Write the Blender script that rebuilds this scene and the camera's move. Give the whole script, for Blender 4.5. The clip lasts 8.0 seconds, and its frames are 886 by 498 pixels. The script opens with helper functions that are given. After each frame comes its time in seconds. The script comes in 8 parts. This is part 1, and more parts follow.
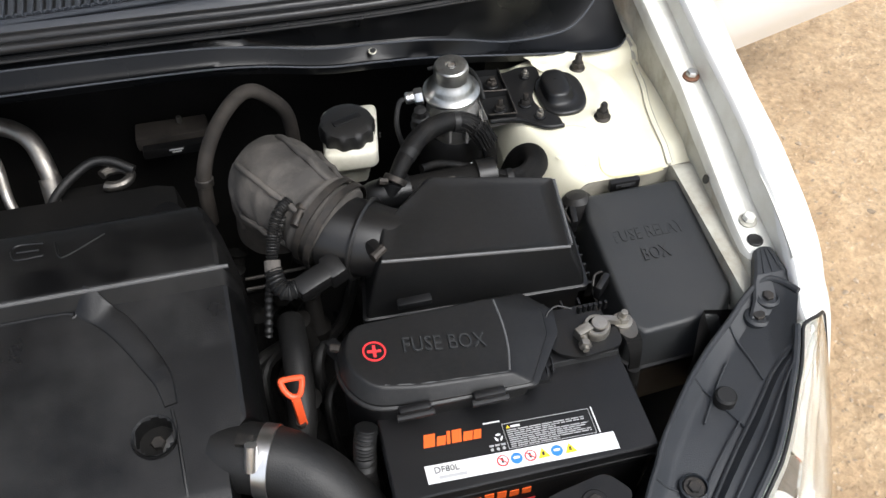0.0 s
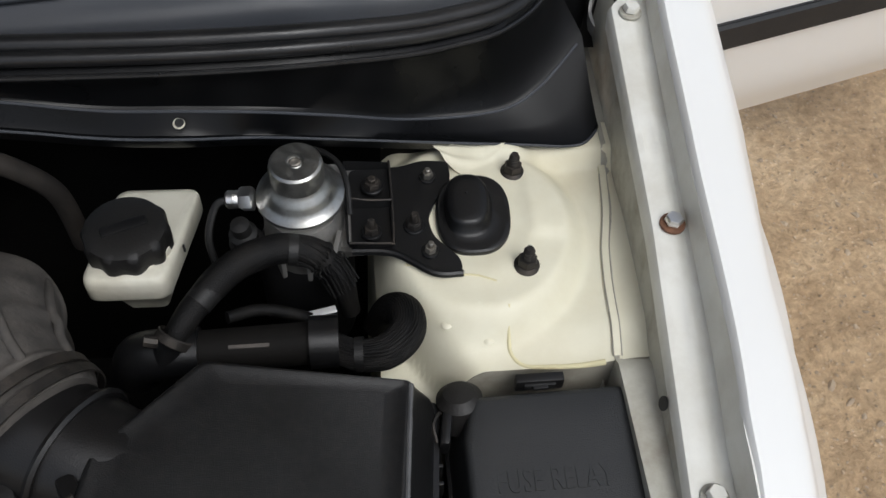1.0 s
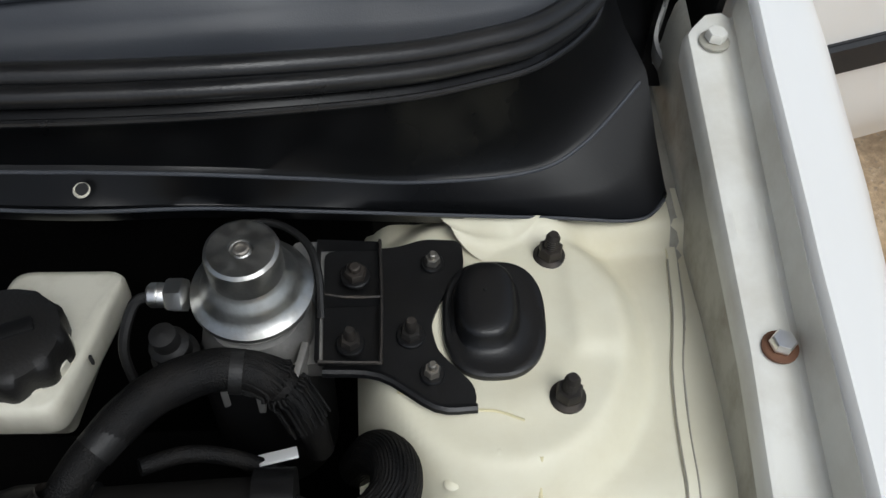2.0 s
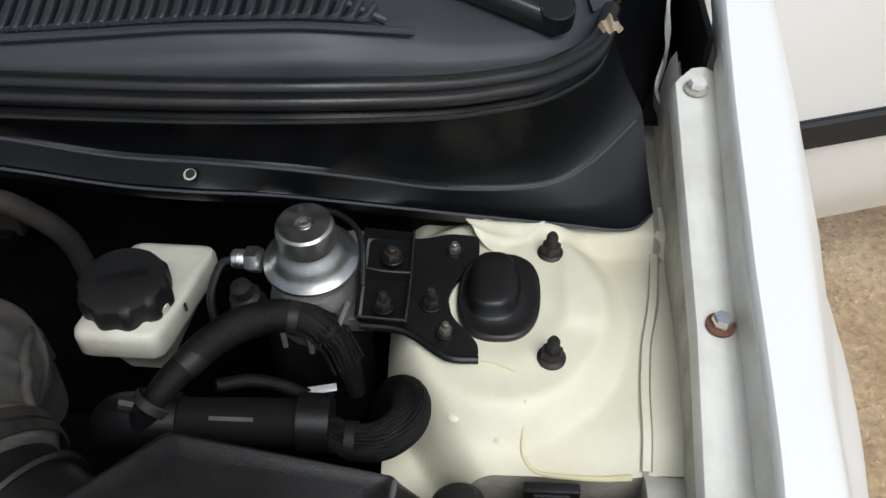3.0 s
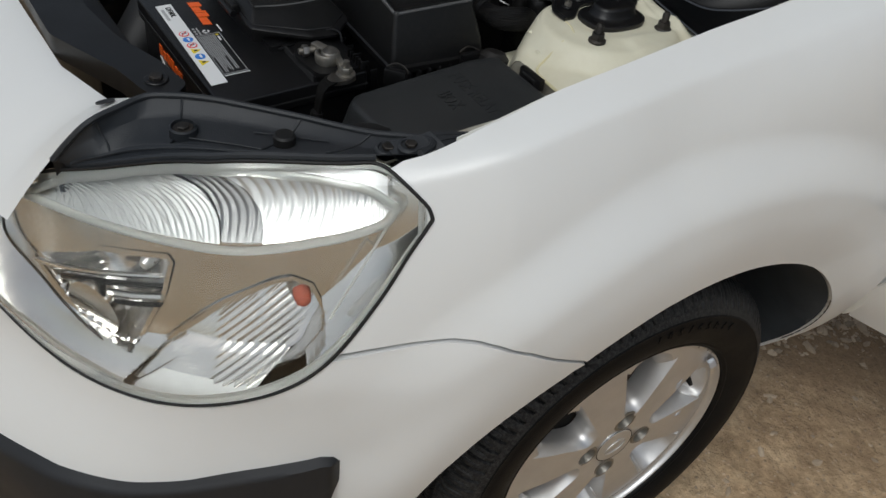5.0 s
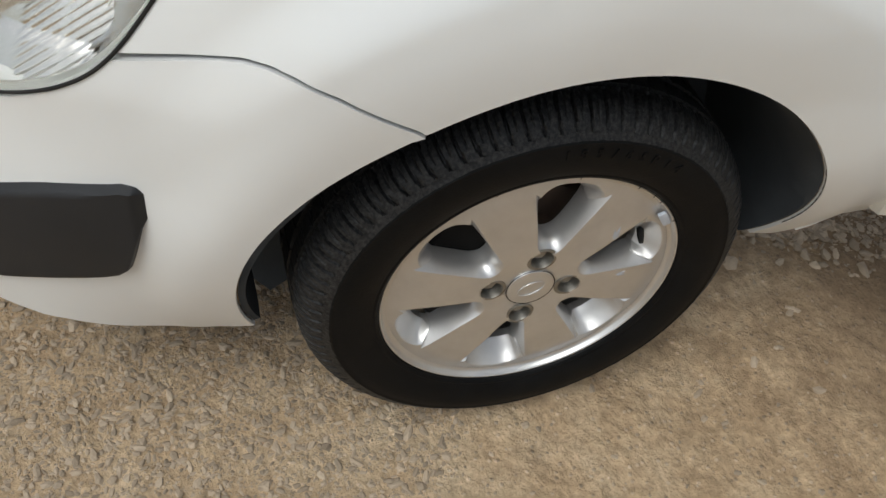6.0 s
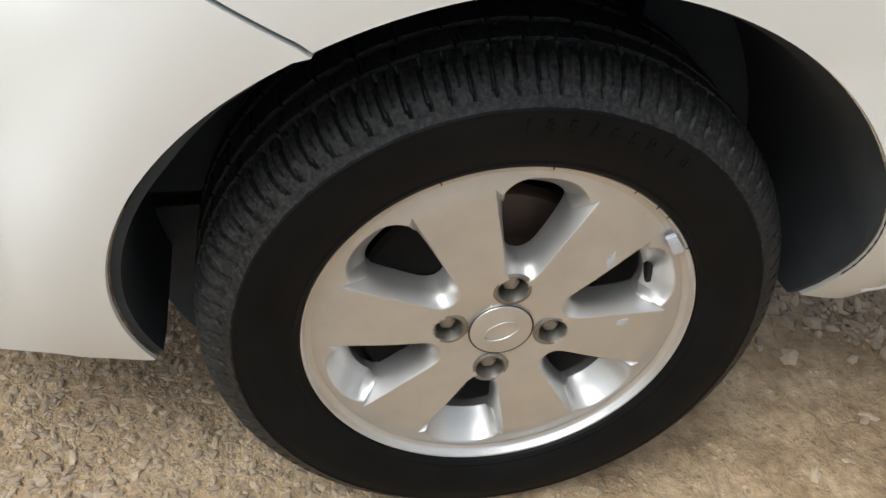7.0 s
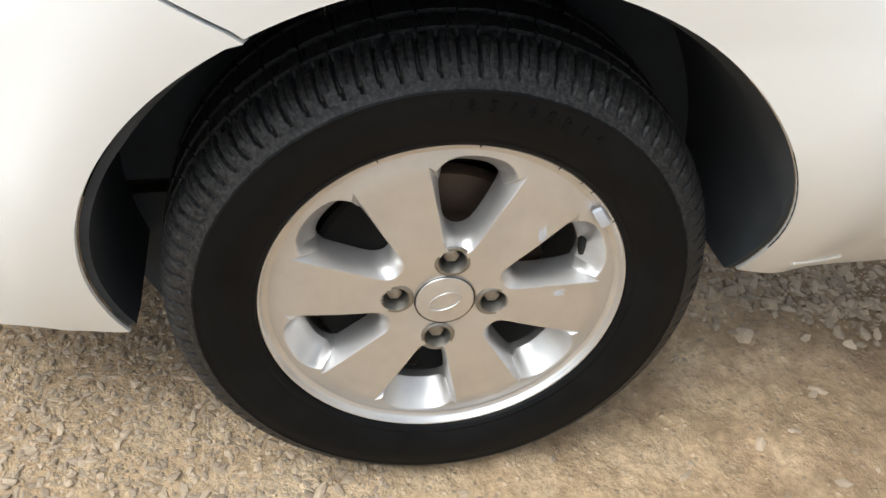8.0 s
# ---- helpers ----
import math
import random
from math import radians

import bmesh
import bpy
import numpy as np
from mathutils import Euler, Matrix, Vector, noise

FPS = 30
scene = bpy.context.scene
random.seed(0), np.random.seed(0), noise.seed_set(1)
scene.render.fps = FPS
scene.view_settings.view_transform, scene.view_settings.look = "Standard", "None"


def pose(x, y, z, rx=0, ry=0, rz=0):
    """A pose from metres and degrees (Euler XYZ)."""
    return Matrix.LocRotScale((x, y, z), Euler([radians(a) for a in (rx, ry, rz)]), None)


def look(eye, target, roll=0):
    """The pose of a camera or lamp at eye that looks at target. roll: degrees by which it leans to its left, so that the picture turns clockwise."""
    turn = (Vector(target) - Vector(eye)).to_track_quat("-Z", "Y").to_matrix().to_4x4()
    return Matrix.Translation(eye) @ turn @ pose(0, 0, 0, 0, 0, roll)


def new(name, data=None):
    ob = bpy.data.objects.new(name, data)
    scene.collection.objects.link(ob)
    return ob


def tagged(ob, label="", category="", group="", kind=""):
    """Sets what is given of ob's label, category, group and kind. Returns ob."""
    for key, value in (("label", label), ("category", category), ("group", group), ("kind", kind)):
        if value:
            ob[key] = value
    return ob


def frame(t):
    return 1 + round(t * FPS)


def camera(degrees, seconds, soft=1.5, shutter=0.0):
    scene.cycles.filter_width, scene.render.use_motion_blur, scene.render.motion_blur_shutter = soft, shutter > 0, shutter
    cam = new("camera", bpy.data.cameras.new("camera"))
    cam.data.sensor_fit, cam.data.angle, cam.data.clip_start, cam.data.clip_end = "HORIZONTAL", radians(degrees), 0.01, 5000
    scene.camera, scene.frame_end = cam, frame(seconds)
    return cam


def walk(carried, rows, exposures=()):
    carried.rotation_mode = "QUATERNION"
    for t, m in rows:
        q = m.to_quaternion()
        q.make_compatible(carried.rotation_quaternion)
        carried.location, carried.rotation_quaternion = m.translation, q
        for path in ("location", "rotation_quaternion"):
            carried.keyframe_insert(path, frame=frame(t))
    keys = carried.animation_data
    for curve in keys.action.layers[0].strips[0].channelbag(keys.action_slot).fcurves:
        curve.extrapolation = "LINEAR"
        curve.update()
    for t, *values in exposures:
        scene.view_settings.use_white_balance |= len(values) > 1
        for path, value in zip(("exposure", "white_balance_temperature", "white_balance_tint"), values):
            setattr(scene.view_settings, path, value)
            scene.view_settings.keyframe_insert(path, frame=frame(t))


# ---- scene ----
cam = camera(51.6, 8.0)
PATH = [
    (0, (0.206, -0.818, 1.608), (0.526, 0.445, 0.09), 0.5),
    (0.3, (0.298, -0.741, 1.594), (0.573, 0.492, 0.044), 0.7),
    (0.5, (0.346, -0.648, 1.549), (0.634, 0.572, -0.009), 3.3),
    (0.8, (0.435, -0.505, 1.487), (0.664, 0.689, -0.101), 4.7),
    (1, (0.468, -0.443, 1.447), (0.67, 0.735, -0.156), 4.8),
    (1.2, (0.492, -0.37, 1.383), (0.672, 0.827, -0.209), 4.3),
    (1.5, (0.493, -0.3, 1.334), (0.674, 0.891, -0.263), 4.8),
    (1.7, (0.498, -0.27, 1.313), (0.659, 0.93, -0.279), 4.2),
    (2.8, (0.523, -0.337, 1.355), (0.566, 0.946, -0.179), 1.9),
    (3, (0.541, -0.406, 1.392), (0.503, 0.923, -0.102), 0.6),
    (3.2, (0.589, -0.507, 1.429), (0.413, 0.872, -0.008), -1.2),
    (3.5, (0.647, -0.611, 1.464), (0.329, 0.791, 0.073), -0.7),
    (3.8, (0.749, -0.692, 1.467), (0.208, 0.687, 0.124), 1.0),
    (4, (0.847, -0.718, 1.455), (0.145, 0.6, 0.124), 2.2),
    (4.3, (0.989, -0.729, 1.409), (0.073, 0.463, 0.091), 3.2),
    (4.5, (1.084, -0.737, 1.401), (0.043, 0.353, 0.086), 4.1),
    (4.7, (1.143, -0.732, 1.401), (0.047, 0.294, 0.079), 5.5),
    (5, (1.287, -0.741, 1.361), (0.104, 0.181, 0.039), 7.7),
    (5.2, (1.357, -0.724, 1.346), (0.163, 0.135, -0.01), 9.7),
    (6.3, (1.442, -0.308, 1.083), (0.185, 0.119, -0.412), 6.8),
    (6.5, (1.434, -0.285, 1.019), (0.105, 0.126, -0.418), 6.2),
    (6.8, (1.43, -0.243, 0.961), (-0.023, 0.136, -0.361), 5.0),
    (7, (1.42, -0.216, 0.919), (-0.083, 0.148, -0.35), 5.3),
    (7.2, (1.432, -0.209, 0.907), (-0.101, 0.157, -0.324), 5.5),
    (7.5, (1.446, -0.184, 0.901), (-0.092, 0.16, -0.33), 5.1),
    (8, (1.512, -0.154, 0.942), (-0.014, 0.165, -0.311), 3.6),
]
EXPOSURE = [(0, 0.98, 6500, 10), (0.4, 0.65, 6500, 10), (0.7, 0.3, 6500, 10), (1.0, 0.0, 6450, 10), (1.7, -0.1, 6350, 8), (2.8, 0.1, 6300, 8), (3.5, 0.2, 6300, 8.5), (4.5, -0.2, 6300, 8), (5.2, -0.68, 6400, 7), (6.3, -0.02, 6400, 6), (7, 0.28, 6350, 6), (8, 0.63, 6320, 6.5)]
walk(cam, [(t, look(eye, target, roll)) for t, eye, target, roll in PATH], EXPOSURE)

# ---- light: bright, thinly overcast daylight ----
world = bpy.data.worlds.new("world")
scene.world = world
world.use_nodes = True
_bg = world.node_tree.nodes["Background"]
_sky = world.node_tree.nodes.new("ShaderNodeTexSky")
_sky.sky_type, _sky.sun_disc = "NISHITA", False
_sky.sun_elevation, _sky.sun_rotation = radians(58), radians(150)
_sky.dust_density, _sky.air_density, _sky.ozone_density = 3.0, 1.0, 1.0
_pale = world.node_tree.nodes.new("ShaderNodeHueSaturation")
_pale.inputs["Saturation"].default_value = 0.5
world.node_tree.links.new(_sky.outputs[0], _pale.inputs["Color"])
world.node_tree.links.new(_pale.outputs[0], _bg.inputs[0])
_bg.inputs[1].default_value = 0.134
sun = new("sun", bpy.data.lights.new("sun", "SUN"))
sun.data.energy, sun.data.angle, sun.data.color = 1.5, radians(35), (0.95, 0.98, 1.0)
sun.matrix_world = look((3, -4.5, 8.5), (0, 0, 0))


# ---- tools ----
def thing(name, at=(0, 0, 0), label="", category="", group="", kind=""):
    ob = new(name)
    ob.location, ob.empty_display_size = at, 0.05
    return tagged(ob, label, category, group, kind)


def part(name, bm, material, parent=None, label="", angle=35, smooth=True):
    """One mesh object, in the world's own coordinates, under a thing or under a part of it."""
    me = bpy.data.meshes.new(name)
    bmesh.ops.recalc_face_normals(bm, faces=bm.faces)
    bm.to_mesh(me)
    bm.free()
    if smooth:
        me.polygons.foreach_set("use_smooth", [True] * len(me.polygons))
        me.set_sharp_from_angle(angle=radians(angle))
    me.materials.append(material)
    ob = new(name, me)
    if parent:
        ob.parent = parent
        if parent.type == "EMPTY":
            ob.matrix_parent_inverse = parent.matrix_basis.inverted()
    return tagged(ob, label)


def solo(name, bm, material, label, category, group="", kind="", angle=35):
    return tagged(part(name, bm, material, None, "", angle), label, category, group, kind)


def soften(bm, width, seg=2, angle=28):
    edges = [e for e in bm.edges if len(e.link_faces) == 2 and e.calc_face_angle(0) > radians(angle)]
    if edges and width > 0:
        bmesh.ops.bevel(bm, geom=edges, offset=width, segments=seg, affect="EDGES", profile=0.6, clamp_overlap=True)
    return bm


def loft(rings, cap=True, closed=True, bm=None):
    bm = bm or bmesh.new()
    rows = [[bm.verts.new(p) for p in ring] for ring in rings]
    n = len(rows[0])
    for a, b in zip(rows, rows[1:]):
        for k in range(n if closed else n - 1):
            bm.faces.new((a[k], a[(k + 1) % n], b[(k + 1) % n], b[k]))
    if cap and closed:
        bm.faces.new(rows[0][::-1])
        bm.faces.new(rows[-1])
    return bm


def join(bm, other):
    """Moves the faces of other into bm."""
    me = bpy.data.meshes.new("tmp")
    other.to_mesh(me)
    other.free()
    bm.from_mesh(me)
    bpy.data.meshes.remove(me)
    return bm


def box(size, m=None, bevel=0.0, seg=2):
    bm = bmesh.new()
    bmesh.ops.create_cube(bm, size=1, matrix=Matrix.Diagonal((*size, 1)))
    soften(bm, bevel, seg)
    if m is not None:
        bm.transform(m)
    return bm


def block(lo, hi, bevel=0.0, seg=2):
    c = [(a + b) / 2 for a, b in zip(lo, hi)]
    return box([b - a for a, b in zip(lo, hi)], Matrix.Translation(c), bevel, seg)


def round_poly(pts, r, seg=4):
    """A polygon's corners rounded; pts of (x, y) or (x, y, r)."""
    out, n = [], len(pts)
    for k, p in enumerate(pts):
        rad = p[2] if len(p) > 2 else r
        p, a, b = Vector(p[:2]), Vector(pts[k - 1][:2]), Vector(pts[(k + 1) % n][:2])
        u, v = (a - p), (b - p)
        d = min(rad, u.length * 0.48, v.length * 0.48)
        s, e = p + u.normalized() * d, p + v.normalized() * d
        for i in range(seg + 1):
            t = i / seg
            out.append((s * (1 - t) ** 2 + p * 2 * t * (1 - t) + e * t * t).to_tuple())
    return out


def prism(pts, z0, z1, bevel=0.0, seg=2, m=None):
    """An upright block on a polygon; z1 may be a function of (x, y)."""
    top = z1 if callable(z1) else (lambda x, y: z1)
    bot = z0 if callable(z0) else (lambda x, y: z0)
    bm = loft([[(x, y, bot(x, y)) for x, y in pts], [(x, y, top(x, y)) for x, y in pts]])
    soften(bm, bevel, seg)
    if m is not None:
        bm.transform(m)
    return bm


def lathe(profile, n=32, m=None, cap=True):
    """A turned body: (radius, height) along local z."""
    bm = loft([[(r * math.cos(2 * math.pi * k / n), r * math.sin(2 * math.pi * k / n), h) for k in range(n)] for r, h in profile], cap)
    if m is not None:
        bm.transform(m)
    return bm


def tube(points, r, n=14, per=8, cap=True, cords=0, proud=0.0):
    """A hose through the points; r is a radius or a function of the run from 0 to 1 and metres run; cords run along it."""
    line = spline(points, per)
    run = np.r_[0, np.cumsum(np.linalg.norm(np.diff(line, axis=0), axis=1))]
    tang = np.gradient(line, axis=0)
    side, rings = None, []
    for p, t, d in zip(line, tang, run):
        t = Vector(t).normalized()
        if side is None:
            side = t.orthogonal().normalized()
        side = (side - t * side.dot(t)).normalized()
        up = t.cross(side)
        rad = r(d / run[-1], d) if callable(r) else r
        ring = []
        for k in range(n):
            a = 2 * math.pi * k / n
            q = rad + (proud * abs(math.sin(cords * a / 2 + d * 40)) if cords else 0.0)
            ring.append(Vector(p) + side * q * math.cos(a) + up * q * math.sin(a))
        rings.append(ring)
    return loft(rings, cap)


def aim(at, axis=(0, 0, 1), spin=0):
    """A frame at a place whose z runs along axis."""
    return Matrix.Translation(at) @ Vector(axis).to_track_quat("Z", "Y").to_matrix().to_4x4() @ pose(0, 0, 0, 0, 0, spin)


def hexhead(r, h, m):
    bm = lathe([(r * 0.86, 0), (r, h * 0.08), (r, h * 0.8), (r * 0.86, h)], 6)
    bm.transform(m)
    return bm


def letters(text, size, depth, m, spacing=1.0, bold=0.0):
    """Raised lettering in the built-in font, lying on the plane of m, its middle at the origin."""
    cu = bpy.data.curves.new("letters", "FONT")
    cu.body, cu.size, cu.extrude, cu.align_x, cu.align_y = text, size, depth, "CENTER", "CENTER"
    cu.space_character, cu.offset, cu.resolution_u = spacing, bold, 3
    ob = bpy.data.objects.new("letters", cu)
    me = bpy.data.meshes.new_from_object(ob)
    bm = bmesh.new()
    bm.from_mesh(me)
    bm.transform(m)
    bpy.data.objects.remove(ob)
    bpy.data.curves.remove(cu)
    bpy.data.meshes.remove(me)
    return bm


def grid(fn, us, vs, bm=None):
    """A sheet: fn(u, v) at every pair."""
    return loft([[fn(u, v) for v in vs] for u in us], False, False, bm)


def slab(fn, us, vs, d):
    """A sheet with a back: fn(u, v, out) gives its face at out 0 and its back at out -d."""
    return loft([[fn(u, v, 0.0) for v in vs] + [fn(u, v, -d) for v in vs[::-1]] for u in us])


def thicken(bm, d):
    bmesh.ops.recalc_face_normals(bm, faces=bm.faces)
    bmesh.ops.solidify(bm, geom=bm.faces[:], thickness=d)
    return bm


def bolt_parts(parent, at, axis=(0, 0, 1), r=0.006, h=0.006, washer=0.0, stud=0.0, metal=None, under=None, name="bolt"):
    """A hexagon bolt, with its washer and stud, as parts of a thing."""
    m = aim(at, axis, random.uniform(0, 60))
    bm = hexhead(r, h, m)
    if stud:
        s = lathe([(r * 0.5, h * 0.9), (r * 0.5, h + stud * 0.85), (r * 0.38, h + stud)], 12, m)
        join(bm, s)
    b = part(name, bm, metal or M_STEEL, parent)
    if washer:
        part("washer", lathe([(washer, -0.001), (washer, 0.0012), (washer * 0.92, 0.002), (r * 0.9, 0.002)], 24, m), under or M_STEEL, b)
    return b
# ---- the car's skin: a plan line, run through by s (metres forward of the axle), and an inset that changes with height ----
PLAN = [(0.838, 0.75), (0.838, 0.40), (0.838, 0.0), (0.834, -0.18), (0.816, -0.30), (0.785, -0.39), (0.745, -0.48), (0.68, -0.575), (0.58, -0.655),
        (0.43, -0.715), (0.25, -0.765), (0.0, -0.79), (-0.25, -0.765), (-0.43, -0.715)]
AXLE_Z, ARCH_Z, ARCH_R = 0.288, 0.287, 0.379


def arch_s(r, theta):
    """How far forward the wheel arch's edge lies at an angle; it is a little shorter at the rear."""
    c = math.cos(theta)
    return r * c * (0.996 if c > 0 else 0.982)


def spline(points, per=12):
    """Points along a Catmull-Rom curve through the points given."""
    pts = [np.array(p, float) for p in points]
    pts = [2 * pts[0] - pts[1]] + pts + [2 * pts[-1] - pts[-2]]
    out = []
    for a, b, c, d in zip(pts, pts[1:], pts[2:], pts[3:]):
        for k in range(per):
            t = k / per
            out.append(0.5 * (2 * b + (c - a) * t + (2 * a - 5 * b + 4 * c - d) * t * t + (3 * b - a - 3 * c + d) * t ** 3))
    out.append(pts[-2])
    return np.array(out)


_line = spline(PLAN, 24)
_run = np.r_[0, np.cumsum(np.linalg.norm(np.diff(_line, axis=0), axis=1))]
_run -= _run[48]
_tang = np.gradient(_line, axis=0)
_tang /= np.linalg.norm(_tang, axis=1)[:, None]


def knots(x, *pairs):
    return float(np.interp(x, [p[0] for p in pairs], [p[1] for p in pairs]))


def top_z(s):
    return sum(_top(s + d) for d in (-0.04, -0.02, 0.0, 0.02, 0.04)) / 5 if s < 0.25 else _top(s) if s > 0.29 else _top(s) + (s - 0.29) / -0.04 * (sum(_top(s + d) for d in (-0.04, -0.02, 0.0, 0.02, 0.04)) / 5 - _top(s))


def _top(s):
    return knots(s, (-0.75, 1.02), (-0.5, 0.995), (-0.15, 0.949), (0, 0.930), (0.2, 0.900), (0.3, 0.875), (0.385, 0.850), (0.5, 0.838), (0.8, 0.822), (1.0, 0.80), (1.4, 0.77))


def skin(s, z, out=0.0):
    """The point of the car's outer skin at s and height z, moved outwards by out."""
    x, y = np.interp(s, _run, _line[:, 0]), np.interp(s, _run, _line[:, 1])
    tx, ty = np.interp(s, _run, _tang[:, 0]), np.interp(s, _run, _tang[:, 1])
    inset = knots(s, (-0.5, 0.066), (-0.15, 0.092), (0, 0.10), (0.2, 0.104), (0.3, 0.095), (0.385, 0.085), (0.6, 0.10), (0.85, 0.13), (1.1, 0.14))
    zn = min(1.15, max(0.0, (z - 0.62) / (top_z(s) - 0.62)))
    side = knots(s, (0.28, 1.0), (0.48, 0.0))
    rear = min(1.0, max(0.0, (0.08 - s) / 0.16))
    off = out + 0.006 * min(1.0, max(0.0, (-0.06 - s) / 0.14)) * min(1.0, max(0.0, (z - 0.60) / 0.10)) * min(1.0, max(0.0, (1.0 - zn) / 0.12)) - inset * (side * (0.68 * zn ** (2.4 + 2.2 * rear) + 0.32 * min(1.0, max(0.0, (zn - 0.93) / 0.07)) ** 2) + (1 - side) * zn ** 1.3)
    if z < 0.5:
        off -= knots(s, (0.42, 0.07), (0.62, 0.02)) * ((0.5 - z) / 0.28) ** 2
    if s < 0 and z < 0.57:
        off -= 0.052 * min(1.0, -s / 0.2) * ((0.57 - z) / 0.35) ** 2
    if s > 0.4 and z < 0.6:
        k = min(1.0, (0.6 - z) / 0.2)
        off += knots(s, (0.4, 0.0), (0.6, 0.02), (0.75, 0.055), (0.95, 0.075)) * k * k * (3 - 2 * k)
    r = math.hypot(s, z - ARCH_Z)
    if s < 0.6 and z > 0.1:
        k = min(1.0, max(0.0, (0.555 - r) / 0.075))
        fall = min(1.0, max(0.0, (0.45 - r) / 0.074)) ** 1.5
        turn = math.degrees(math.atan2(z - ARCH_Z, s))
        w = min(1.0, max(0.0, (turn - 28) / 30)) * min(1.0, max(0.0, (178 - turn) / 30))
        off += w * (0.024 * k * k * (3 - 2 * k) - 0.0070 * fall) + (1 - w) * (0.0135 * math.exp(-((r - 0.422) / 0.055) ** 2) - 0.002 * math.exp(-((r - 0.48) / 0.04) ** 2))
    n = math.hypot(tx, ty)
    return Vector((x - ty / n * off, y + tx / n * off, z))


# ---- materials ----
def material(name, color, rough=0.5, metal=0.0, vary=0.25, scale=30.0, bump=0.0, fine=400.0, dirt=None, dirt_amount=0.0, dirt_scale=6.0, coat=0.0, coat_rough=0.06, spec=0.5, detail=5.0, rough_vary=0.12, island=0.0):
    """A procedural surface: colour varied at two scales, a patchy layer of dirt, uneven gloss and fine relief."""
    m = bpy.data.materials.new(name)
    m.use_nodes = True
    nt = m.node_tree
    n, l = nt.nodes, nt.links
    bs = n["Principled BSDF"]
    tc = n.new("ShaderNodeTexCoord")
    big = n.new("ShaderNodeTexNoise")
    big.inputs["Scale"].default_value, big.inputs["Detail"].default_value = scale, detail
    l.new(tc.outputs["Object"], big.inputs["Vector"])
    ramp = n.new("ShaderNodeMix")
    ramp.data_type = "RGBA"
    lo, hi = [max(0, c * (1 - vary)) for c in color], [min(1, c * (1 + vary)) for c in color]
    ramp.inputs["A"].default_value, ramp.inputs["B"].default_value = (*lo, 1), (*hi, 1)
    l.new(big.outputs["Fac"], ramp.inputs["Factor"])
    col = ramp.outputs["Result"]
    if island:
        info = n.new("ShaderNodeObjectInfo")
        hs = n.new("ShaderNodeHueSaturation")
        mp = n.new("ShaderNodeMapRange")
        mp.inputs["To Min"].default_value, mp.inputs["To Max"].default_value = 1 - island, 1 + island
        l.new(info.outputs["Random"], mp.inputs["Value"])
        l.new(mp.outputs[0], hs.inputs["Value"])
        l.new(col, hs.inputs["Color"])
        col = hs.outputs[0]
    rg = n.new("ShaderNodeMapRange")
    rg.inputs["To Min"].default_value, rg.inputs["To Max"].default_value = max(0.02, rough - rough_vary), min(1, rough + rough_vary)
    l.new(big.outputs["Fac"], rg.inputs["Value"])
    rough_out = rg.outputs[0]
    if dirt:
        d = n.new("ShaderNodeTexNoise")
        d.inputs["Scale"].default_value, d.inputs["Detail"].default_value, d.inputs["Roughness"].default_value = dirt_scale, 8, 0.65
        l.new(tc.outputs["Object"], d.inputs["Vector"])
        dr = n.new("ShaderNodeMapRange")
        dr.inputs["From Min"].default_value, dr.inputs["From Max"].default_value = 0.42, 0.72
        dr.inputs["To Max"].default_value = dirt_amount
        l.new(d.outputs["Fac"], dr.inputs["Value"])
        mx = n.new("ShaderNodeMix")
        mx.data_type = "RGBA"
        l.new(dr.outputs[0], mx.inputs["Factor"])
        l.new(col, mx.inputs["A"])
        mx.inputs["B"].default_value = (*dirt, 1)
        col = mx.outputs["Result"]
        ra = n.new("ShaderNodeMath")
        ra.operation, ra.use_clamp = "MULTIPLY_ADD", True
        l.new(dr.outputs[0], ra.inputs[0])
        ra.inputs[1].default_value = 0.5
        l.new(rough_out, ra.inputs[2])
        rough_out = ra.outputs[0]
    l.new(col, bs.inputs["Base Color"])
    l.new(rough_out, bs.inputs["Roughness"])
    bs.inputs["Metallic"].default_value = metal
    bs.inputs["Specular IOR Level"].default_value = spec
    if coat:
        bs.inputs["Coat Weight"].default_value, bs.inputs["Coat Roughness"].default_value = coat, coat_rough
    if bump:
        f = n.new("ShaderNodeTexNoise")
        f.inputs["Scale"].default_value, f.inputs["Detail"].default_value = fine, 3
        l.new(tc.outputs["Object"], f.inputs["Vector"])
        b = n.new("ShaderNodeBump")
        b.inputs["Strength"].default_value, b.inputs["Distance"].default_value = bump, 0.001
        l.new(f.outputs["Fac"], b.inputs["Height"])
        l.new(b.outputs[0], bs.inputs["Normal"])
    return m


DUST = (0.16, 0.135, 0.11)
M_PAINT = material("white_paint", (0.80, 0.80, 0.775), 0.34, 0, 0.015, 4, 0.0, coat=0.35, coat_rough=0.22, dirt=(0.62, 0.58, 0.5), dirt_amount=0.12, dirt_scale=3, rough_vary=0.05)
M_CREAM = material("cream_inner_paint", (0.74, 0.71, 0.56), 0.42, 0, 0.06, 14, 0.06, 500, dirt=(0.50, 0.43, 0.27), dirt_amount=0.38, dirt_scale=9)
M_RAIL = material("rail_paint", (0.75, 0.745, 0.69), 0.36, 0, 0.05, 12, 0.04, 300, dirt=(0.45, 0.41, 0.32), dirt_amount=0.42, dirt_scale=17)
M_BLACK = material("black_plastic", (0.0045, 0.0046, 0.0050), 0.38, 0, 0.3, 16, 0.18, 700, DUST, 0.03, 7, spec=0.42, rough_vary=0.16)
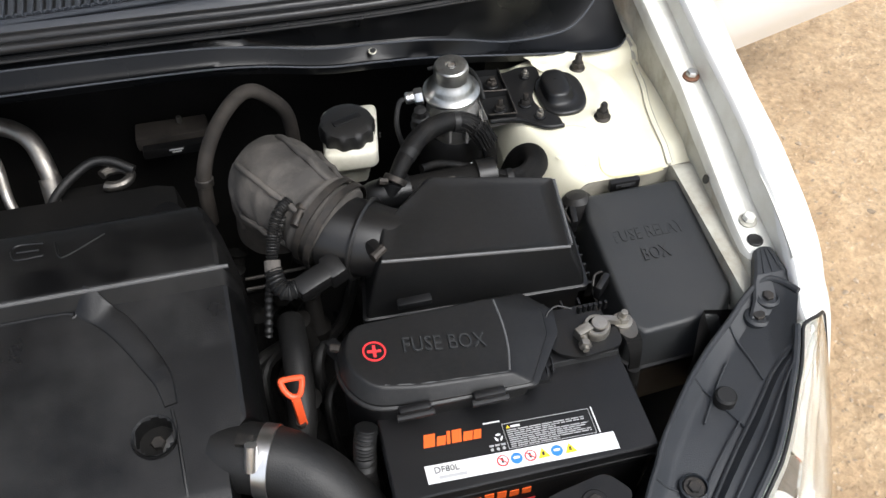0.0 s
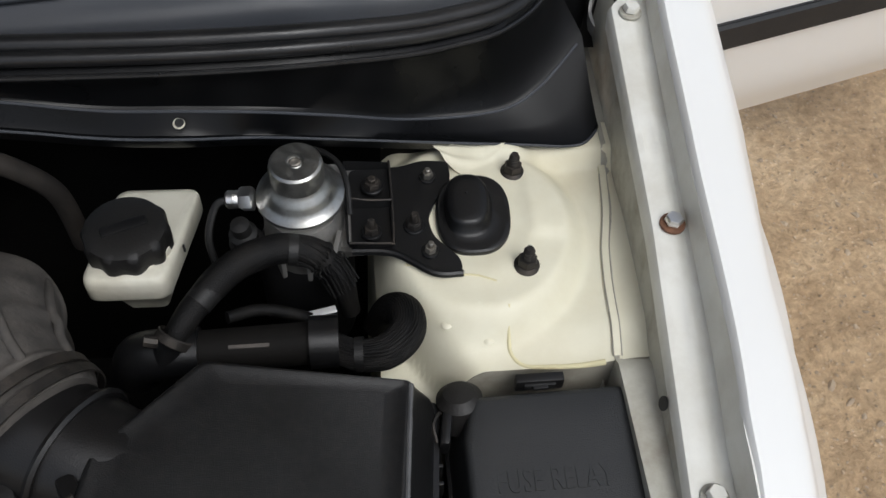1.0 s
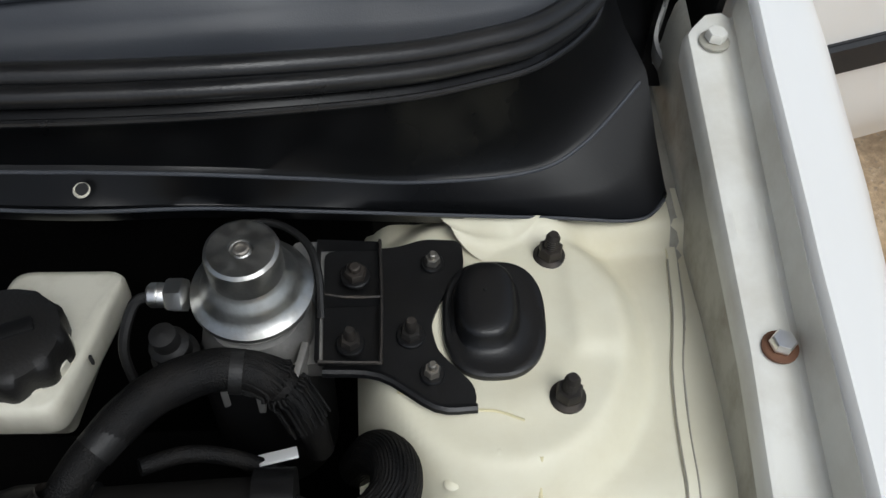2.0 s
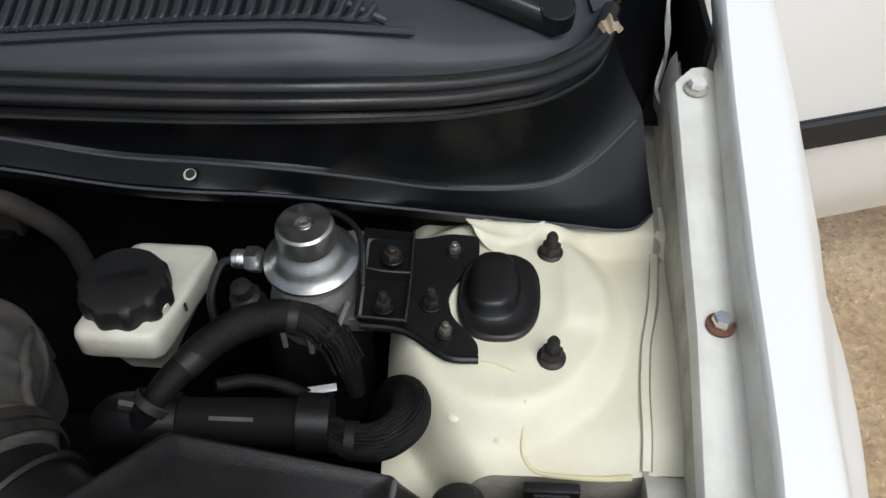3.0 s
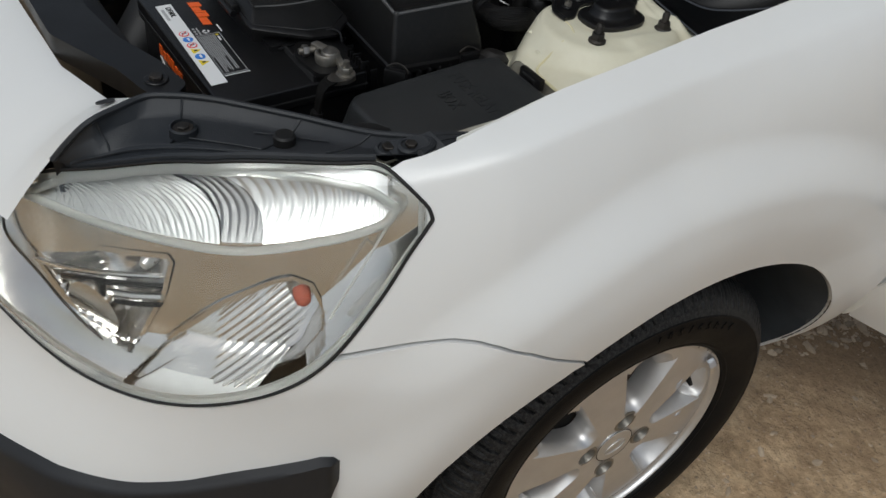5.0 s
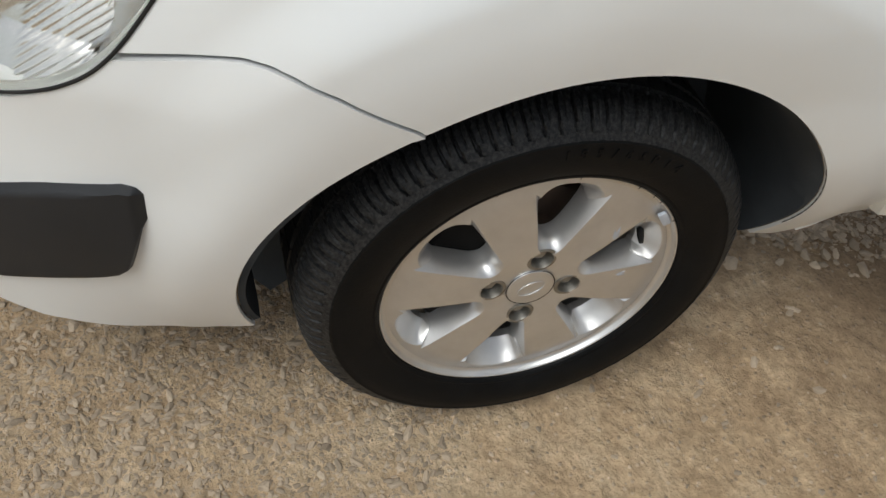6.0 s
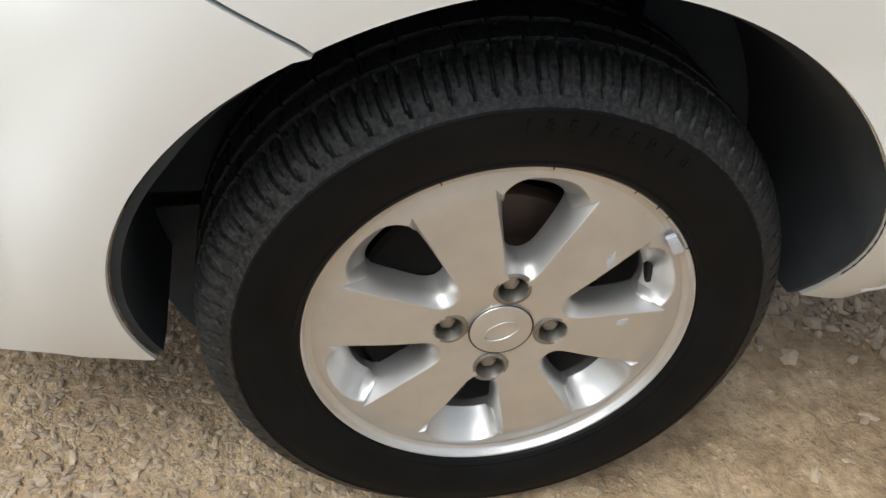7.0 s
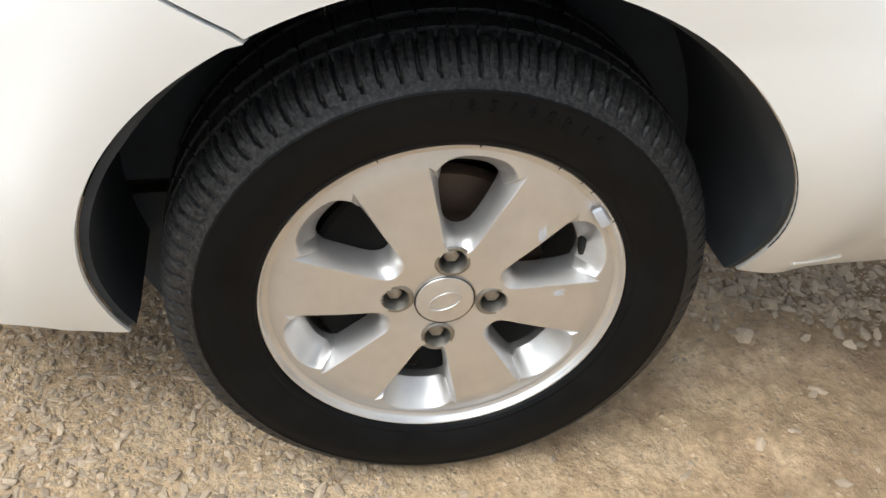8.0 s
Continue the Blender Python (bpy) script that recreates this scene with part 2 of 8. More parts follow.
M_GRAIN = material("grained_black_plastic", (0.0065, 0.0067, 0.007), 0.36, 0, 0.25, 20, 0.3, 1100, DUST, 0.035, 170, spec=0.36)
M_RELAY = material("relay_box_plastic", (0.026, 0.0275, 0.0285), 0.36, 0, 0.15, 12, 0.4, 900, DUST, 0.06, 6, spec=0.35)
M_COVER = material("engine_cover_plastic", (0.0030, 0.0030, 0.0032), 0.33, 0, 0.3, 12, 0.25, 800, (0.05, 0.048, 0.045), 0.24, 9, spec=0.36, rough_vary=0.18)
M_COWL = material("cowl_plastic", (0.0026, 0.0029, 0.0034), 0.28, 0, 0.25, 10, 0.05, 600, DUST, 0.015, 5, spec=0.2)
M_TRAY = material("faded_scuttle_plastic", (0.046, 0.051, 0.060), 0.42, 0, 0.25, 10, 0.10, 900, DUST, 0.06, 9, spec=0.4)
M_SEAL = material("rubber_seal", (0.010, 0.0105, 0.0115), 0.32, 0, 0.3, 25, 0.2, 500, DUST, 0.05, 8, spec=0.45)
M_RUBBER = material("black_rubber", (0.007, 0.007, 0.007), 0.52, 0, 0.3, 25, 0.3, 500, DUST, 0.06, 9, spec=0.38)
M_BELLOWS = material("dusty_grey_rubber", (0.052, 0.048, 0.044), 0.75, 0, 0.35, 26, 0.5, 300, (0.19, 0.17, 0.15), 0.6, 16, spec=0.3)
M_HOSE = material("grey_hose_rubber", (0.012, 0.010, 0.0085), 0.75, 0, 0.25, 18, 0.2, 300, DUST, 0.22, 12, spec=0.3)
M_LOOM = material("woven_loom", (0.0042, 0.0042, 0.0043), 0.52, 0, 0.3, 60, 0.8, 900, DUST, 0.05, 60, spec=0.18)
M_DARK = material("dark_parts_and_bay_shade", (0.0045, 0.0043, 0.004), 0.7, 0.1, 0.4, 14, 0.3, 200, DUST, 0.035, 8, spec=0.15)
M_ZINC = material("zinc_plate", (0.43, 0.435, 0.42), 0.33, 1.0, 0.22, 70, 0.15, 300, (0.16, 0.14, 0.11), 0.5, 75)
M_CAST = material("cast_aluminium", (0.36, 0.355, 0.34), 0.5, 0.9, 0.2, 50, 0.4, 400, (0.14, 0.12, 0.1), 0.5, 18)
M_STEEL = material("dull_steel", (0.40, 0.38, 0.35), 0.42, 1.0, 0.25, 120, 0.2, 500, (0.16, 0.12, 0.08), 0.4, 60)
M_BRIGHT = material("bright_steel", (0.80, 0.79, 0.77), 0.32, 1.0, 0.1, 80, 0.05, 300)
M_OLDBOLT = material("darkened_bolt", (0.045, 0.042, 0.039), 0.5, 0.75, 0.3, 120, 0.3, 500, (0.13, 0.10, 0.075), 0.32, 60)
M_RUST = material("rusty_washer", (0.17, 0.080, 0.045), 0.8, 0.1, 0.35, 200, 0.4, 600)
M_IVORY = material("ivory_plastic", (0.68, 0.66, 0.56), 0.38, 0, 0.08, 15, 0.05, 300, (0.34, 0.30, 0.21), 0.5, 22)
M_ORANGE_DIP = material("orange_plastic", (0.75, 0.09, 0.025), 0.4, 0, 0.12, 60, 0.1, 300)
M_INK_RED = material("red_ink", (0.75, 0.035, 0.04), 0.5, 0, 0.05, 60)
M_INK_ORANGE = material("orange_print", (0.85, 0.13, 0.02), 0.45, 0, 0.04, 60)
M_INK_WHITE = material("white_print", (0.78, 0.78, 0.77), 0.45, 0, 0.04, 60)
M_INK_GREY = material("grey_print", (0.42, 0.42, 0.42), 0.5, 0, 0.05, 60)
M_INK_BLUE = material("blue_print", (0.03, 0.20, 0.62), 0.45, 0, 0.05, 60)
M_INK_YELLOW = material("yellow_print", (0.80, 0.62, 0.03), 0.45, 0, 0.05, 60)
M_INK_BLACK = material("black_print", (0.02, 0.02, 0.02), 0.5, 0, 0.05, 60)
M_CASE = material("battery_case", (0.006, 0.006, 0.0065), 0.36, 0, 0.2, 20, 0.3, 700, DUST, 0.025, 8, spec=0.36)
M_TYRE = material("tyre_rubber", (0.0040, 0.0043, 0.0048), 0.5, 0, 0.4, 24, 0.3, 350, (0.040, 0.037, 0.034), 0.10, 14, spec=0.12)
M_TREAD = material("dusty_tread_rubber", (0.0065, 0.0070, 0.0078), 0.5, 0, 0.4, 60, 0.9, 260, (0.22, 0.21, 0.195), 0.20, 230, spec=0.3)
M_ALLOY = material("silver_alloy", (0.66, 0.65, 0.635), 0.37, 0.8, 0.05, 20, 0.06, 900, (0.34, 0.30, 0.25), 0.22, 11, coat=0.15)
M_LINER = material("arch_liner", (0.046, 0.053, 0.060), 0.75, 0, 0.3, 20, 0.4, 200, DUST, 0.03, 10, spec=0.12)
M_DISC = material("brake_iron", (0.11, 0.075, 0.055), 0.6, 0.5, 0.4, 40, 0.4, 300)
M_MOULD = material("grey_black_moulding", (0.015, 0.0165, 0.019), 0.5, 0, 0.15, 15, 0.4, 900, DUST, 0.05, 5, spec=0.35)
M_CHROME = material("reflector_chrome", (0.80, 0.79, 0.77), 0.18, 1.0, 0.05, 30, 0.03, 100, rough_vary=0.05)
M_FLUTE = material("frosted_chrome", (0.80, 0.80, 0.78), 0.44, 0.9, 0.05, 40, 0.1, 300)
M_HAZE = material("hazed_reflector", (0.64, 0.645, 0.63), 0.5, 0.6, 0.12, 60, 0.2, 300)
M_PATCH = material("dull_grey_reflector", (0.20, 0.20, 0.20), 0.34, 0.9, 0.3, 80, 0.2, 300)
M_AMBER = material("bulb_glass_amber", (0.42, 0.10, 0.06), 0.12, 0, 0.1, 60)
M_SEALANT = material("yellowed_sealant", (0.66, 0.60, 0.37), 0.5, 0, 0.12, 40, 0.2, 300)
M_TARNISH = material("tarnished_lead", (0.15, 0.142, 0.13), 0.36, 0.9, 0.35, 120, 0.3, 400, (0.12, 0.10, 0.08), 0.5, 60)
M_BARE = material("bluish_bare_scar", (0.52, 0.55, 0.60), 0.45, 0.2, 0.15, 80, 0.3, 300)
M_EDGE_LIGHT = material("plastic_edge_highlight", (0.09, 0.09, 0.09), 0.4, 0, 0.5, 60, 0.4, 500)
M_HINGE = material("grey_hinge_paint", (0.40, 0.40, 0.385), 0.42, 0, 0.1, 30, 0.1, 300, (0.2, 0.17, 0.13), 0.3, 30)
M_BRACKET = material("greyed_black_plastic", (0.021, 0.024, 0.028), 0.46, 0, 0.3, 18, 0.4, 800, DUST, 0.07, 9, spec=0.38)
M_APRON = material("stained_shaded_apron_paint", (0.44, 0.43, 0.37), 0.5, 0, 0.1, 14, 0.1, 300, (0.20, 0.16, 0.11), 0.7, 22)
M_GRIME_SHADE = material("grimy_shaded_cream", (0.36, 0.34, 0.28), 0.55, 0, 0.15, 18, 0.15, 300, (0.12, 0.10, 0.075), 0.75, 16)
M_CLAMP = material("worn_clamp_lead", (0.30, 0.285, 0.255), 0.4, 0.9, 0.3, 120, 0.3, 400, (0.20, 0.17, 0.13), 0.5, 70)
M_LEAF = material("dry_leaf", (0.34, 0.26, 0.18), 0.8, 0, 0.2, 60, 0.4, 300)


def glass(name, color, rough):
    m = material(name, color, rough, 0, 0.0, 20, rough_vary=0.02)
    bs = m.node_tree.nodes["Principled BSDF"]
    bs.inputs["Transmission Weight"].default_value, bs.inputs["IOR"].default_value = 1.0, 1.45
    return m


M_LENS = glass("clear_lens", (0.97, 0.97, 0.95), 0.03)
M_MILKY = glass("milky_lens_edge", (0.90, 0.91, 0.87), 0.35)
M_MILKY.node_tree.nodes["Principled BSDF"].inputs["Transmission Weight"].default_value = 0.8


def ground_material(name, tones, relief, fine):
    m = bpy.data.materials.new(name)
    m.use_nodes = True
    n, l = m.node_tree.nodes, m.node_tree.links
    bs = n["Principled BSDF"]
    tc = n.new("ShaderNodeTexCoord")
    mixes = []
    for scale, detail in ((1.7, 6), (14, 8), (fine, 8)):
        t = n.new("ShaderNodeTexNoise")
        t.inputs["Scale"].default_value, t.inputs["Detail"].default_value, t.inputs["Roughness"].default_value = scale, detail, 0.65
        l.new(tc.outputs["Object"], t.inputs["Vector"])
        mixes.append(t)
    ramp = n.new("ShaderNodeValToRGB")
    ramp.color_ramp.elements[0].position, ramp.color_ramp.elements[1].position = 0.32, 0.68
    ramp.color_ramp.elements[0].color, ramp.color_ramp.elements[1].color = (*tones[0], 1), (*tones[2], 1)
    mid = ramp.color_ramp.elements.new(0.5)
    mid.color = (*tones[1], 1)
    a = n.new("ShaderNodeMath")
    a.operation = "MULTIPLY_ADD"
    a.inputs[1].default_value = 0.55
    b = n.new("ShaderNodeMath")
    b.operation = "MULTIPLY"
    b.inputs[1].default_value = 0.45
    l.new(mixes[1].outputs["Fac"], b.inputs[0])
    l.new(mixes[0].outputs["Fac"], a.inputs[0])
    l.new(b.outputs[0], a.inputs[2])
    l.new(a.outputs[0], ramp.inputs[0])
    hs = n.new("ShaderNodeHueSaturation")
    mp = n.new("ShaderNodeMapRange")
    mp.inputs["From Min"].default_value, mp.inputs["From Max"].default_value = 0.3, 0.7
    mp.inputs["To Min"].default_value, mp.inputs["To Max"].default_value = 0.72, 1.25
    l.new(mixes[2].outputs["Fac"], mp.inputs["Value"])
    l.new(mp.outputs[0], hs.inputs["Value"])
    l.new(ramp.outputs[0], hs.inputs["Color"])
    # small stones trodden into the dirt
    peb = n.new("ShaderNodeTexVoronoi")
    peb.inputs["Scale"].default_value = 105
    l.new(tc.outputs["Object"], peb.inputs["Vector"])
    core = n.new("ShaderNodeMapRange")
    core.inputs["From Min"].default_value, core.inputs["From Max"].default_value = 0.22, 0.42
    core.inputs["To Min"].default_value, core.inputs["To Max"].default_value = 1.0, 0.0
    l.new(peb.outputs["Distance"], core.inputs["Value"])
    some = n.new("ShaderNodeSeparateColor")
    l.new(peb.outputs["Color"], some.inputs["Color"])
    few = n.new("ShaderNodeMapRange")
    few.inputs["From Min"].default_value, few.inputs["From Max"].default_value = 0.60, 0.72
    l.new(some.outputs["Red"], few.inputs["Value"])
    here = n.new("ShaderNodeMath")
    here.operation = "MULTIPLY"
    l.new(core.outputs[0], here.inputs[0])
    l.new(few.outputs[0], here.inputs[1])
    tone = n.new("ShaderNodeMapRange")
    tone.inputs["To Min"].default_value, tone.inputs["To Max"].default_value = 0.62, 1.30
    l.new(some.outputs["Green"], tone.inputs["Value"])
    tint = n.new("ShaderNodeHueSaturation")
    tint.inputs["Saturation"].default_value = 0.85
    l.new(tone.outputs[0], tint.inputs["Value"])
    l.new(here.outputs[0], tint.inputs["Fac"])
    l.new(hs.outputs[0], tint.inputs["Color"])
    # brown patch behind the wheel, ragged at its edge: rubble shade put into the colour
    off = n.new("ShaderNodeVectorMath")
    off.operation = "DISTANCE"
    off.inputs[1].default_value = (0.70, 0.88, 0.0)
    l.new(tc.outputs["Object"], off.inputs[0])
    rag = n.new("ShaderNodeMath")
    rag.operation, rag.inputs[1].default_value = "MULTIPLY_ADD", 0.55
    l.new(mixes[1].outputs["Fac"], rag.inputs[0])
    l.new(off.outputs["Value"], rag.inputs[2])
    sill_shade = n.new("ShaderNodeMapRange")
    sill_shade.inputs["From Min"].default_value, sill_shade.inputs["From Max"].default_value = 0.48, 0.78
    sill_shade.inputs["To Min"].default_value, sill_shade.inputs["To Max"].default_value = 0.62, 0.0
    l.new(rag.outputs[0], sill_shade.inputs["Value"])
    shaded = n.new("ShaderNodeMix")
    shaded.data_type = "RGBA"
    l.new(sill_shade.outputs[0], shaded.inputs["Factor"])
    l.new(tint.outputs[0], shaded.inputs["A"])
    shaded.inputs["B"].default_value = (0.17, 0.115, 0.07, 1)
    l.new(shaded.outputs["Result"], bs.inputs["Base Color"])
    bs.inputs["Roughness"].default_value, bs.inputs["Specular IOR Level"].default_value = 0.95, 0.2
    bp = n.new("ShaderNodeBump")
    bp.inputs["Strength"].default_value, bp.inputs["Distance"].default_value = relief, 0.012
    high = n.new("ShaderNodeMath")
    high.operation, high.inputs[1].default_value = "MULTIPLY_ADD", 0.16
    l.new(here.outputs[0], high.inputs[0])
    l.new(mixes[2].outputs["Fac"], high.inputs[2])
    l.new(high.outputs[0], bp.inputs["Height"])
    l.new(bp.outputs[0], bs.inputs["Normal"])
    return m


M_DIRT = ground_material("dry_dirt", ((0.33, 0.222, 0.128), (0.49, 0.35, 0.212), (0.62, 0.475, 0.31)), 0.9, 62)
M_STONE = material("gravel_stone", (0.45, 0.355, 0.255), 0.92, 0, 0.3, 25, 0.6, 200, (0.46, 0.35, 0.24), 0.5, 20, spec=0.2)
_n, _l = M_STONE.node_tree.nodes, M_STONE.node_tree.links
_geo, _hs, _mp = _n.new("ShaderNodeNewGeometry"), _n.new("ShaderNodeHueSaturation"), _n.new("ShaderNodeMapRange")
_mp.inputs["To Min"].default_value, _mp.inputs["To Max"].default_value = 0.62, 1.12
_sock = _n["Principled BSDF"].inputs["Base Color"]
_from = _sock.links[0].from_socket
_l.new(_geo.outputs["Random Per Island"], _mp.inputs["Value"])
_l.new(_mp.outputs[0], _hs.inputs["Value"])
_l.new(_from, _hs.inputs["Color"])
_l.new(_hs.outputs[0], _sock)


# ---- the ground ----
def stony(x, y):
    """How thick the loose stones lie: thick ahead of the wheel and under the car, none on the trodden dirt."""
    n = 0.10 * noise.noise((x * 4, y * 4, 0)) + 0.05 * noise.noise((x * 13, y * 13, 4))
    front = (-0.03 - 0.45 * (x - 0.75) + n - y) / 0.12
    under = (0.55 + 0.45 * max(0.0, y - 0.5) + 0.4 * n - x) / 0.05
    return min(1.0, max(0.0, max(front, under)))


def ground_z(x, y):
    v = 0.010 * noise.noise((x * 1.3, y * 1.3, 3)) + 0.006 * noise.noise((x * 5, y * 5, 7)) + 0.0035 * noise.noise((x * 17, y * 17, 1))
    v += 0.0026 * noise.noise((x * 45, y * 45, 5))
    rough = stony(x, y)
    v += (0.0012 + 0.0030 * rough) * noise.noise((x * 75, y * 75, 2))
    # clods and scraped ridges on the trodden dirt, in patches
    patch = min(1.0, max(0.0, 2.2 * noise.noise((x * 1.9, y * 1.9, 11)) + 0.35)) * (1 - rough)
    if patch > 0:
        ridge = 1 - abs(noise.noise((x * 7 + 0.6 * y, y * 11, 17)))
        lump = max(0.0, noise.noise((x * 26, y * 26, 13)))
        v += patch * (0.007 * ridge ** 5 + 0.010 * lump ** 2 + 0.004 * max(0.0, noise.noise((x * 58, y * 58, 19))))
    return v - 0.004


def make_ground():
    def axis(lo, hi, step, far):
        a = list(np.arange(lo, hi + 1e-6, step))
        grow = [step * 1.35 ** k for k in range(1, 40)]
        left, right, d = [], [], 0
        for g in grow:
            d += g
            if d > far:
                break
            left.append(lo - d)
            right.append(hi + d)
        return left[::-1] + a + right
    xs, ys = axis(0.45, 2.0, 0.0080, 220), axis(-0.95, 2.0, 0.0080, 220)
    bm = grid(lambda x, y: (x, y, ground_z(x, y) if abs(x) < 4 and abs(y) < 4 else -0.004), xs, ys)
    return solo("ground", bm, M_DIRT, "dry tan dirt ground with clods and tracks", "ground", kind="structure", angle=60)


make_ground()


def make_gravel():
    """Loose stones, thick beside and under the car, thin on the trodden dirt."""
    rng = random.Random(7)
    shapes = []
    for k in range(8):
        bm = bmesh.new()
        bmesh.ops.create_icosphere(bm, subdivisions=1, radius=1)
        sq = (rng.uniform(0.8, 1.5), rng.uniform(0.6, 1.0), rng.uniform(0.3, 0.6))
        for v in bm.verts:
            v.co = Vector([c * q * rng.uniform(0.6, 1.25) for c, q in zip(v.co, sq)])
        bm.verts.index_update()
        shapes.append((np.array([v.co[:] for v in bm.verts]), [[v.index for v in f.verts] for f in bm.faces]))
        bm.free()
    verts, faces = [], []

    def add(x, y, size):
        vs, fs = shapes[rng.randrange(8)]
        r = Euler([rng.uniform(-0.5, 0.5), rng.uniform(-0.5, 0.5), rng.uniform(0, 6.3)]).to_matrix()
        base = len(verts)
        z = ground_z(x, y) + size * rng.uniform(-0.3, 0.12)
        verts.extend([(Vector(v) @ r.transposed()) * size + Vector((x, y, z)) for v in vs])
        faces.extend([[i + base for i in f] for f in fs])
    for _ in range(76000):
        x, y = rng.uniform(0.35, 1.65), rng.uniform(-1.1, 1.2)
        if rng.random() > 0.02 + 0.98 * stony(x, y):
            continue
        add(x, y, 0.0020 + (0.0070 if y < 0.2 else 0.011) * rng.random() ** 4)
    # coarser rubble beside the sill
    for _ in range(1500):
        x, y = rng.uniform(0.42, 0.98), rng.uniform(0.38, 1.3)
        if x + 0.05 * noise.noise((x * 9, y * 9, 2)) > 0.60 + 0.42 * (y - 0.5):
            continue
        add(x, y, 0.004 + 0.012 * rng.random() ** 2)
    # scattered clods on the trodden dirt
    for _ in range(400):
        add(rng.uniform(0.8, 2.2), rng.uniform(-1.0, 1.6), 0.0015 + 0.005 * rng.random() ** 4)
    me = bpy.data.meshes.new("gravel")
    me.from_pydata([tuple(v) for v in verts], [], faces)
    me.materials.append(M_STONE)
    tagged(new("gravel", me), "loose grey and tan gravel stones on dirt", "gravel", kind="stuff")


make_gravel()

# ---- the car's body ----
car = thing("car", (0, 0, 0), "white hatchback with its bonnet open and front door ajar", "car")


def outline(points, n):
    """n points evenly by their given u: (u, s, z)."""
    us = np.linspace(0, 1, n)
    a = np.array(points)
    return np.c_[np.interp(us, a[:, 0], a[:, 1]), np.interp(us, a[:, 0], a[:, 2])]


def even(points):
    a = np.array(points, float)
    d = np.r_[0, np.cumsum(np.linalg.norm(np.diff(a, axis=0), axis=1))]
    return [(u, *p) for u, p in zip(d / d[-1], a)]


def coons(c0, c1, d0, d1):
    """A net of (s, z) between two curves c0, c1 and their joining sides d0, d1."""
    nu, nv = len(c0), len(d0)
    net = np.zeros((nu, nv, 2))
    for i in range(nu):
        u = i / (nu - 1)
        for j in range(nv):
            v = j / (nv - 1)
            ruled = (1 - v) * c0[i] + v * c1[i] + (1 - u) * d0[j] + u * d1[j]
            net[i, j] = ruled - ((1 - u) * (1 - v) * c0[0] + u * (1 - v) * c0[-1] + (1 - u) * v * c1[0] + u * v * c1[-1])
    return net


SEAM = [(0.1807, 0.6198), (0.189, 0.6270), (0.259, 0.670), (0.294, 0.685), (0.316, 0.690), (0.34, 0.6895), (0.376, 0.682), (0.458, 0.668)]


def arch(theta, r=ARCH_R):
    return (arch_s(r, theta), ARCH_Z + r * math.sin(theta))


def make_fender():
    nu, nv = 150, 64
    t0, t1 = math.atan2(0.6198 - ARCH_Z, 0.1807), math.radians(186)
    c0 = np.array([arch(t0 + (t1 - t0) * k / (nu - 1)) for k in range(nu)])
    front = [(0, 0.458, 0.668), (0.06, 0.412, 0.73), (0.115, 0.368, 0.803), (0.135, 0.370, 0.820), (0.17, 0.404, 0.8465)]
    run = [(0.37, 0.18), (0.3, 0.22), (0.2, 0.29), (0.1, 0.36), (0.0, 0.42), (-0.1, 0.48), (-0.2, 0.53), (-0.35, 0.60), (-0.515, 0.68)]
    top = [(float(np.interp(-s, [-q[0] for q in run], [q[1] for q in run])), s, top_z(s)) for s in np.linspace(0.37, -0.515, 60)]
    rear = [(0.77, -0.512, 0.8), (0.85, -0.508, 0.6), (0.93, -0.504, 0.4), (1, -0.50, 0.222)]
    c1 = outline(front + top + rear, nu)
    d0, d1 = outline(even(SEAM), nv), outline(even([c0[-1], c1[-1]]), nv)
    net = coons(c0, c1, d0, d1)
    rows = []
    for i in range(nu):
        line = [skin(*net[i, 0], -0.006), skin(*net[i, 0], -0.002)] + [skin(*net[i, j]) for j in range(nv)]
        u = i / (nu - 1)
        e = line[-1]
        if 0.165 <= u <= 0.69:
            line += [e + Vector((-0.004, 0, -0.004)), e + Vector((-0.004, 0, -0.030))]
        else:
            line += [skin(*net[i, -1], -0.004), skin(*net[i, -1], -0.018)]
        rows.append(line)
    return part("front_fender", loft(rows, False, False), M_PAINT, car, "white front wing with a flared wheel arch", 50)


make_fender()


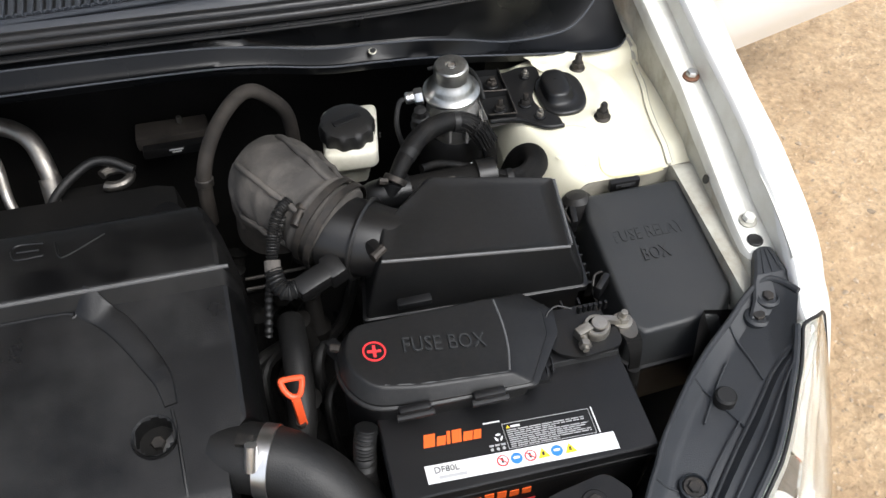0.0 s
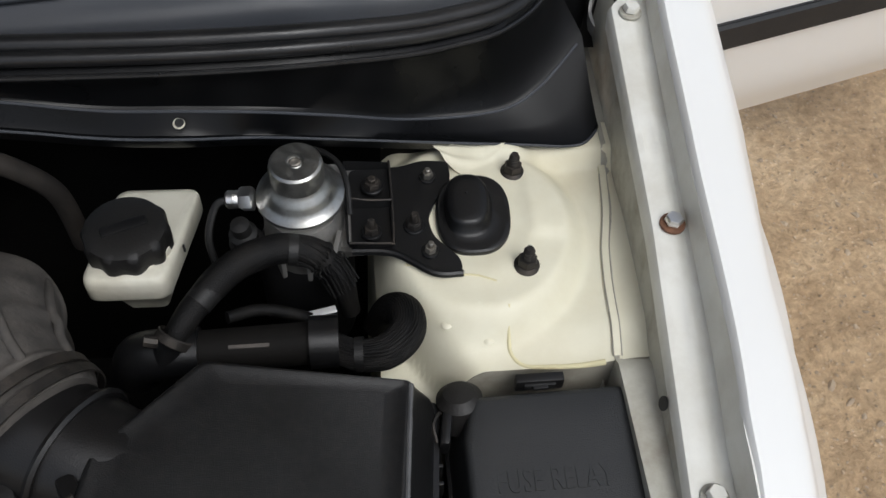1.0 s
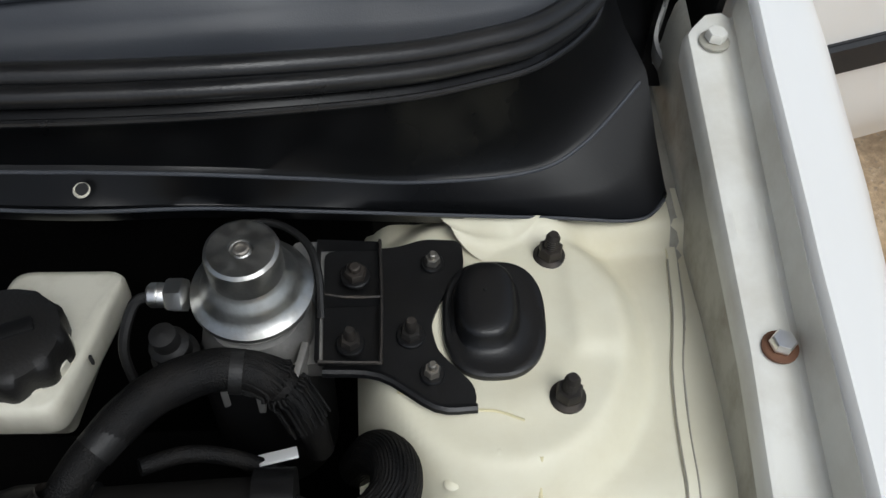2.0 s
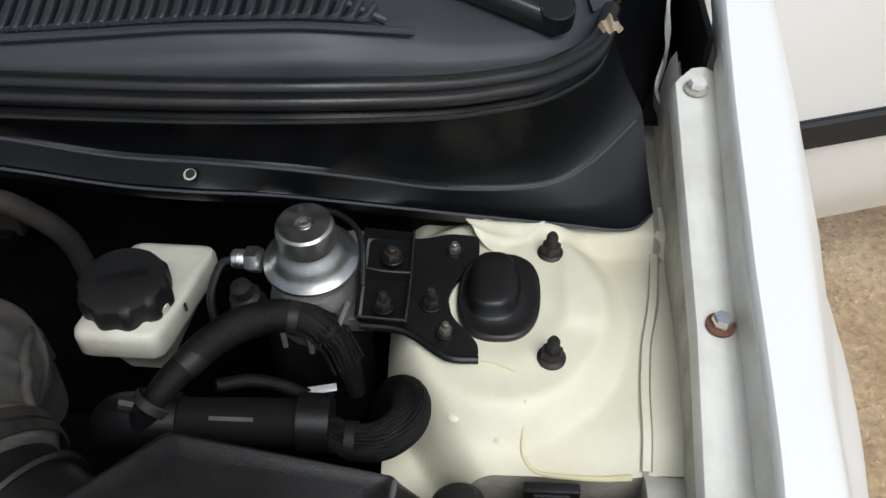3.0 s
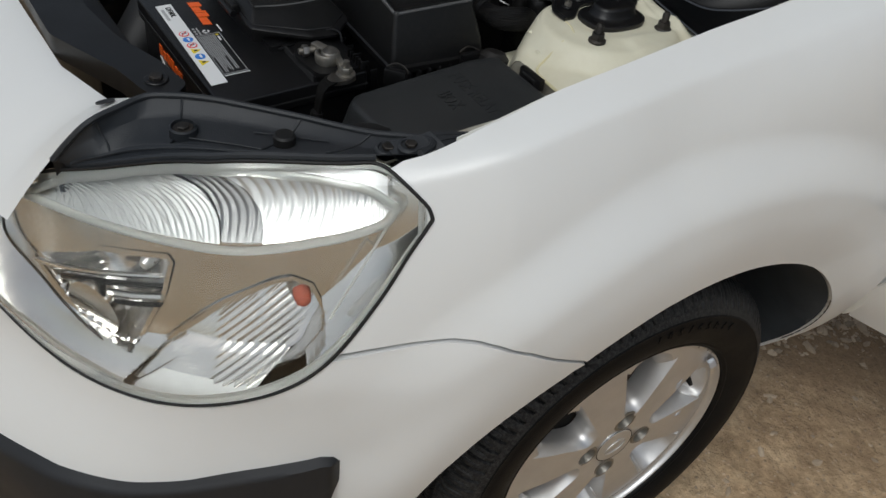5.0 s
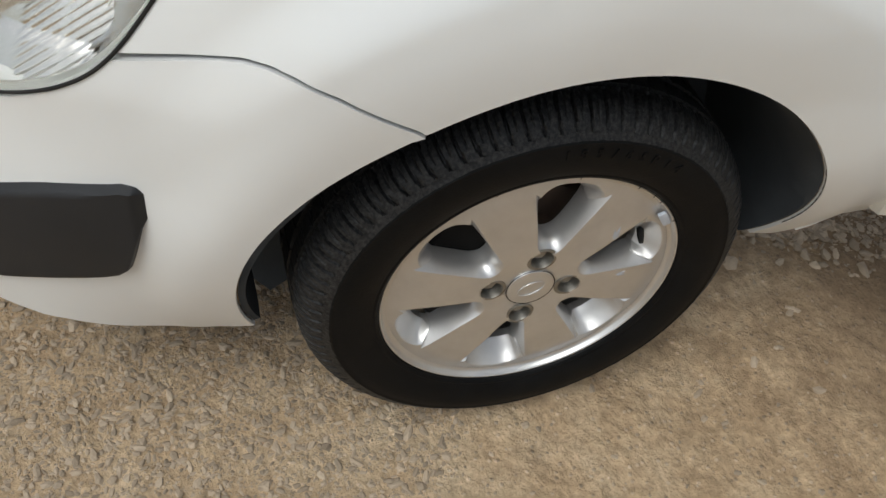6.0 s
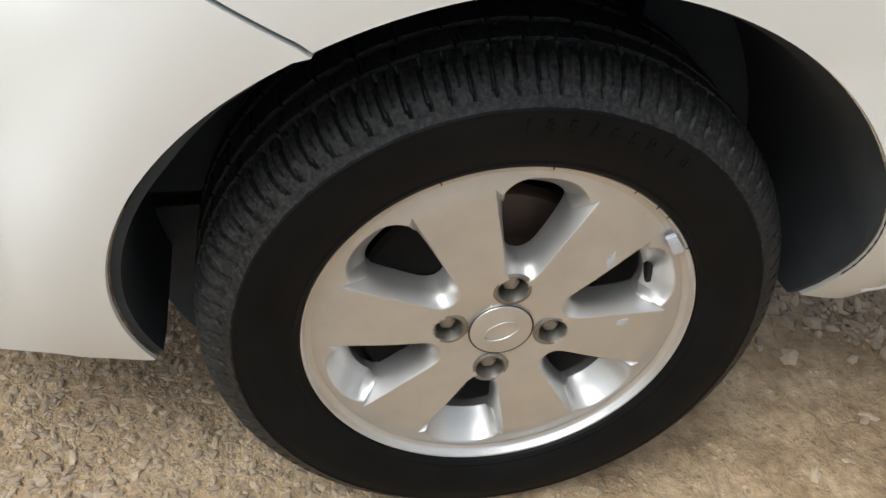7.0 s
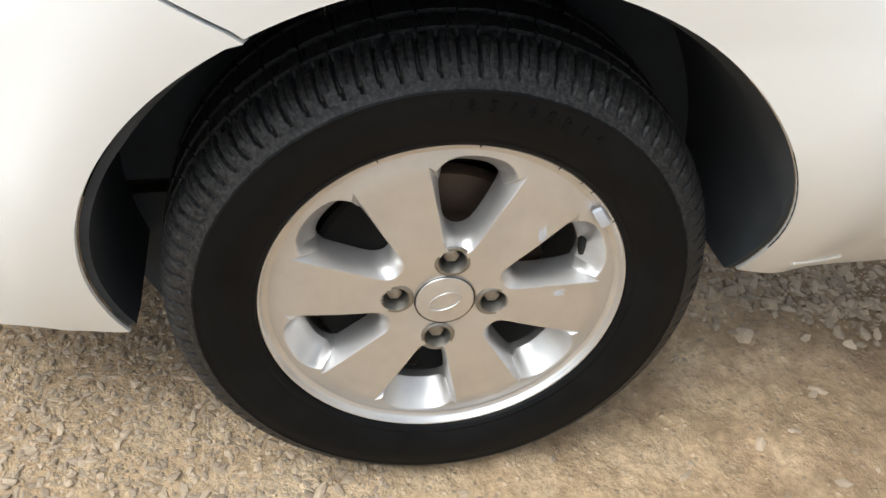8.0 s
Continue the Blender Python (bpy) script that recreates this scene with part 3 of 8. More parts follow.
def make_bumper():
    nu, nv = 120, 40
    low = [(0.376, 0.212), (0.45, 0.206), (0.53, 0.213), (0.63, 0.236), (0.8, 0.246), (1.0, 0.25), (1.4, 0.25), (1.7, 0.25)]
    lamp_low = [(0.462, 0.662), (0.504, 0.625), (0.574, 0.593), (0.652, 0.577), (0.76, 0.580), (0.87, 0.602), (0.96, 0.637), (1.0, 0.66), (1.2, 0.665), (1.7, 0.665)]
    seam = [(s + 0.001, z - 0.0045) for s, z in SEAM[:-1]]
    c1 = outline([(u * 0.30, s, z) for u, s, z in even(seam)] + [(0.30 + 0.70 * u, s, z) for u, s, z in even(lamp_low)], nu)
    c0 = outline([(u * 0.10, s, z) for u, s, z in even([(0.370, 0.214), (0.376, 0.212)])] + [(0.1 + 0.9 * u, s, z) for u, s, z in even(low)], nu)
    a0, a1 = math.atan2(0.6153 - ARCH_Z, 0.1835), math.atan2(0.214 - ARCH_Z, 0.371)
    d0 = np.array([arch(a1 + (a0 - a1) * k / (nv - 1)) for k in range(nv)])
    d0[0], d0[-1] = c0[0], c1[0]
    d1 = outline(even([c0[-1], c1[-1]]), nv)
    net = coons(c0, c1, d0, d1)
    rows = [[skin(*net[0, j], -0.004) for j in range(nv)], [skin(*net[0, j], -0.0015) for j in range(nv)]]
    rows += [[skin(*net[i, j]) for j in range(nv)] for i in range(nu)]
    rows = [[r[0] + Vector((-0.03, 0.0, 0.004)) * min(1.0, 0.1 + k / 10)] + r + [r[-1] + Vector((-0.012, 0.004, -0.001))] for k, r in enumerate(rows)]
    bumper = part("front_bumper", loft(rows, False, False), M_PAINT, car, "white plastic front bumper", 50)

    # the dark rubbing strip
    def strip(u, v):
        s = 0.444 + 1.2 * u
        zt = knots(s, (0.444, 0.492), (0.448, 0.508), (0.456, 0.517), (0.47, 0.520), (0.552, 0.501), (0.614, 0.478), (0.676, 0.464), (0.78, 0.459), (0.86, 0.45), (1.7, 0.45))
        zb = knots(s, (0.444, 0.486), (0.456, 0.458), (0.468, 0.416), (0.480, 0.382), (0.495, 0.365), (0.515, 0.357), (0.558, 0.344), (0.612, 0.324), (0.668, 0.304), (0.72, 0.288), (0.8, 0.28), (1.7, 0.28))
        edge = min(v, 1 - v)
        lift = 0.011 if edge > 0.06 else -0.006 + 0.017 * edge / 0.06
        if u < 0.012:
            lift = min(lift, -0.006 + 0.017 * u / 0.012)
        return skin(s, zb + (zt - zb) * v, lift)
    us = [0, 0.002, 0.004, 0.007, 0.010, 0.013, 0.017, 0.022, 0.03] + list(np.linspace(0.04, 1, 60))
    part("rubbing_strip", grid(strip, us, [0, 0.02, 0.04, 0.06, 0.1, 0.3, 0.5, 0.7, 0.9, 0.94, 0.96, 0.98, 1]), M_MOULD, bumper, "dark grey plastic rubbing strip", 60)


make_bumper()


def rail_z(y):
    return knots(y, (-0.32, 0.841), (-0.26, 0.848), (-0.229, 0.852), (-0.024, 0.893), (0.194, 0.926), (0.5, 0.957))


def ridge_x(y):
    s = -y
    return skin(s, top_z(s)).x


def rail_x(y):
    return 0.6985 + 0.045 * y + knots(y, (-0.229, 0.0), (-0.024, 0.0034), (0.194, 0.0016))


def make_rail():
    """The bolted inner edge of the wing, with its step up to the wing's ridge."""
    ys = np.linspace(-0.30, 0.216, 90)
    rows = []
    for y in ys:
        z, xr = rail_z(y), ridge_x(y)
        xi = rail_x(y)
        if y < -0.255:
            xi += 0.02 * ((-0.255 - y) / 0.045) ** 2
        if y > 0.2:
            xi += (y - 0.2) * 0.9
        w = xr - xi
        dent = -0.0022 * (math.exp(-((y - 0.055) / 0.022) ** 2) + math.exp(-((y + 0.105) / 0.03) ** 2))
        rows.append([(xi + 0.004, y, z - 0.045), (xi, y, z - 0.006), (xi + 0.003, y, z - 0.001), (xi + 0.008, y, z), (xi + w * 0.30, y, z + dent), (xi + w * 0.48, y, z + 0.0005 + dent), (xi + w * 0.58, y, z - 0.0006),
                     (xi + w * 0.68, y, z - 0.0024), (xi + w * 0.78, y, z - 0.0034), (xi + w * 0.88, y, z - 0.0016), (xr - 0.0070, y, z + 0.003), (xr - 0.0045, y, top_z(-y) - 0.006)])
    bm = loft(rows, False, False)
    thicken(bm, -0.0015)
    rail = part("wing_rail", bm, M_RAIL, car, "cream painted wing mounting rail, lightly stained", 40)
    for y, rusty in ((-0.229, False), (-0.024, True), (0.190, False)):
        x = rail_x(y) + 0.0185
        at = (x, y, rail_z(y) + 0.0012)
        part("washer", lathe([(0.0102, -0.001), (0.0102, 0.0008), (0.0090, 0.0015), (0.006, 0.0018)], 28, aim(at)), M_RUST if rusty else M_APRON, rail, "rusty washer" if rusty else "stained washer")
        part("bolt", hexhead(0.0072, 0.0065, aim(Vector(at) + Vector((0, 0, 0.002)), (0.05, 0, 1), 12)), M_BRIGHT if rusty else M_RAIL, rail, "bare steel bolt head" if rusty else "painted bolt head")
    part("rubber_plug", lathe([(0.0088, -0.001), (0.0088, 0.001), (0.0074, 0.0020), (0.0054, 0.0012), (0, 0.0012)], 24, aim((0.7035, -0.255, rail_z(-0.256) + 0.001))), M_RUBBER, rail, "black rubber plug")


make_rail()


def tower_z(x, y):
    """The strut tower's top, its rounded shoulders and the shelf beside it."""
    def step(a, b, v):
        t = min(1, max(0, (v - a) / (b - a)))
        return t * t * (3 - 2 * t)
    drum = math.hypot((x - 0.572) / 0.086, (y - 0.022) / 0.097)
    z = 0.832 + 0.021 * (1 - step(0.86, 1.16, drum))
    z += 0.002 * math.exp(-((drum - 0.55) / 0.12) ** 2) + 0.003 * step(0.612, 0.624, x) * step(-0.012, 0.0, -abs(y - 0.045) + 0.035) * (1 - step(0.645, 0.665, x))
    z += 0.007 * step(0.64, 0.69, x) - 0.004 * step(0.02, 0.08, y) + 0.015 * step(0.084, 0.104, y) * step(0.56, 0.63, x)
    left = 0.496 + 0.050 * max(0, (-0.01 - y) / 0.09) ** 1.6
    z -= 0.05 * (1 - min(1, max(0, (x - left + 0.010) / 0.030))) ** 2.2
    z -= 0.008 * (1 - step(-0.106, -0.07, y))
    return z


def crease_x(y):
    return knots(y, (-0.105, 0.669), (0.0, 0.680), (0.08, 0.696), (0.2, 0.700))


def make_tower():
    xs, ys = np.linspace(0.488, 0.706, 60), np.linspace(-0.105, 0.13, 62)
    bm = grid(lambda x, y: (x, y, tower_z(x, y)), xs, ys)
    tower = part("strut_tower", bm, M_CREAM, car, "cream painted strut tower, yellowed at its creases", 60)
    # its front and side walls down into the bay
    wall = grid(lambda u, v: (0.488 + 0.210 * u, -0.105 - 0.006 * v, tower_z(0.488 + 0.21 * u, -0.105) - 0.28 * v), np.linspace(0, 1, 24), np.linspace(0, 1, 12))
    # front wall: grime, plus the wall's shade put into a darker cream
    part("tower_front_wall", wall, M_GRIME_SHADE, tower, "", 60)
    side = grid(lambda u, v: (0.488 - 0.004 * v, -0.105 + 0.235 * u, tower_z(0.488, -0.105 + 0.235 * u) - 0.28 * v), np.linspace(0, 1, 24), np.linspace(0, 1, 6))
    part("tower_side_wall", side, M_CREAM, tower, "", 60)
    # apron from the tower's crease up to the rail, running on to the front
    def apron(u, v):
        y = -0.36 + 0.60 * u
        z0 = tower_z(crease_x(y), y) + 0.001 if y > -0.105 else 0.836 + 0.02 * (y + 0.105)
        xa = crease_x(y)
        a, b = Vector((xa, y, z0)), Vector((rail_x(y) + 0.0075, y, rail_z(y) - 0.004))
        if v < 0.5:
            return a + Vector((0.004, 0, -0.20)) * (0.5 - v) * 2 if y < -0.105 else a + Vector((0, 0, -0.02)) * (0.5 - v)
        t = (v - 0.5) * 2
        foot = Vector((b.x - 0.007, y, z0 - 0.002))
        if t <= 0.6:
            return a.lerp(foot, t / 0.6)
        k = (t - 0.6) / 0.4
        return Vector((foot.x + (b.x - foot.x) * k ** 3, y, foot.z + (b.z - foot.z) * (1 - (1 - k) ** 1.6)))
    # brown stains, and a base darkened for the shade below the rail
    part("inner_apron", grid(apron, np.linspace(0, 1, 76), np.linspace(0, 1, 21)), M_APRON, car, "cream painted inner wing panel, stained brown, with shade in its colour", 60)
    part("drain_hole", lathe([(0.0055, 0), (0.0055, 0.001), (0, 0.001)], 20, aim((0.6905, -0.155, 0.850), (-0.95, 0, 0.3))), M_INK_BLACK, car)
    # weld line along the crease and a pressed edge
    # lapped flange along the crease; dark lines paint the shadow in both its edges
    def lap(y, off):
        return (crease_x(y) - 0.002 + off + 0.0012 * math.sin(y * 46), y)
    ys_ = np.linspace(-0.102, 0.088, 24)
    sect = ((0.0, -0.002), (0.0003, 0.0024), (0.0058, 0.0026), (0.0064, -0.002))
    part("lap_flange", loft([[(*lap(y, o), tower_z(lap(y, 0)[0], y) + h) for o, h in sect] for y in ys_], True, False), M_CREAM, tower, "", 30)
    for o in (-0.0002, 0.0066):
        part("seam_line", tube([(*lap(y, o), tower_z(lap(y, 0)[0], y) + 0.0016) for y in ys_[:: 2 if o < 0 else 1][: 12 if o < 0 else 17]], 0.0006, 6, 3), M_GRIME_SHADE, tower, "dark seam edge, its shadow in the colour")
    # yellowed crease over the shoulder, and the rolled lip along the front edge
    seam = [(0.512, -0.019), (0.530, -0.028), (0.547, -0.033), (0.566, -0.035), (0.582, -0.041)]
    part("sealant_bead", tube([(x, y, tower_z(x, y) + 0.0001) for x, y in seam], 0.0009, 6, 6), M_SEALANT, tower, "yellowed sealant bead")
    lip_ = [(0.589, -0.062), (0.588, -0.080), (0.589, -0.092), (0.597, -0.1015), (0.612, -0.1040), (0.640, -0.1050), (0.662, -0.1048)]
    part("rolled_lip", tube([(x, y, tower_z(x, max(y, -0.105)) - 0.0004) for x, y in lip_], lambda u, d: 0.0012 + 0.0012 * u, 8, 6), M_SEALANT, tower, "yellowed rolled lip")
    for x, y in ((0.540, -0.070), (0.572, -0.082), (0.566, -0.058)):
        part("dimple", lathe([(0.0045, -0.0008), (0.003, 0.0003), (0, 0.0005)], 16, aim((x, y, tower_z(x, y) - 0.0004), (0, 0.0, 1))), M_CREAM, tower)
    # torn sealing foil behind the rubber cap
    def flap(u, v):
        x0, y0, x1, y1 = 0.541 + 0.068 * u, 0.1015 + 0.001 * u, 0.560 + 0.045 * u, 0.096 - 0.026 * math.sin(math.pi * min(1.0, 0.25 + 0.75 * u))
        x, y = x0 + (x1 - x0) * v, y0 + (y1 - y0) * v
        fold = 0.003 * math.exp(-((v - 0.45 - 0.2 * u) / 0.12) ** 2) + 0.0015 * math.sin(u * 11 + v * 5) * (1 - v)
        return (x, y, max(tower_z(x, y) + 0.0006, 0.8635 - 0.012 * u - 0.009 * v) + fold * (1 - u))
    foil = grid(flap, np.linspace(0, 1, 26), np.linspace(0, 1, 14))
    part("seal_flap", foil, M_CREAM, tower, "creased pale sealing flap", 50)
    # studs with nuts
    for x, y in ((0.612, 0.075), (0.608, -0.028)):
        z = tower_z(x, y)
        part("flange_nut", lathe([(0.0105, 0), (0.0105, 0.002), (0.008, 0.004)], 20, aim((x, y, z))), M_OLDBOLT, tower)
        part("nut", hexhead(0.0082, 0.008, aim((x, y, z + 0.003), (0, 0, 1), 17)), M_OLDBOLT, tower, "darkened steel nut")
        part("stud", lathe([(0.0042, 0)] + [(0.0042 + 0.0005 * (k % 2), 0.011 + 0.001 * k) for k in range(11)] + [(0.003, 0.0235)], 14, aim((x, y, z))), M_OLDBOLT, tower)
    return tower


tower = make_tower()


def make_cowl():
    EDGE = [(-0.55, 0.085, 0.940), (-0.2, 0.07, 0.945), (0.1, 0.066, 0.943), (0.2, 0.068, 0.935), (0.28, 0.073, 0.916), (0.34, 0.070, 0.9145), (0.40, 0.080, 0.903), (0.46, 0.087, 0.890), (0.54, 0.097, 0.871), (0.62, 0.104, 0.856), (0.675, 0.103, 0.853), (0.697, 0.120, 0.856)]
    FOLD = [(-0.55, 0.10, 0.962), (-0.2, 0.085, 0.966), (0.1, 0.08, 0.962), (0.2, 0.08, 0.952), (0.28, 0.083, 0.934), (0.345, 0.085, 0.928), (0.405, 0.087, 0.922), (0.465, 0.098, 0.904), (0.53, 0.118, 0.876), (0.605, 0.132, 0.868), (0.645, 0.152, 0.876), (0.690, 0.195, 0.895)]
    BEAD = [(-0.55, 0.110, 0.985), (-0.2, 0.095, 0.987), (0.1, 0.088, 0.986), (0.2, 0.086, 0.985), (0.30, 0.087, 0.983), (0.37, 0.090, 0.981), (0.44, 0.097, 0.978), (0.515, 0.119, 0.965), (0.56, 0.137, 0.958), (0.605, 0.160, 0.953), (0.645, 0.203, 0.948), (0.660, 0.240, 0.955)]
    e, f, b = spline(EDGE, 8), spline(FOLD, 8), spline(BEAD, 8)
    rows = []
    for p, q, r in zip(e, f, b):
        low = p + np.array([0, 0.004, -0.016 if p[0] < 0.56 else -0.006])
        lipz = np.array([0, -0.006, -0.010])
        rows.append([low, p + [0, -0.001, -0.003], p, p + (q - p) * 0.12 + [0, 0, -0.002], p + (q - p) * 0.5 + [0, 0, -0.0035], p + (q - p) * 0.92, q, q + (r - q) * 0.04 + [0, 0.003, 0.0], q + (r + lipz - q) * 0.5 + [0, 0.006, -0.004],
                     q + (r + lipz - q) * 0.85 + [0, 0.003, 0], r + lipz, r + [0, 0.002, -0.004], r + [0, 0.012, -0.004]])
    cowl = part("cowl_panel", loft(rows, False, False), M_COWL, car, "black plastic cowl panel below the windscreen", 40)
    # crisp folded edges of the ledge, their highlights painted as paler beads
    part("fold_highlight", tube([p + np.array([0, -0.0006, 0.0002]) for p in f[::3]], 0.0013, 8, 3), M_TRAY, cowl)
    part("lower_highlight", tube([p + np.array([0, -0.0016, -0.0010]) for p in e[::3]], 0.0012, 8, 3), M_TRAY, cowl)
    # two-bead rubber seal along its top
    for dy, dz, r in ((0.0, 0.0, 0.0062), (0.0115, 0.004, 0.0075)):
        part("seal_bead", tube([(p[0], p[1] + dy, p[2] + dz) for p in BEAD], r, 12, 8), M_SEAL, cowl, "black rubber bonnet seal", 60)
    part("seal_lip", tube([(p[0], p[1] - 0.008, p[2] - 0.011) for p in BEAD], 0.0022, 8, 8), M_SEAL, cowl)
    # clip hole
    part("clip_hole", lathe([(0.0048, 0), (0.0044, 0.0008), (0.0036, 0.0008), (0.0035, -0.0), (0, -0.0)], 18, aim((0.342, 0.072, 0.9275), (0, -0.35, 1))), M_IVORY, cowl, "pale clip hole")
    part("clip_hole_dark", lathe([(0.0038, 0.0), (0.0036, 0.0012), (0, 0.0012)], 16, aim((0.3425, 0.0725, 0.9275), (0, -0.35, 1))), M_INK_BLACK, cowl)
    # tray behind the seal, rising as one sheet to the air grille and the wiper
    bx, by, bz = b[:, 0], b[:, 1], b[:, 2]
    TR = [(0.0, 0.0), (0.014, -0.012), (0.04, -0.014), (0.052, -0.010), (0.058, -0.002), (0.066, 0.0), (0.072, 0.004), (0.080, 0.006), (0.13, 0.020), (0.24, 0.052)]
    def raised(x):
        return knots(x, (-0.5, -0.02), (0.19, 0.0), (0.34, 0.009), (0.42, 0.007), (0.52, 0.0))
    def tray(p, k):
        dy, dz = TR[k]
        x, y, z = p
        side = max(0.0, (x - 0.50) / 0.165)
        w = knots(x, (0.0, 0.68), (0.2, 0.74), (0.42, 1.0))
        dy2 = (min(dy, 0.080) * w + max(0.0, dy - 0.080)) * (1 - 0.35 * side)
        return (x + 0.02 * side * dy / 0.1, y + 0.012 + dy2, z - 0.002 + dz * (1 - 0.6 * side) + (raised(x) if k > 4 else 0.0))
    part("cowl_tray", loft([[tray(p, k) for k in range(len(TR))] for p in b], False, False), M_TRAY, car, "faded black plastic scuttle tray", 40)
    # air grille: curved slats
    grille = thing("cowl_grille", (0.1, 0.2, 1.0), "black plastic scuttle air grille with curved slats", "grille")
    def y0(x):
        return float(np.interp(x, bx, by)) + 0.013 + 0.067 * knots(x, (0.0, 0.68), (0.2, 0.74), (0.42, 1.0))
    def gz(x, y):
        return float(np.interp(x, bx, bz)) + 0.004 + raised(x) + 0.29 * (y - y0(x))
    part("grille_edge", tube([(x, y0(x) - 0.004, gz(x, y0(x)) + 0.0005) for x in np.linspace(-0.5, 0.50, 24)], 0.0035, 8, 3), M_TRAY, grille)
    part("grille_edge", tube([(x, y0(x) + far, gz(x, y0(x) + far) + 0.0005) for x, far in ((-0.3, 0.112), (0.16, 0.112), (0.22, 0.094), (0.30, 0.066), (0.38, 0.042), (0.44, 0.022), (0.478, 0.006))], 0.0035, 8, 4), M_TRAY, grille)
    bed = grid(lambda u, v: (lambda x, far: (x, y0(x) + far * v, gz(x, y0(x) + far * v) + 0.0025))(-0.3 + 0.77 * u, knots(-0.3 + 0.77 * u, (0.17, 0.104), (0.475, 0.010))), np.linspace(0, 1, 30), [0, 0.5, 1])
    part("grille_bed", bed, M_SEAL, grille)
    n = 72
    for k in range(n):
        x = -0.29 + 0.0106 * k
        far = 0.104 if x < 0.17 else knots(x, (0.17, 0.104), (0.475, 0.012))
        a = y0(x)
        pts = [(x - 0.005, a + 0.001, gz(x, a)), (x, a + 0.004, gz(x, a + 0.004)), (x + 0.002, a + far * 0.5, gz(x, a + far * 0.5)), (x + 0.006, a + far, gz(x, a + far))]
        line = spline(pts, 5)
        sl = loft([[(p[0] - 0.0034, p[1], p[2] - 0.005), (p[0] - 0.0033, p[1], p[2] + 0.0050), (p[0] - 0.0018, p[1], p[2] + 0.0062), (p[0] + 0.0018, p[1], p[2] + 0.0070), (p[0] + 0.0033, p[1], p[2] + 0.0060), (p[0] + 0.0034, p[1], p[2] - 0.005)] for p in line])
        part("slat", sl, M_TRAY, grille)
    # wiper: pivot boss and the root of its arm
    cap = thing("wiper_arm", (0.60, 0.245, 0.97), "black wiper arm with a round pivot cap", "wiper")
    part("pivot_cap", lathe([(0.0150, -0.012), (0.0150, 0.005), (0.0140, 0.0062), (0.0130, 0.0055), (0.0, 0.0060)], 36, aim((0.612, 0.226, 0.9725), (0, -0.25, 1))), M_SEAL, cap, "round black pivot cap")
    ARM = ((-0.0155, -0.010), (-0.0150, 0.004), (-0.0115, 0.0085), (0.0, 0.0098), (0.0110, 0.0090), (0.0150, 0.005), (0.0155, -0.010))
    arm = loft([[(0.610 - 0.36 * t, 0.230 + 0.080 * t + dy * (1 - 0.25 * t), 0.9655 + 0.062 * t + 0.010 * math.sin(math.pi * min(1.0, 1.6 * t)) + dz) for dy, dz in ARM] for t in np.linspace(0, 1, 16)])
    part("arm", arm, M_SEAL, cap, "", 50)
    leaf = grid(lambda u, v: (0.648 + 0.016 * u - 0.004 * v, 0.203 + 0.010 * v + 0.004 * u, 0.968 + 0.010 * v * (1 - abs(2 * u - 1)) + 0.002 * math.sin(u * 14)), np.linspace(0, 1, 9), np.linspace(0, 1, 5))
    solo("dry_leaf", leaf, M_LEAF, "small dry brown leaf scrap on the bonnet seal", "leaf")


make_cowl()


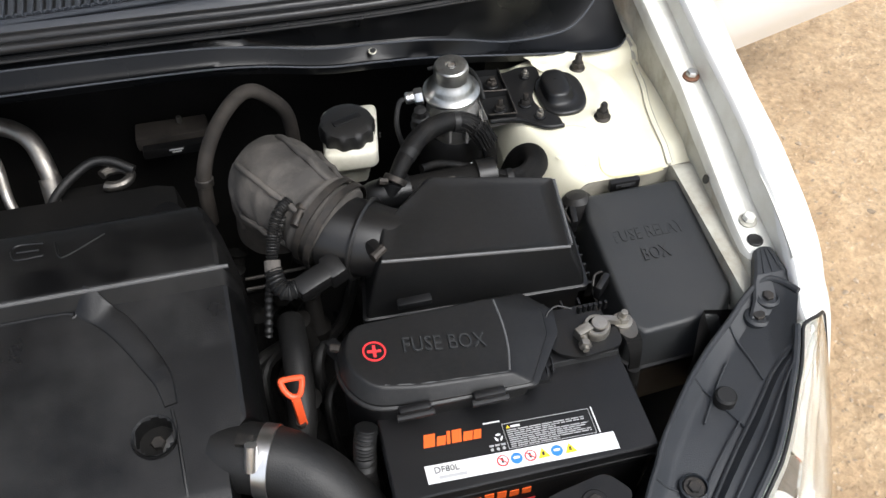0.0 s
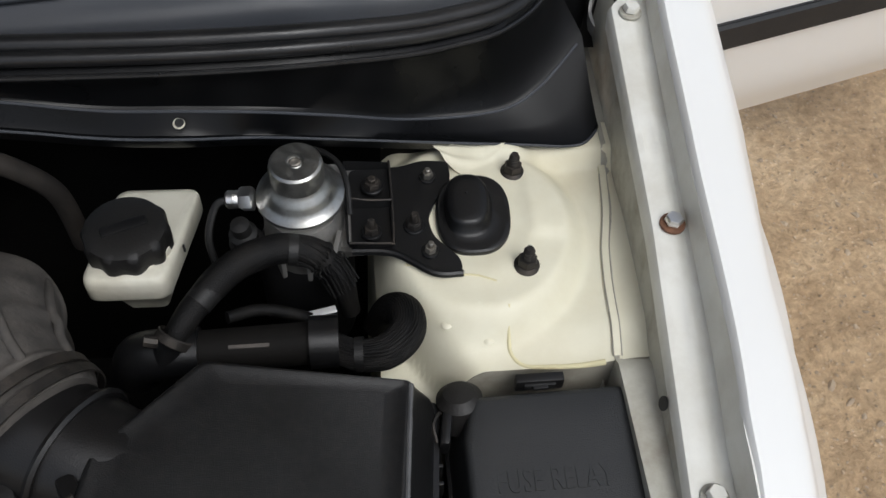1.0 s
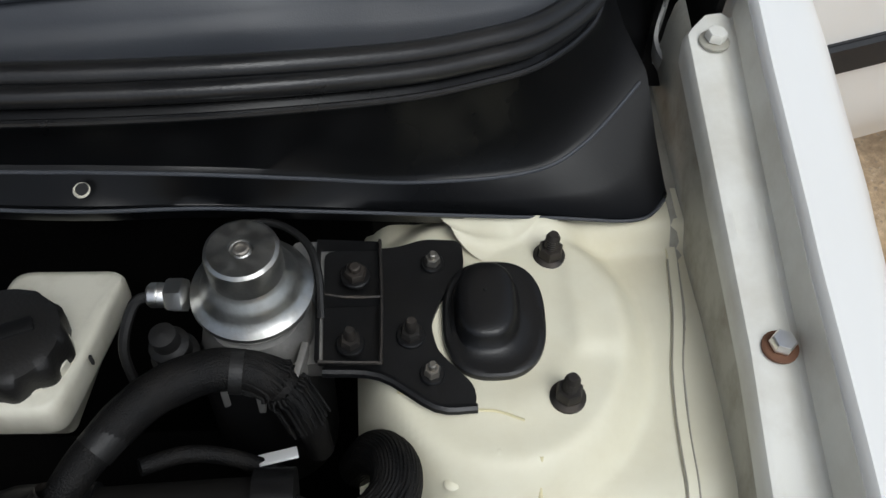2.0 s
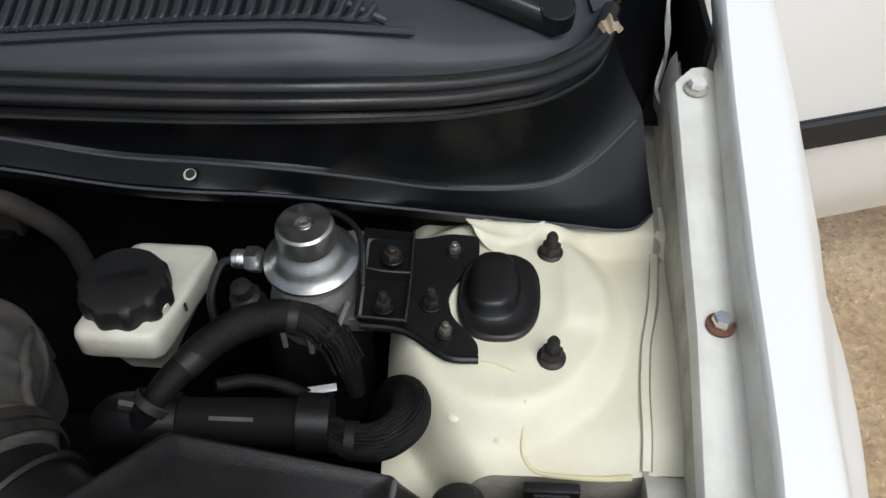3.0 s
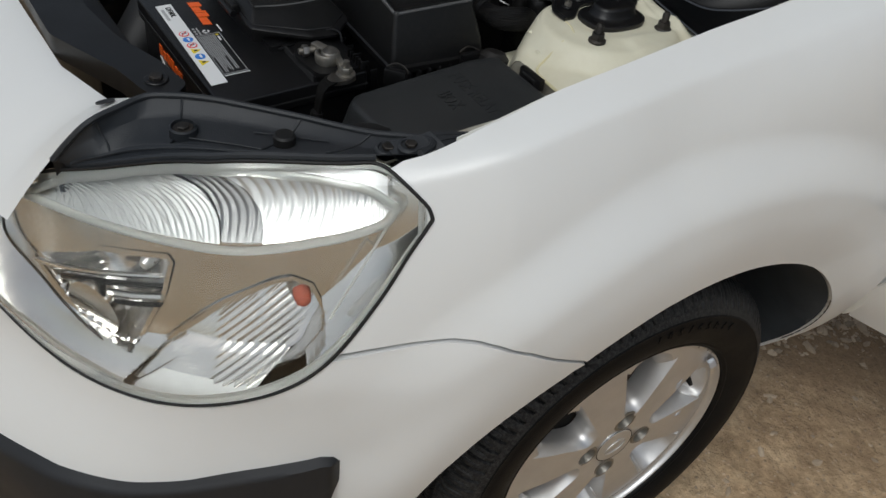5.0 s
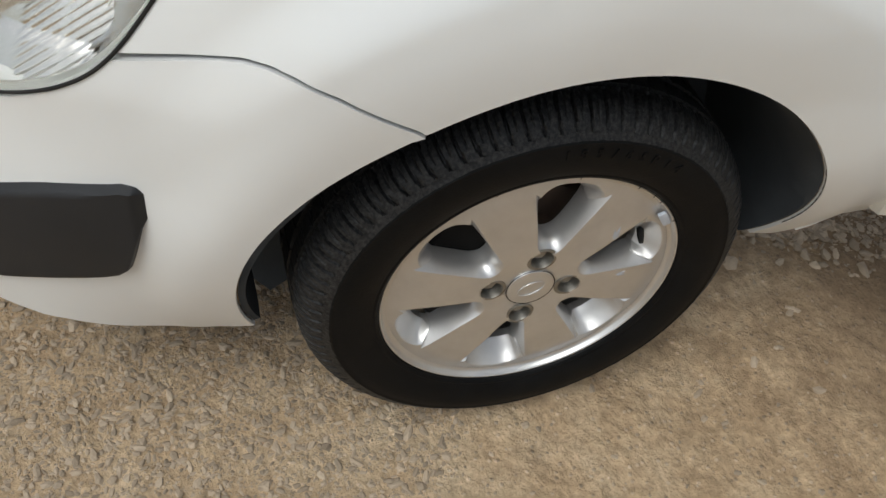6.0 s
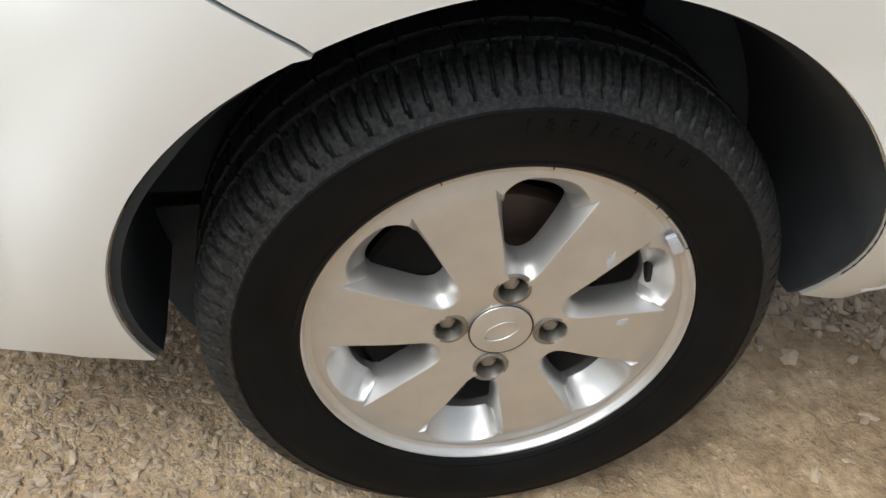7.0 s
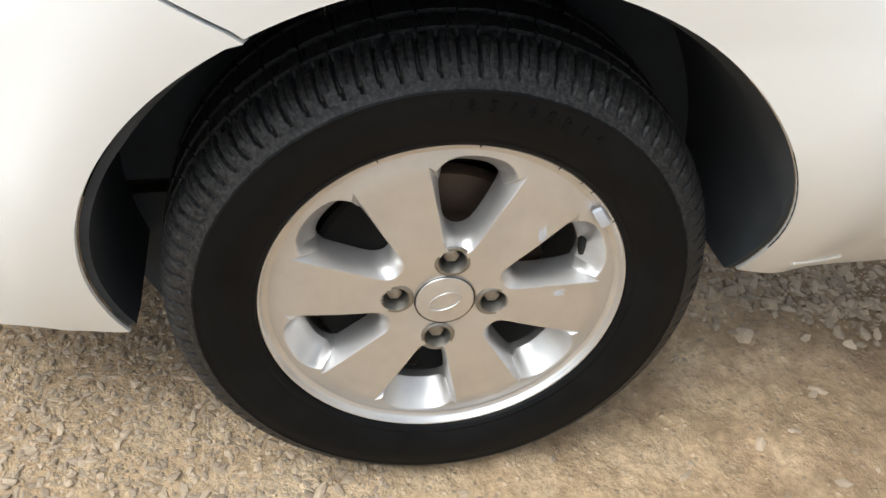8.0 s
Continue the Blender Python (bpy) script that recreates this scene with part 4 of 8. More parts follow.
def make_hinge():
    hinge = thing("bonnet_hinge", (0.705, 0.225, 0.90), "grey painted steel bonnet hinge with a bolt", "hinge")
    # a strap curling round the bolt and rising to the bonnet
    strap = spline([(0.734, 0.228, 0.876), (0.721, 0.219, 0.873), (0.711, 0.229, 0.874), (0.709, 0.246, 0.880), (0.714, 0.258, 0.900), (0.712, 0.254, 0.928), (0.706, 0.256, 0.960), (0.708, 0.272, 1.01), (0.708, 0.285, 1.06)], 8)
    part("strap", loft([[(p[0] - 0.0015, p[1], p[2] + 0.007), (p[0] + 0.0015, p[1] + 0.001, p[2] + 0.0075), (p[0] + 0.003, p[1] + 0.002, p[2] - 0.010), (p[0], p[1], p[2] - 0.010)] for p in strap]), M_HINGE, hinge, "", 40)
    leaf = prism(round_poly([(-0.012, -0.014), (0.012, -0.014), (0.010, 0.05), (-0.008, 0.05)], 0.010, 5), 0, 0.003, 0.001)
    leaf.transform(aim((0.722, 0.240, 0.868), (-0.15, -0.3, 1)))
    part("base_leaf", leaf, M_HINGE, hinge)
    bolt_parts(hinge, (0.724, 0.242, 0.871), (-0.2, -0.3, 1), 0.0085, 0.011, 0.0105, 0, M_OLDBOLT, M_OLDBOLT)
    # black cheek from the cowl's end round to the hinge, the tray's corner and the scuttle's side
    def cheek(u, v):
        a, b = Vector((0.688 + 0.057 * u, 0.196 + 0.144 * u, 0.862)), Vector((0.650 + 0.095 * u, 0.243 + 0.105 * u, 0.957))
        return a.lerp(b, v) + Vector((0, 0.010 * math.sin(math.pi * v), 0))
    part("cowl_cheek", grid(cheek, np.linspace(0, 1, 10), np.linspace(0, 1, 8)), M_COWL, car, "black plastic cowl end", 60)
    part("tray_corner", grid(lambda u, v: Vector((0.645 + 0.10 * u, 0.250 + 0.098 * u, 0.956)).lerp(Vector((0.59 + 0.155 * u, 0.515, 1.015)), v), np.linspace(0, 1, 6), np.linspace(0, 1, 6)), M_TRAY, car)
    part("scuttle_side", block((0.716, 0.318, 0.925), (0.752, 0.335, 1.0), 0.004), M_HINGE, car, "grey painted scuttle corner")
    # well behind the rail's end: near-black sheets carry the gap's shade in their colour
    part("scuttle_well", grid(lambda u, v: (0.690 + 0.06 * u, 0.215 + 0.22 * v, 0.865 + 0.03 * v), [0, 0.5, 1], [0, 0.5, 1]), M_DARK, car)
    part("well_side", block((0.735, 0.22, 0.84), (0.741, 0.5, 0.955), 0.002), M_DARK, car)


make_hinge()


def make_hood():
    """The raised bonnet, hinged below the windscreen."""
    hood = tagged(new("bonnet"), "raised white bonnet with a dark lining")
    hood.parent = car
    a = radians(57)
    def at(u, v, out=0.0):
        w = 0.70 - 0.10 * v ** 2
        run = 0.94 * v
        y, z = 0.285 - run * math.cos(a), 1.005 + run * math.sin(a)
        bow = 0.05 * (1 - (2 * u - 1) ** 2) + 0.03 * math.sin(math.pi * v)
        return Vector((-w + 2 * w * u, y - (bow + out) * math.sin(a) * -1, z + (bow + out) * math.cos(a)))
    us, vs = list(np.linspace(0, 1, 24)), list(np.linspace(0, 1, 18))
    part("bonnet_skin", slab(at, us, vs, 0.012), M_PAINT, hood, "white bonnet skin", 50)
    part("bonnet_lining", slab(lambda u, v, o: at(0.14 + 0.72 * u, 0.12 + 0.76 * v, o - 0.020), us, vs, 0.008), M_DARK, hood, "dark bonnet lining", 50)


make_hood()


# ---- headlamp, its bracket and the slam panel ----
def make_lamp():
    lamp = thing("headlamp", (0.66, -0.50, 0.6), "clear-lens headlamp with a ribbed chrome reflector and amber bulb", "headlight")
    TOPL = [(0.364, 0.811), (0.3675, 0.819), (0.404, 0.8455), (0.45, 0.846), (0.575, 0.836), (0.695, 0.81), (0.838, 0.757), (0.905, 0.712), (0.955, 0.69), (0.985, 0.670)]
    LOW = [(0.364, 0.808), (0.386, 0.775), (0.412, 0.73), (0.457, 0.668), (0.502, 0.631), (0.574, 0.600), (0.652, 0.584), (0.76, 0.588), (0.87, 0.61), (0.985, 0.668)]
    nu, nv = 70, 26
    top, low = outline(even(spline(TOPL, 6)), nu), outline(even(spline(LOW, 6)), nu)

    def at(u, v, out=0.0, shrink=0.0):
        a = np.array([np.interp(u * (nu - 1), range(nu), low[:, 0]), np.interp(u * (nu - 1), range(nu), low[:, 1])])
        b = np.array([np.interp(u * (nu - 1), range(nu), top[:, 0]), np.interp(u * (nu - 1), range(nu), top[:, 1])])
        p = a + (b - a) * v
        if shrink:
            c = np.array([0.62, 0.71])
            p = c + (p - c) * (1 - shrink)
        return skin(p[0], p[1], out)
    us, vs = np.linspace(0, 1, nu), np.linspace(0, 1, nv)
    # domed lens, 3 mm thick
    lens = grid(lambda u, v: at(u, v, 0.001 + 0.006 * min(1, 6 * min(u, 1 - u, v, 1 - v))), us, vs)
    thicken(lens, 0.0028)
    pane = part("lens", lens, M_LENS, lamp, "clear plastic lens", 60)
    pane.visible_shadow = False
    # black gasket round it
    ring = [at(u, 0, 0.001) for u in us] + [at(u, 1, 0.001) for u in us[::-1]]
    part("gasket", tube([*ring, ring[0]], 0.0020, 8, 2), M_RUBBER, lamp, "black rubber edge", 70)
    # milky moulded edge of the lens
    def inset(u, v, d, out):
        p, q = at(u, v, out), at(0.5 + (u - 0.5) * 0.975, 0.5 + (v - 0.5) * 0.91, out)
        return p.lerp(q, d)
    loop = [(u, 0.0) for u in np.linspace(0.02, 0.98, 60)] + [(u, 1.0) for u in np.linspace(0.98, 0.02, 60)]
    loop.append(loop[0])
    part("lens_edge", loft([[inset(u, v, d, o) for d, o in ((0.02, -0.001), (0.5, 0.0015), (1.0, -0.0005), (0.9, -0.006), (0.1, -0.006))] for u, v in loop], False), M_MILKY, lamp, "milky lens edge", 50)
    # mirrored shroud, sunk well back behind the cavity, the indicator dish and the brow that fill its openings
    CAV = [(0.862, 0.641), (0.838, 0.668), (0.760, 0.702), (0.652, 0.727), (0.643, 0.720), (0.650, 0.685), (0.695, 0.590), (0.768, 0.622)]
    DISH = [(0.704, 0.570), (0.641, 0.642), (0.587, 0.689), (0.530, 0.720), (0.505, 0.728), (0.480, 0.720), (0.464, 0.692), (0.464, 0.667), (0.487, 0.634), (0.525, 0.595), (0.569, 0.570), (0.626, 0.568)]

    def inside(shape, s, z):
        """Metres inside a shape's edge, less than 0 outside."""
        area = sum(a[0] * b[1] - b[0] * a[1] for a, b in zip(shape, shape[1:] + shape[:1]))
        best = 9.0
        for (ax, az), (bx, bz) in zip(shape, shape[1:] + shape[:1]):
            off = ((bx - ax) * (z - az) - (bz - az) * (s - ax)) / math.hypot(bx - ax, bz - az)
            best = min(best, off if area > 0 else -off)
        return best

    def ease(a, b, v):
        t = min(1.0, max(0.0, (v - a) / (b - a)))
        return t * t * (3 - 2 * t)

    BROW = [(0.856, 0.723), (0.792, 0.766), (0.666, 0.809), (0.556, 0.826), (0.428, 0.827), (0.400, 0.812), (0.466, 0.776), (0.620, 0.750)]

    def shroud(s, z):
        """How far the shroud stands out: it leans forwards at the top."""
        return -0.037 + (0.13 + 0.10 * math.sin(14 * s)) * (z - 0.68)

    def bowl(u, v):
        p0, p1 = np.interp(u * (nu - 1), range(nu), low[:, 0]), np.interp(u * (nu - 1), range(nu), low[:, 1])
        q0, q1 = np.interp(u * (nu - 1), range(nu), top[:, 0]), np.interp(u * (nu - 1), range(nu), top[:, 1])
        s, z = p0 + (q0 - p0) * v, p1 + (q1 - p1) * v
        edge = min(1.0, 8.0 * u, 12.0 * (1 - u), 4.5 * v, 9.0 * (1 - v))
        deep = -0.007 + (0.007 + shroud(s, z)) * edge ** 0.8
        deep -= 0.05 * max(ease(0.003, 0.005, inside(CAV, s, z)), ease(0.003, 0.005, inside(DISH, s, z)))
        deep -= 0.022 * ease(0.002, 0.007, inside(BROW, s, z))
        return at(u, v, deep)
    part("shroud", grid(bowl, np.linspace(0, 1, 260), np.linspace(0, 1, 150)), M_CHROME, lamp, "bright chrome shroud", 30)

    # the shroud's floor, sloping back under the dish
    part("shroud_floor", grid(lambda u, w: at(u, -0.36 * w, -0.007 - 0.085 * w), np.linspace(0.10, 0.72, 40), np.linspace(0, 1, 10)), M_CHROME, lamp, "", 60)

    def patch(shape, fn, centre, around=30, rings=24):
        """A closed shape on the lamp's face, filled by rings towards its centre; fn(s, z, r) is how far it stands out."""
        edge = []
        for (ax, az), (bx, bz) in zip(shape, shape[1:] + shape[:1]):
            edge += [(ax + (bx - ax) * k / around, az + (bz - az) * k / around) for k in range(around)]
        for _ in range(3):
            edge = [((a[0] + 2 * b[0] + c[0]) / 4, (a[1] + 2 * b[1] + c[1]) / 4) for a, b, c in zip(edge[-1:] + edge[:-1], edge, edge[1:] + edge[:1])]
        out = []
        for k in range(rings):
            r = 1 - k / (rings - 0.5)
            ring = [(centre[0] + (s - centre[0]) * r, centre[1] + (z - centre[1]) * r) for s, z in edge]
            out.append([skin(s, z, fn(s, z, r)) for s, z in ring])
        return loft(out, False)

    # main cavity: a deep bowl with a stepped lower half
    def cavity(s, z, r):
        lip = shroud(s, z) + 0.002
        inner = ease(0.0058, 0.010, inside(CAV, s, z))
        return lip - inner * (0.034 * (1 - r ** 4) + 0.004) - inner * (0.010 * ease(0.0, 0.004, 0.668 - z - 0.25 * (0.70 - s)) + 0.008 * ease(0.0, 0.004, 0.690 - z - 0.3 * (0.68 - s))) * (1 - r ** 6)
    part("main_reflector", patch(CAV, cavity, (0.725, 0.670)), M_CHROME, lamp, "deep chrome main reflector", 40)
    # its cross bars and round lower bowl
    def bar(points, r, mat):
        part("cross_bar", tube([skin(s, z, -0.036) for s, z in points], r, 8, 4), mat, lamp)
    bar(((0.845, 0.650), (0.800, 0.662), (0.735, 0.681), (0.660, 0.699)), 0.0030, M_CHROME)
    bar(((0.800, 0.653), (0.740, 0.671), (0.690, 0.683), (0.655, 0.690)), 0.0034, M_BLACK)
    bar(((0.728, 0.664), (0.690, 0.672), (0.655, 0.680)), 0.0042, M_CHROME)
    bar(((0.716, 0.658), (0.688, 0.664), (0.657, 0.671)), 0.0028, M_BLACK)
    c = skin(0.745, 0.640, -0.047)
    part("lower_bowl", lathe([(0.034, 0.012), (0.033, 0.010), (0.030, -0.004), (0.020, -0.014), (0.0, -0.018)], 36, aim(c, (skin(0.745, 0.640, 0) - c).normalized())), M_CHROME, lamp, "round chrome lower bowl")
    # indicator dish, with two fields of slanted flutes
    def dish(s, z, r):
        lip = shroud(s, z) + 0.002
        deep = -0.020 - 0.66 * min(z - 0.57, 0.06) - 0.24 * max(0.0, z - 0.63) - 0.10 * (0.56 - s) * max(0.0, 0.56 - s) / 0.1
        deep += (lip - deep) * (1 - ease(0.0058, 0.0085, inside(DISH, s, z)))
        ridge = abs(math.sin((0.55 * s + 0.83 * z) * 430))
        field = ease(0.600, 0.585, s) * ease(0.535, 0.548, s) + ease(0.545, 0.530, s) * ease(0.700, 0.685, z)
        return deep + 0.0010 * ridge * field * min(1.0, 8 * (1 - r))
    part("indicator_dish", patch(DISH, dish, (0.555, 0.650), 34, 60), M_CHROME, lamp, "fluted chrome indicator dish", 40)
    FLOOR = [(0.688, 0.572), (0.626, 0.614), (0.585, 0.633), (0.549, 0.621), (0.525, 0.607), (0.547, 0.584), (0.569, 0.5685), (0.626, 0.566)]
    part("dish_floor", patch(FLOOR, lambda s, z, r: -0.012 - 0.85 * (z - 0.566), (0.597, 0.598), 12, 8), M_HAZE, lamp, "pale flat floor of the dish", 40)
    part("dish_edge", tube([skin(s, z, -0.011 - 0.85 * (z - 0.566)) for s, z in spline(FLOOR[:5], 5)], 0.0011, 6, 2), M_CHROME, lamp)
    part("dish_rim", tube([skin(s, z, shroud(s, z) + 0.0022) for s, z in ((0.702, 0.573), (0.641, 0.642), (0.587, 0.689), (0.530, 0.7195), (0.505, 0.727))], 0.0012, 6, 4), M_CHROME, lamp)
    # the fluted brow in two fields, with a milky rim of its own
    BT = [(0.862, 0.724), (0.830, 0.746), (0.792, 0.766), (0.666, 0.809), (0.556, 0.826), (0.488, 0.828), (0.428, 0.827), (0.398, 0.815)]
    BB = [(0.862, 0.722), (0.796, 0.735), (0.702, 0.748), (0.620, 0.755), (0.540, 0.761), (0.466, 0.776), (0.412, 0.796), (0.398, 0.810)]
    bt, bb = spline(BT, 8)[::-1], spline(BB, 8)[::-1]
    m_ = len(bt) - 1
    def brow(a, b):
        i = a * m_
        k = min(m_ - 1, int(i))
        t = bt[k] + (bt[k + 1] - bt[k]) * (i - k)
        o = bb[k] + (bb[k + 1] - bb[k]) * (i - k)
        return o + (t - o) * b
    def flute(a0, a1, count, slant, amp, low=0.0):
        """A fluted field between two bounds, each given at the brow's foot and at its top."""
        def fn(a, b):
            bow = 0.035 * math.sin(math.pi * b)
            f0, f1 = a0[0] + (a0[1] - a0[0]) * b, a1[0] + (a1[1] - a1[0]) * b
            f0 -= bow if f0 > 0.1 else 0.0
            f1 -= bow if f1 < 0.9 else 0.0
            s, z = brow(f0 + (f1 - f0) * a, 0.04 + 0.92 * b)
            w = math.sin((a * count + slant * (b - 0.5) + 0.5 * math.sin(3 * b)) * math.pi)
            dome = math.sin(math.pi * b)
            return skin(s, z, -0.009 - low - 0.009 * dome - 0.008 * b + amp * (abs(w) - 0.5) * min(1.0, 2.6 * dome))
        return grid(fn, np.linspace(0, 1, count * 8), np.linspace(0, 1, 20))
    part("flutes", flute((0.015, 0.015), (0.415, 0.50), 17, 3.5, 0.0026), M_FLUTE, lamp, "fluted chrome band", 60)
    part("flutes", flute((0.416, 0.501), (0.50, 0.60), 5, 1.0, 0.0014, 0.003), M_PATCH, lamp, "dull grey band", 60)
    part("flutes", flute((0.501, 0.601), (0.985, 0.985), 36, -2.4, 0.0019), M_HAZE, lamp, "fluted chrome band", 60)
    # satin band between the brow and the lens's upper edge
    def crown(k, b):
        s, z = brow(k, 1)
        edge = float(np.interp(s, top[:, 0], top[:, 1])) - 0.0075
        return skin(s, z + (max(edge, z + 0.001) - z) * b, -0.0055 - 0.002 * math.sin(math.pi * b))
    part("crown_band", grid(crown, np.linspace(0.03, 0.97, 50), np.linspace(0, 1, 6)), M_FLUTE, lamp, "satin chrome band over the brow", 60)
    # crossing ribs of the hazy field
    for k in range(13):
        a0 = 0.54 + 0.030 * k
        pts = [brow(min(0.96, a0 + 0.05 * t), 0.06 + 0.88 * t) for t in np.linspace(0, 1, 7)]
        part("cross_rib", tube([skin(s, z, -0.010 - 0.008 * math.sin(math.pi * t)) for (s, z), t in zip(pts, np.linspace(0, 1, 7))], 0.0009, 6, 3), M_HAZE, lamp)
    rim = [brow(a, 0) for a in np.linspace(0, 1, 30)] + [brow(a, 1) for a in np.linspace(1, 0, 30)]
    part("brow_rim", tube([skin(s, z, -0.005) for s, z in [*rim, rim[0]]], 0.0046, 8, 2), M_MILKY, lamp, "milky rim of the fluted brow", 70)
    part("trim_line", tube([skin(s, z, -0.004) for s, z in ((0.405, 0.797), (0.432, 0.752), (0.462, 0.704))], 0.0013, 6, 4), M_MILKY, lamp)
    part("cavity_edge", tube([skin(s, z, -0.030) for s, z in ((0.916, 0.673), (0.895, 0.655), (0.832, 0.645), (0.761, 0.626), (0.693, 0.596))], 0.0016, 8, 4), M_BLACK, lamp, "dark edge of the main cavity")
    # bulbs
    c = skin(0.494, 0.702, -0.042)
    n = (skin(0.484, 0.697, 0) - c).normalized()
    part("indicator_bulb", lathe([(0.008, -0.02), (0.0092, 0.0), (0.0092, 0.007), (0.0074, 0.014), (0.0036, 0.0172), (0.0, 0.0176)], 20, aim(c, n)), M_AMBER, lamp, "amber indicator bulb")
    part("bulb_collar", lathe([(0.0135, -0.018), (0.0128, -0.008), (0.0122, -0.003), (0.0110, 0.0)], 24, aim(c, n)), M_CHROME, lamp)
    c = skin(0.680, 0.708, -0.058)
    part("main_bulb", lathe([(0.014, -0.02), (0.014, 0.0), (0.008, 0.004), (0.008, 0.02), (0.005, 0.027), (0.0, 0.028)], 20, aim(c, (skin(0.690, 0.700, 0) - c).normalized())), M_BRIGHT, lamp, "metal-capped main bulb")
    # the dark housing behind
    shell = grid(lambda u, v: at(u, v, -0.115 * min(1, 25 * min(u, 1 - u)) - 0.006), np.linspace(0, 1, 40), np.linspace(-0.15, 0.78, 20))
    part("housing", shell, M_BLACK, lamp, "black plastic housing", 60)

    # top bracket: a ribbed black plate from the lens edge to the bay
    lip = [at(u, 1, -0.004) + Vector((0, 0.002, 0.002)) for u in np.linspace(0.20, 0.705, 18)]
    back = [Vector(p) for p in ((0.7115, -0.335, 0.855), (0.704, -0.318, 0.851), (0.690, -0.308, 0.848), (0.665, -0.318, 0.840), (0.641, -0.337, 0.833), (0.62, -0.352, 0.829), (0.597, -0.370, 0.827), (0.575, -0.390, 0.827), (0.555, -0.410, 0.827),
            (0.535, -0.432, 0.828), (0.515, -0.455, 0.829), (0.50, -0.477, 0.830), (0.485, -0.497, 0.828), (0.475, -0.518, 0.826), (0.480, -0.55, 0.823), (0.487, -0.577, 0.820), (0.483, -0.597, 0.803), (0.477, -0.618, 0.778))]
    def plate(u, v):
        i = u * 17
        a = lip[int(i)].lerp(lip[min(17, int(i) + 1)], i % 1)
        b = back[int(i)].lerp(back[min(17, int(i) + 1)], i % 1)
        p = a.lerp(b, v)
        dip = (0.003 + 0.008 * min(1.0, max(0.0, (v - 0.28) / 0.1))) * min(1, 6 * min(v, 1 - v)) * min(1, 8 * min(u, 1 - u))
        if 0.30 < v < 0.36:
            dip += 0.004
        p.z -= dip
        return p
    br = part("top_bracket", grid(plate, np.linspace(0, 1, 60), np.linspace(0, 1, 24)), M_BRACKET, lamp, "black plastic top bracket with ribs", 30)
    part("bracket_edge", tube([p + Vector((0, 0, 0.001)) for p in back], 0.0035, 8, 3), M_BRACKET, br)
    part("bracket_skirt", grid(lambda u, v: plate(u, 1) + Vector((-0.004, 0.008, -0.16)) * v, np.linspace(0, 1, 30), np.linspace(0, 1, 5)), M_BLACK, br)
    part("bracket_lip", tube([at(u, 1, -0.004) + Vector((0, 0.003, 0.002)) for u in np.linspace(0.10, 0.705, 22)], 0.004, 8, 3), M_BRACKET, br)
    for k, (u, v0, v1) in enumerate(((0.36, 0.36, 0.98), (0.62, 0.36, 0.98), (0.20, 0.4, 0.98), (0.82, 0.2, 0.98))):
        pts = [plate(u + 0.05 * t, v0 + (v1 - v0) * t) + Vector((0, 0, 0.0008)) for t in np.linspace(0, 1, 6)]
        part("rib", tube(pts, 0.0013, 6, 3), M_BRACKET, br)
    for u0, u1, v0, v1 in ((0.36, 0.60, 0.42, 0.46), (0.46, 0.30, 0.70, 0.80)):
        part("web", tube([plate(u0 + (u1 - u0) * t, v0 + (v1 - v0) * t) + Vector((0, 0, 0.0025)) for t in np.linspace(0, 1, 6)], 0.0011, 6, 3), M_BRACKET, br)
    part("gutter", tube([plate(u, 0.16) + Vector((0, 0, 0.003)) for u in np.linspace(0.02, 0.98, 26)], 0.0015, 6, 3), M_BRACKET, br)
    part("rib", tube([plate(u, 0.34) + Vector((0, 0, 0.002)) for u in np.linspace(0.02, 0.98, 26)], 0.0020, 6, 3), M_BRACKET, br)
    for at_, r in (((0.668, -0.342, 0.836), 0.0070), ((0.684, -0.327, 0.845), 0.0062)):
        part("boss", lathe([(r + 0.007, -0.008), (r + 0.007, -0.0012), (r + 0.004, 0.0006), (r + 0.003, -0.001)], 24, aim(at_)), M_BRACKET, br)
        part("bolt", hexhead(r, 0.0035, aim(at_)), M_OLDBOLT, br)
    part("knob", lathe([(0.0115, -0.016), (0.011, -0.001), (0.009, 0.001), (0.0, 0.001)], 24, aim((0.597, -0.42, 0.829))), M_RUBBER, br, "round rubber bump stop")
    part("boss", lathe([(0.0145, -0.01), (0.014, 0.0), (0.0120, 0.0012), (0.0115, -0.003)], 24, aim((0.530, -0.499, 0.819))), M_BRACKET, br)
    bolt_parts(br, (0.530, -0.499, 0.8165), (0, 0, 1), 0.0065, 0.005, 0.0105, 0, M_OLDBOLT, M_OLDBOLT)
    # its tail, lying on the rail's end
    rows = []
    for y, x0, x1, z in ((-0.267, 0.699, 0.711, 0.8515), (-0.270, 0.694, 0.715, 0.8530), (-0.284, 0.688, 0.716, 0.8532), (-0.304, 0.678, 0.716, 0.8530), (-0.309, 0.675, 0.715, 0.8500), (-0.327, 0.668, 0.713, 0.8445), (-0.345, 0.656, 0.706, 0.8370)):
        rows.append([(x0 - 0.001, y, z - 0.014), (x0, y, z - 0.002), (x0 + 0.003, y, z), (x1 - 0.003, y, z), (x1, y, z - 0.002), (x1 + 0.001, y, z - 0.014)])
    part("bracket_tail", loft(rows), M_BRACKET, br, "", 30)
    for k in range(3):
        part("rib", loft([[(x - 0.0007, y, 0.852), (x - 0.0005, y, 0.8542), (x + 0.0005, y, 0.8542), (x + 0.0007, y, 0.852)] for x, y in ((0.701 + 0.004 * k, -0.272), (0.689 + 0.010 * k, -0.303))]), M_BRACKET, br)


make_lamp()


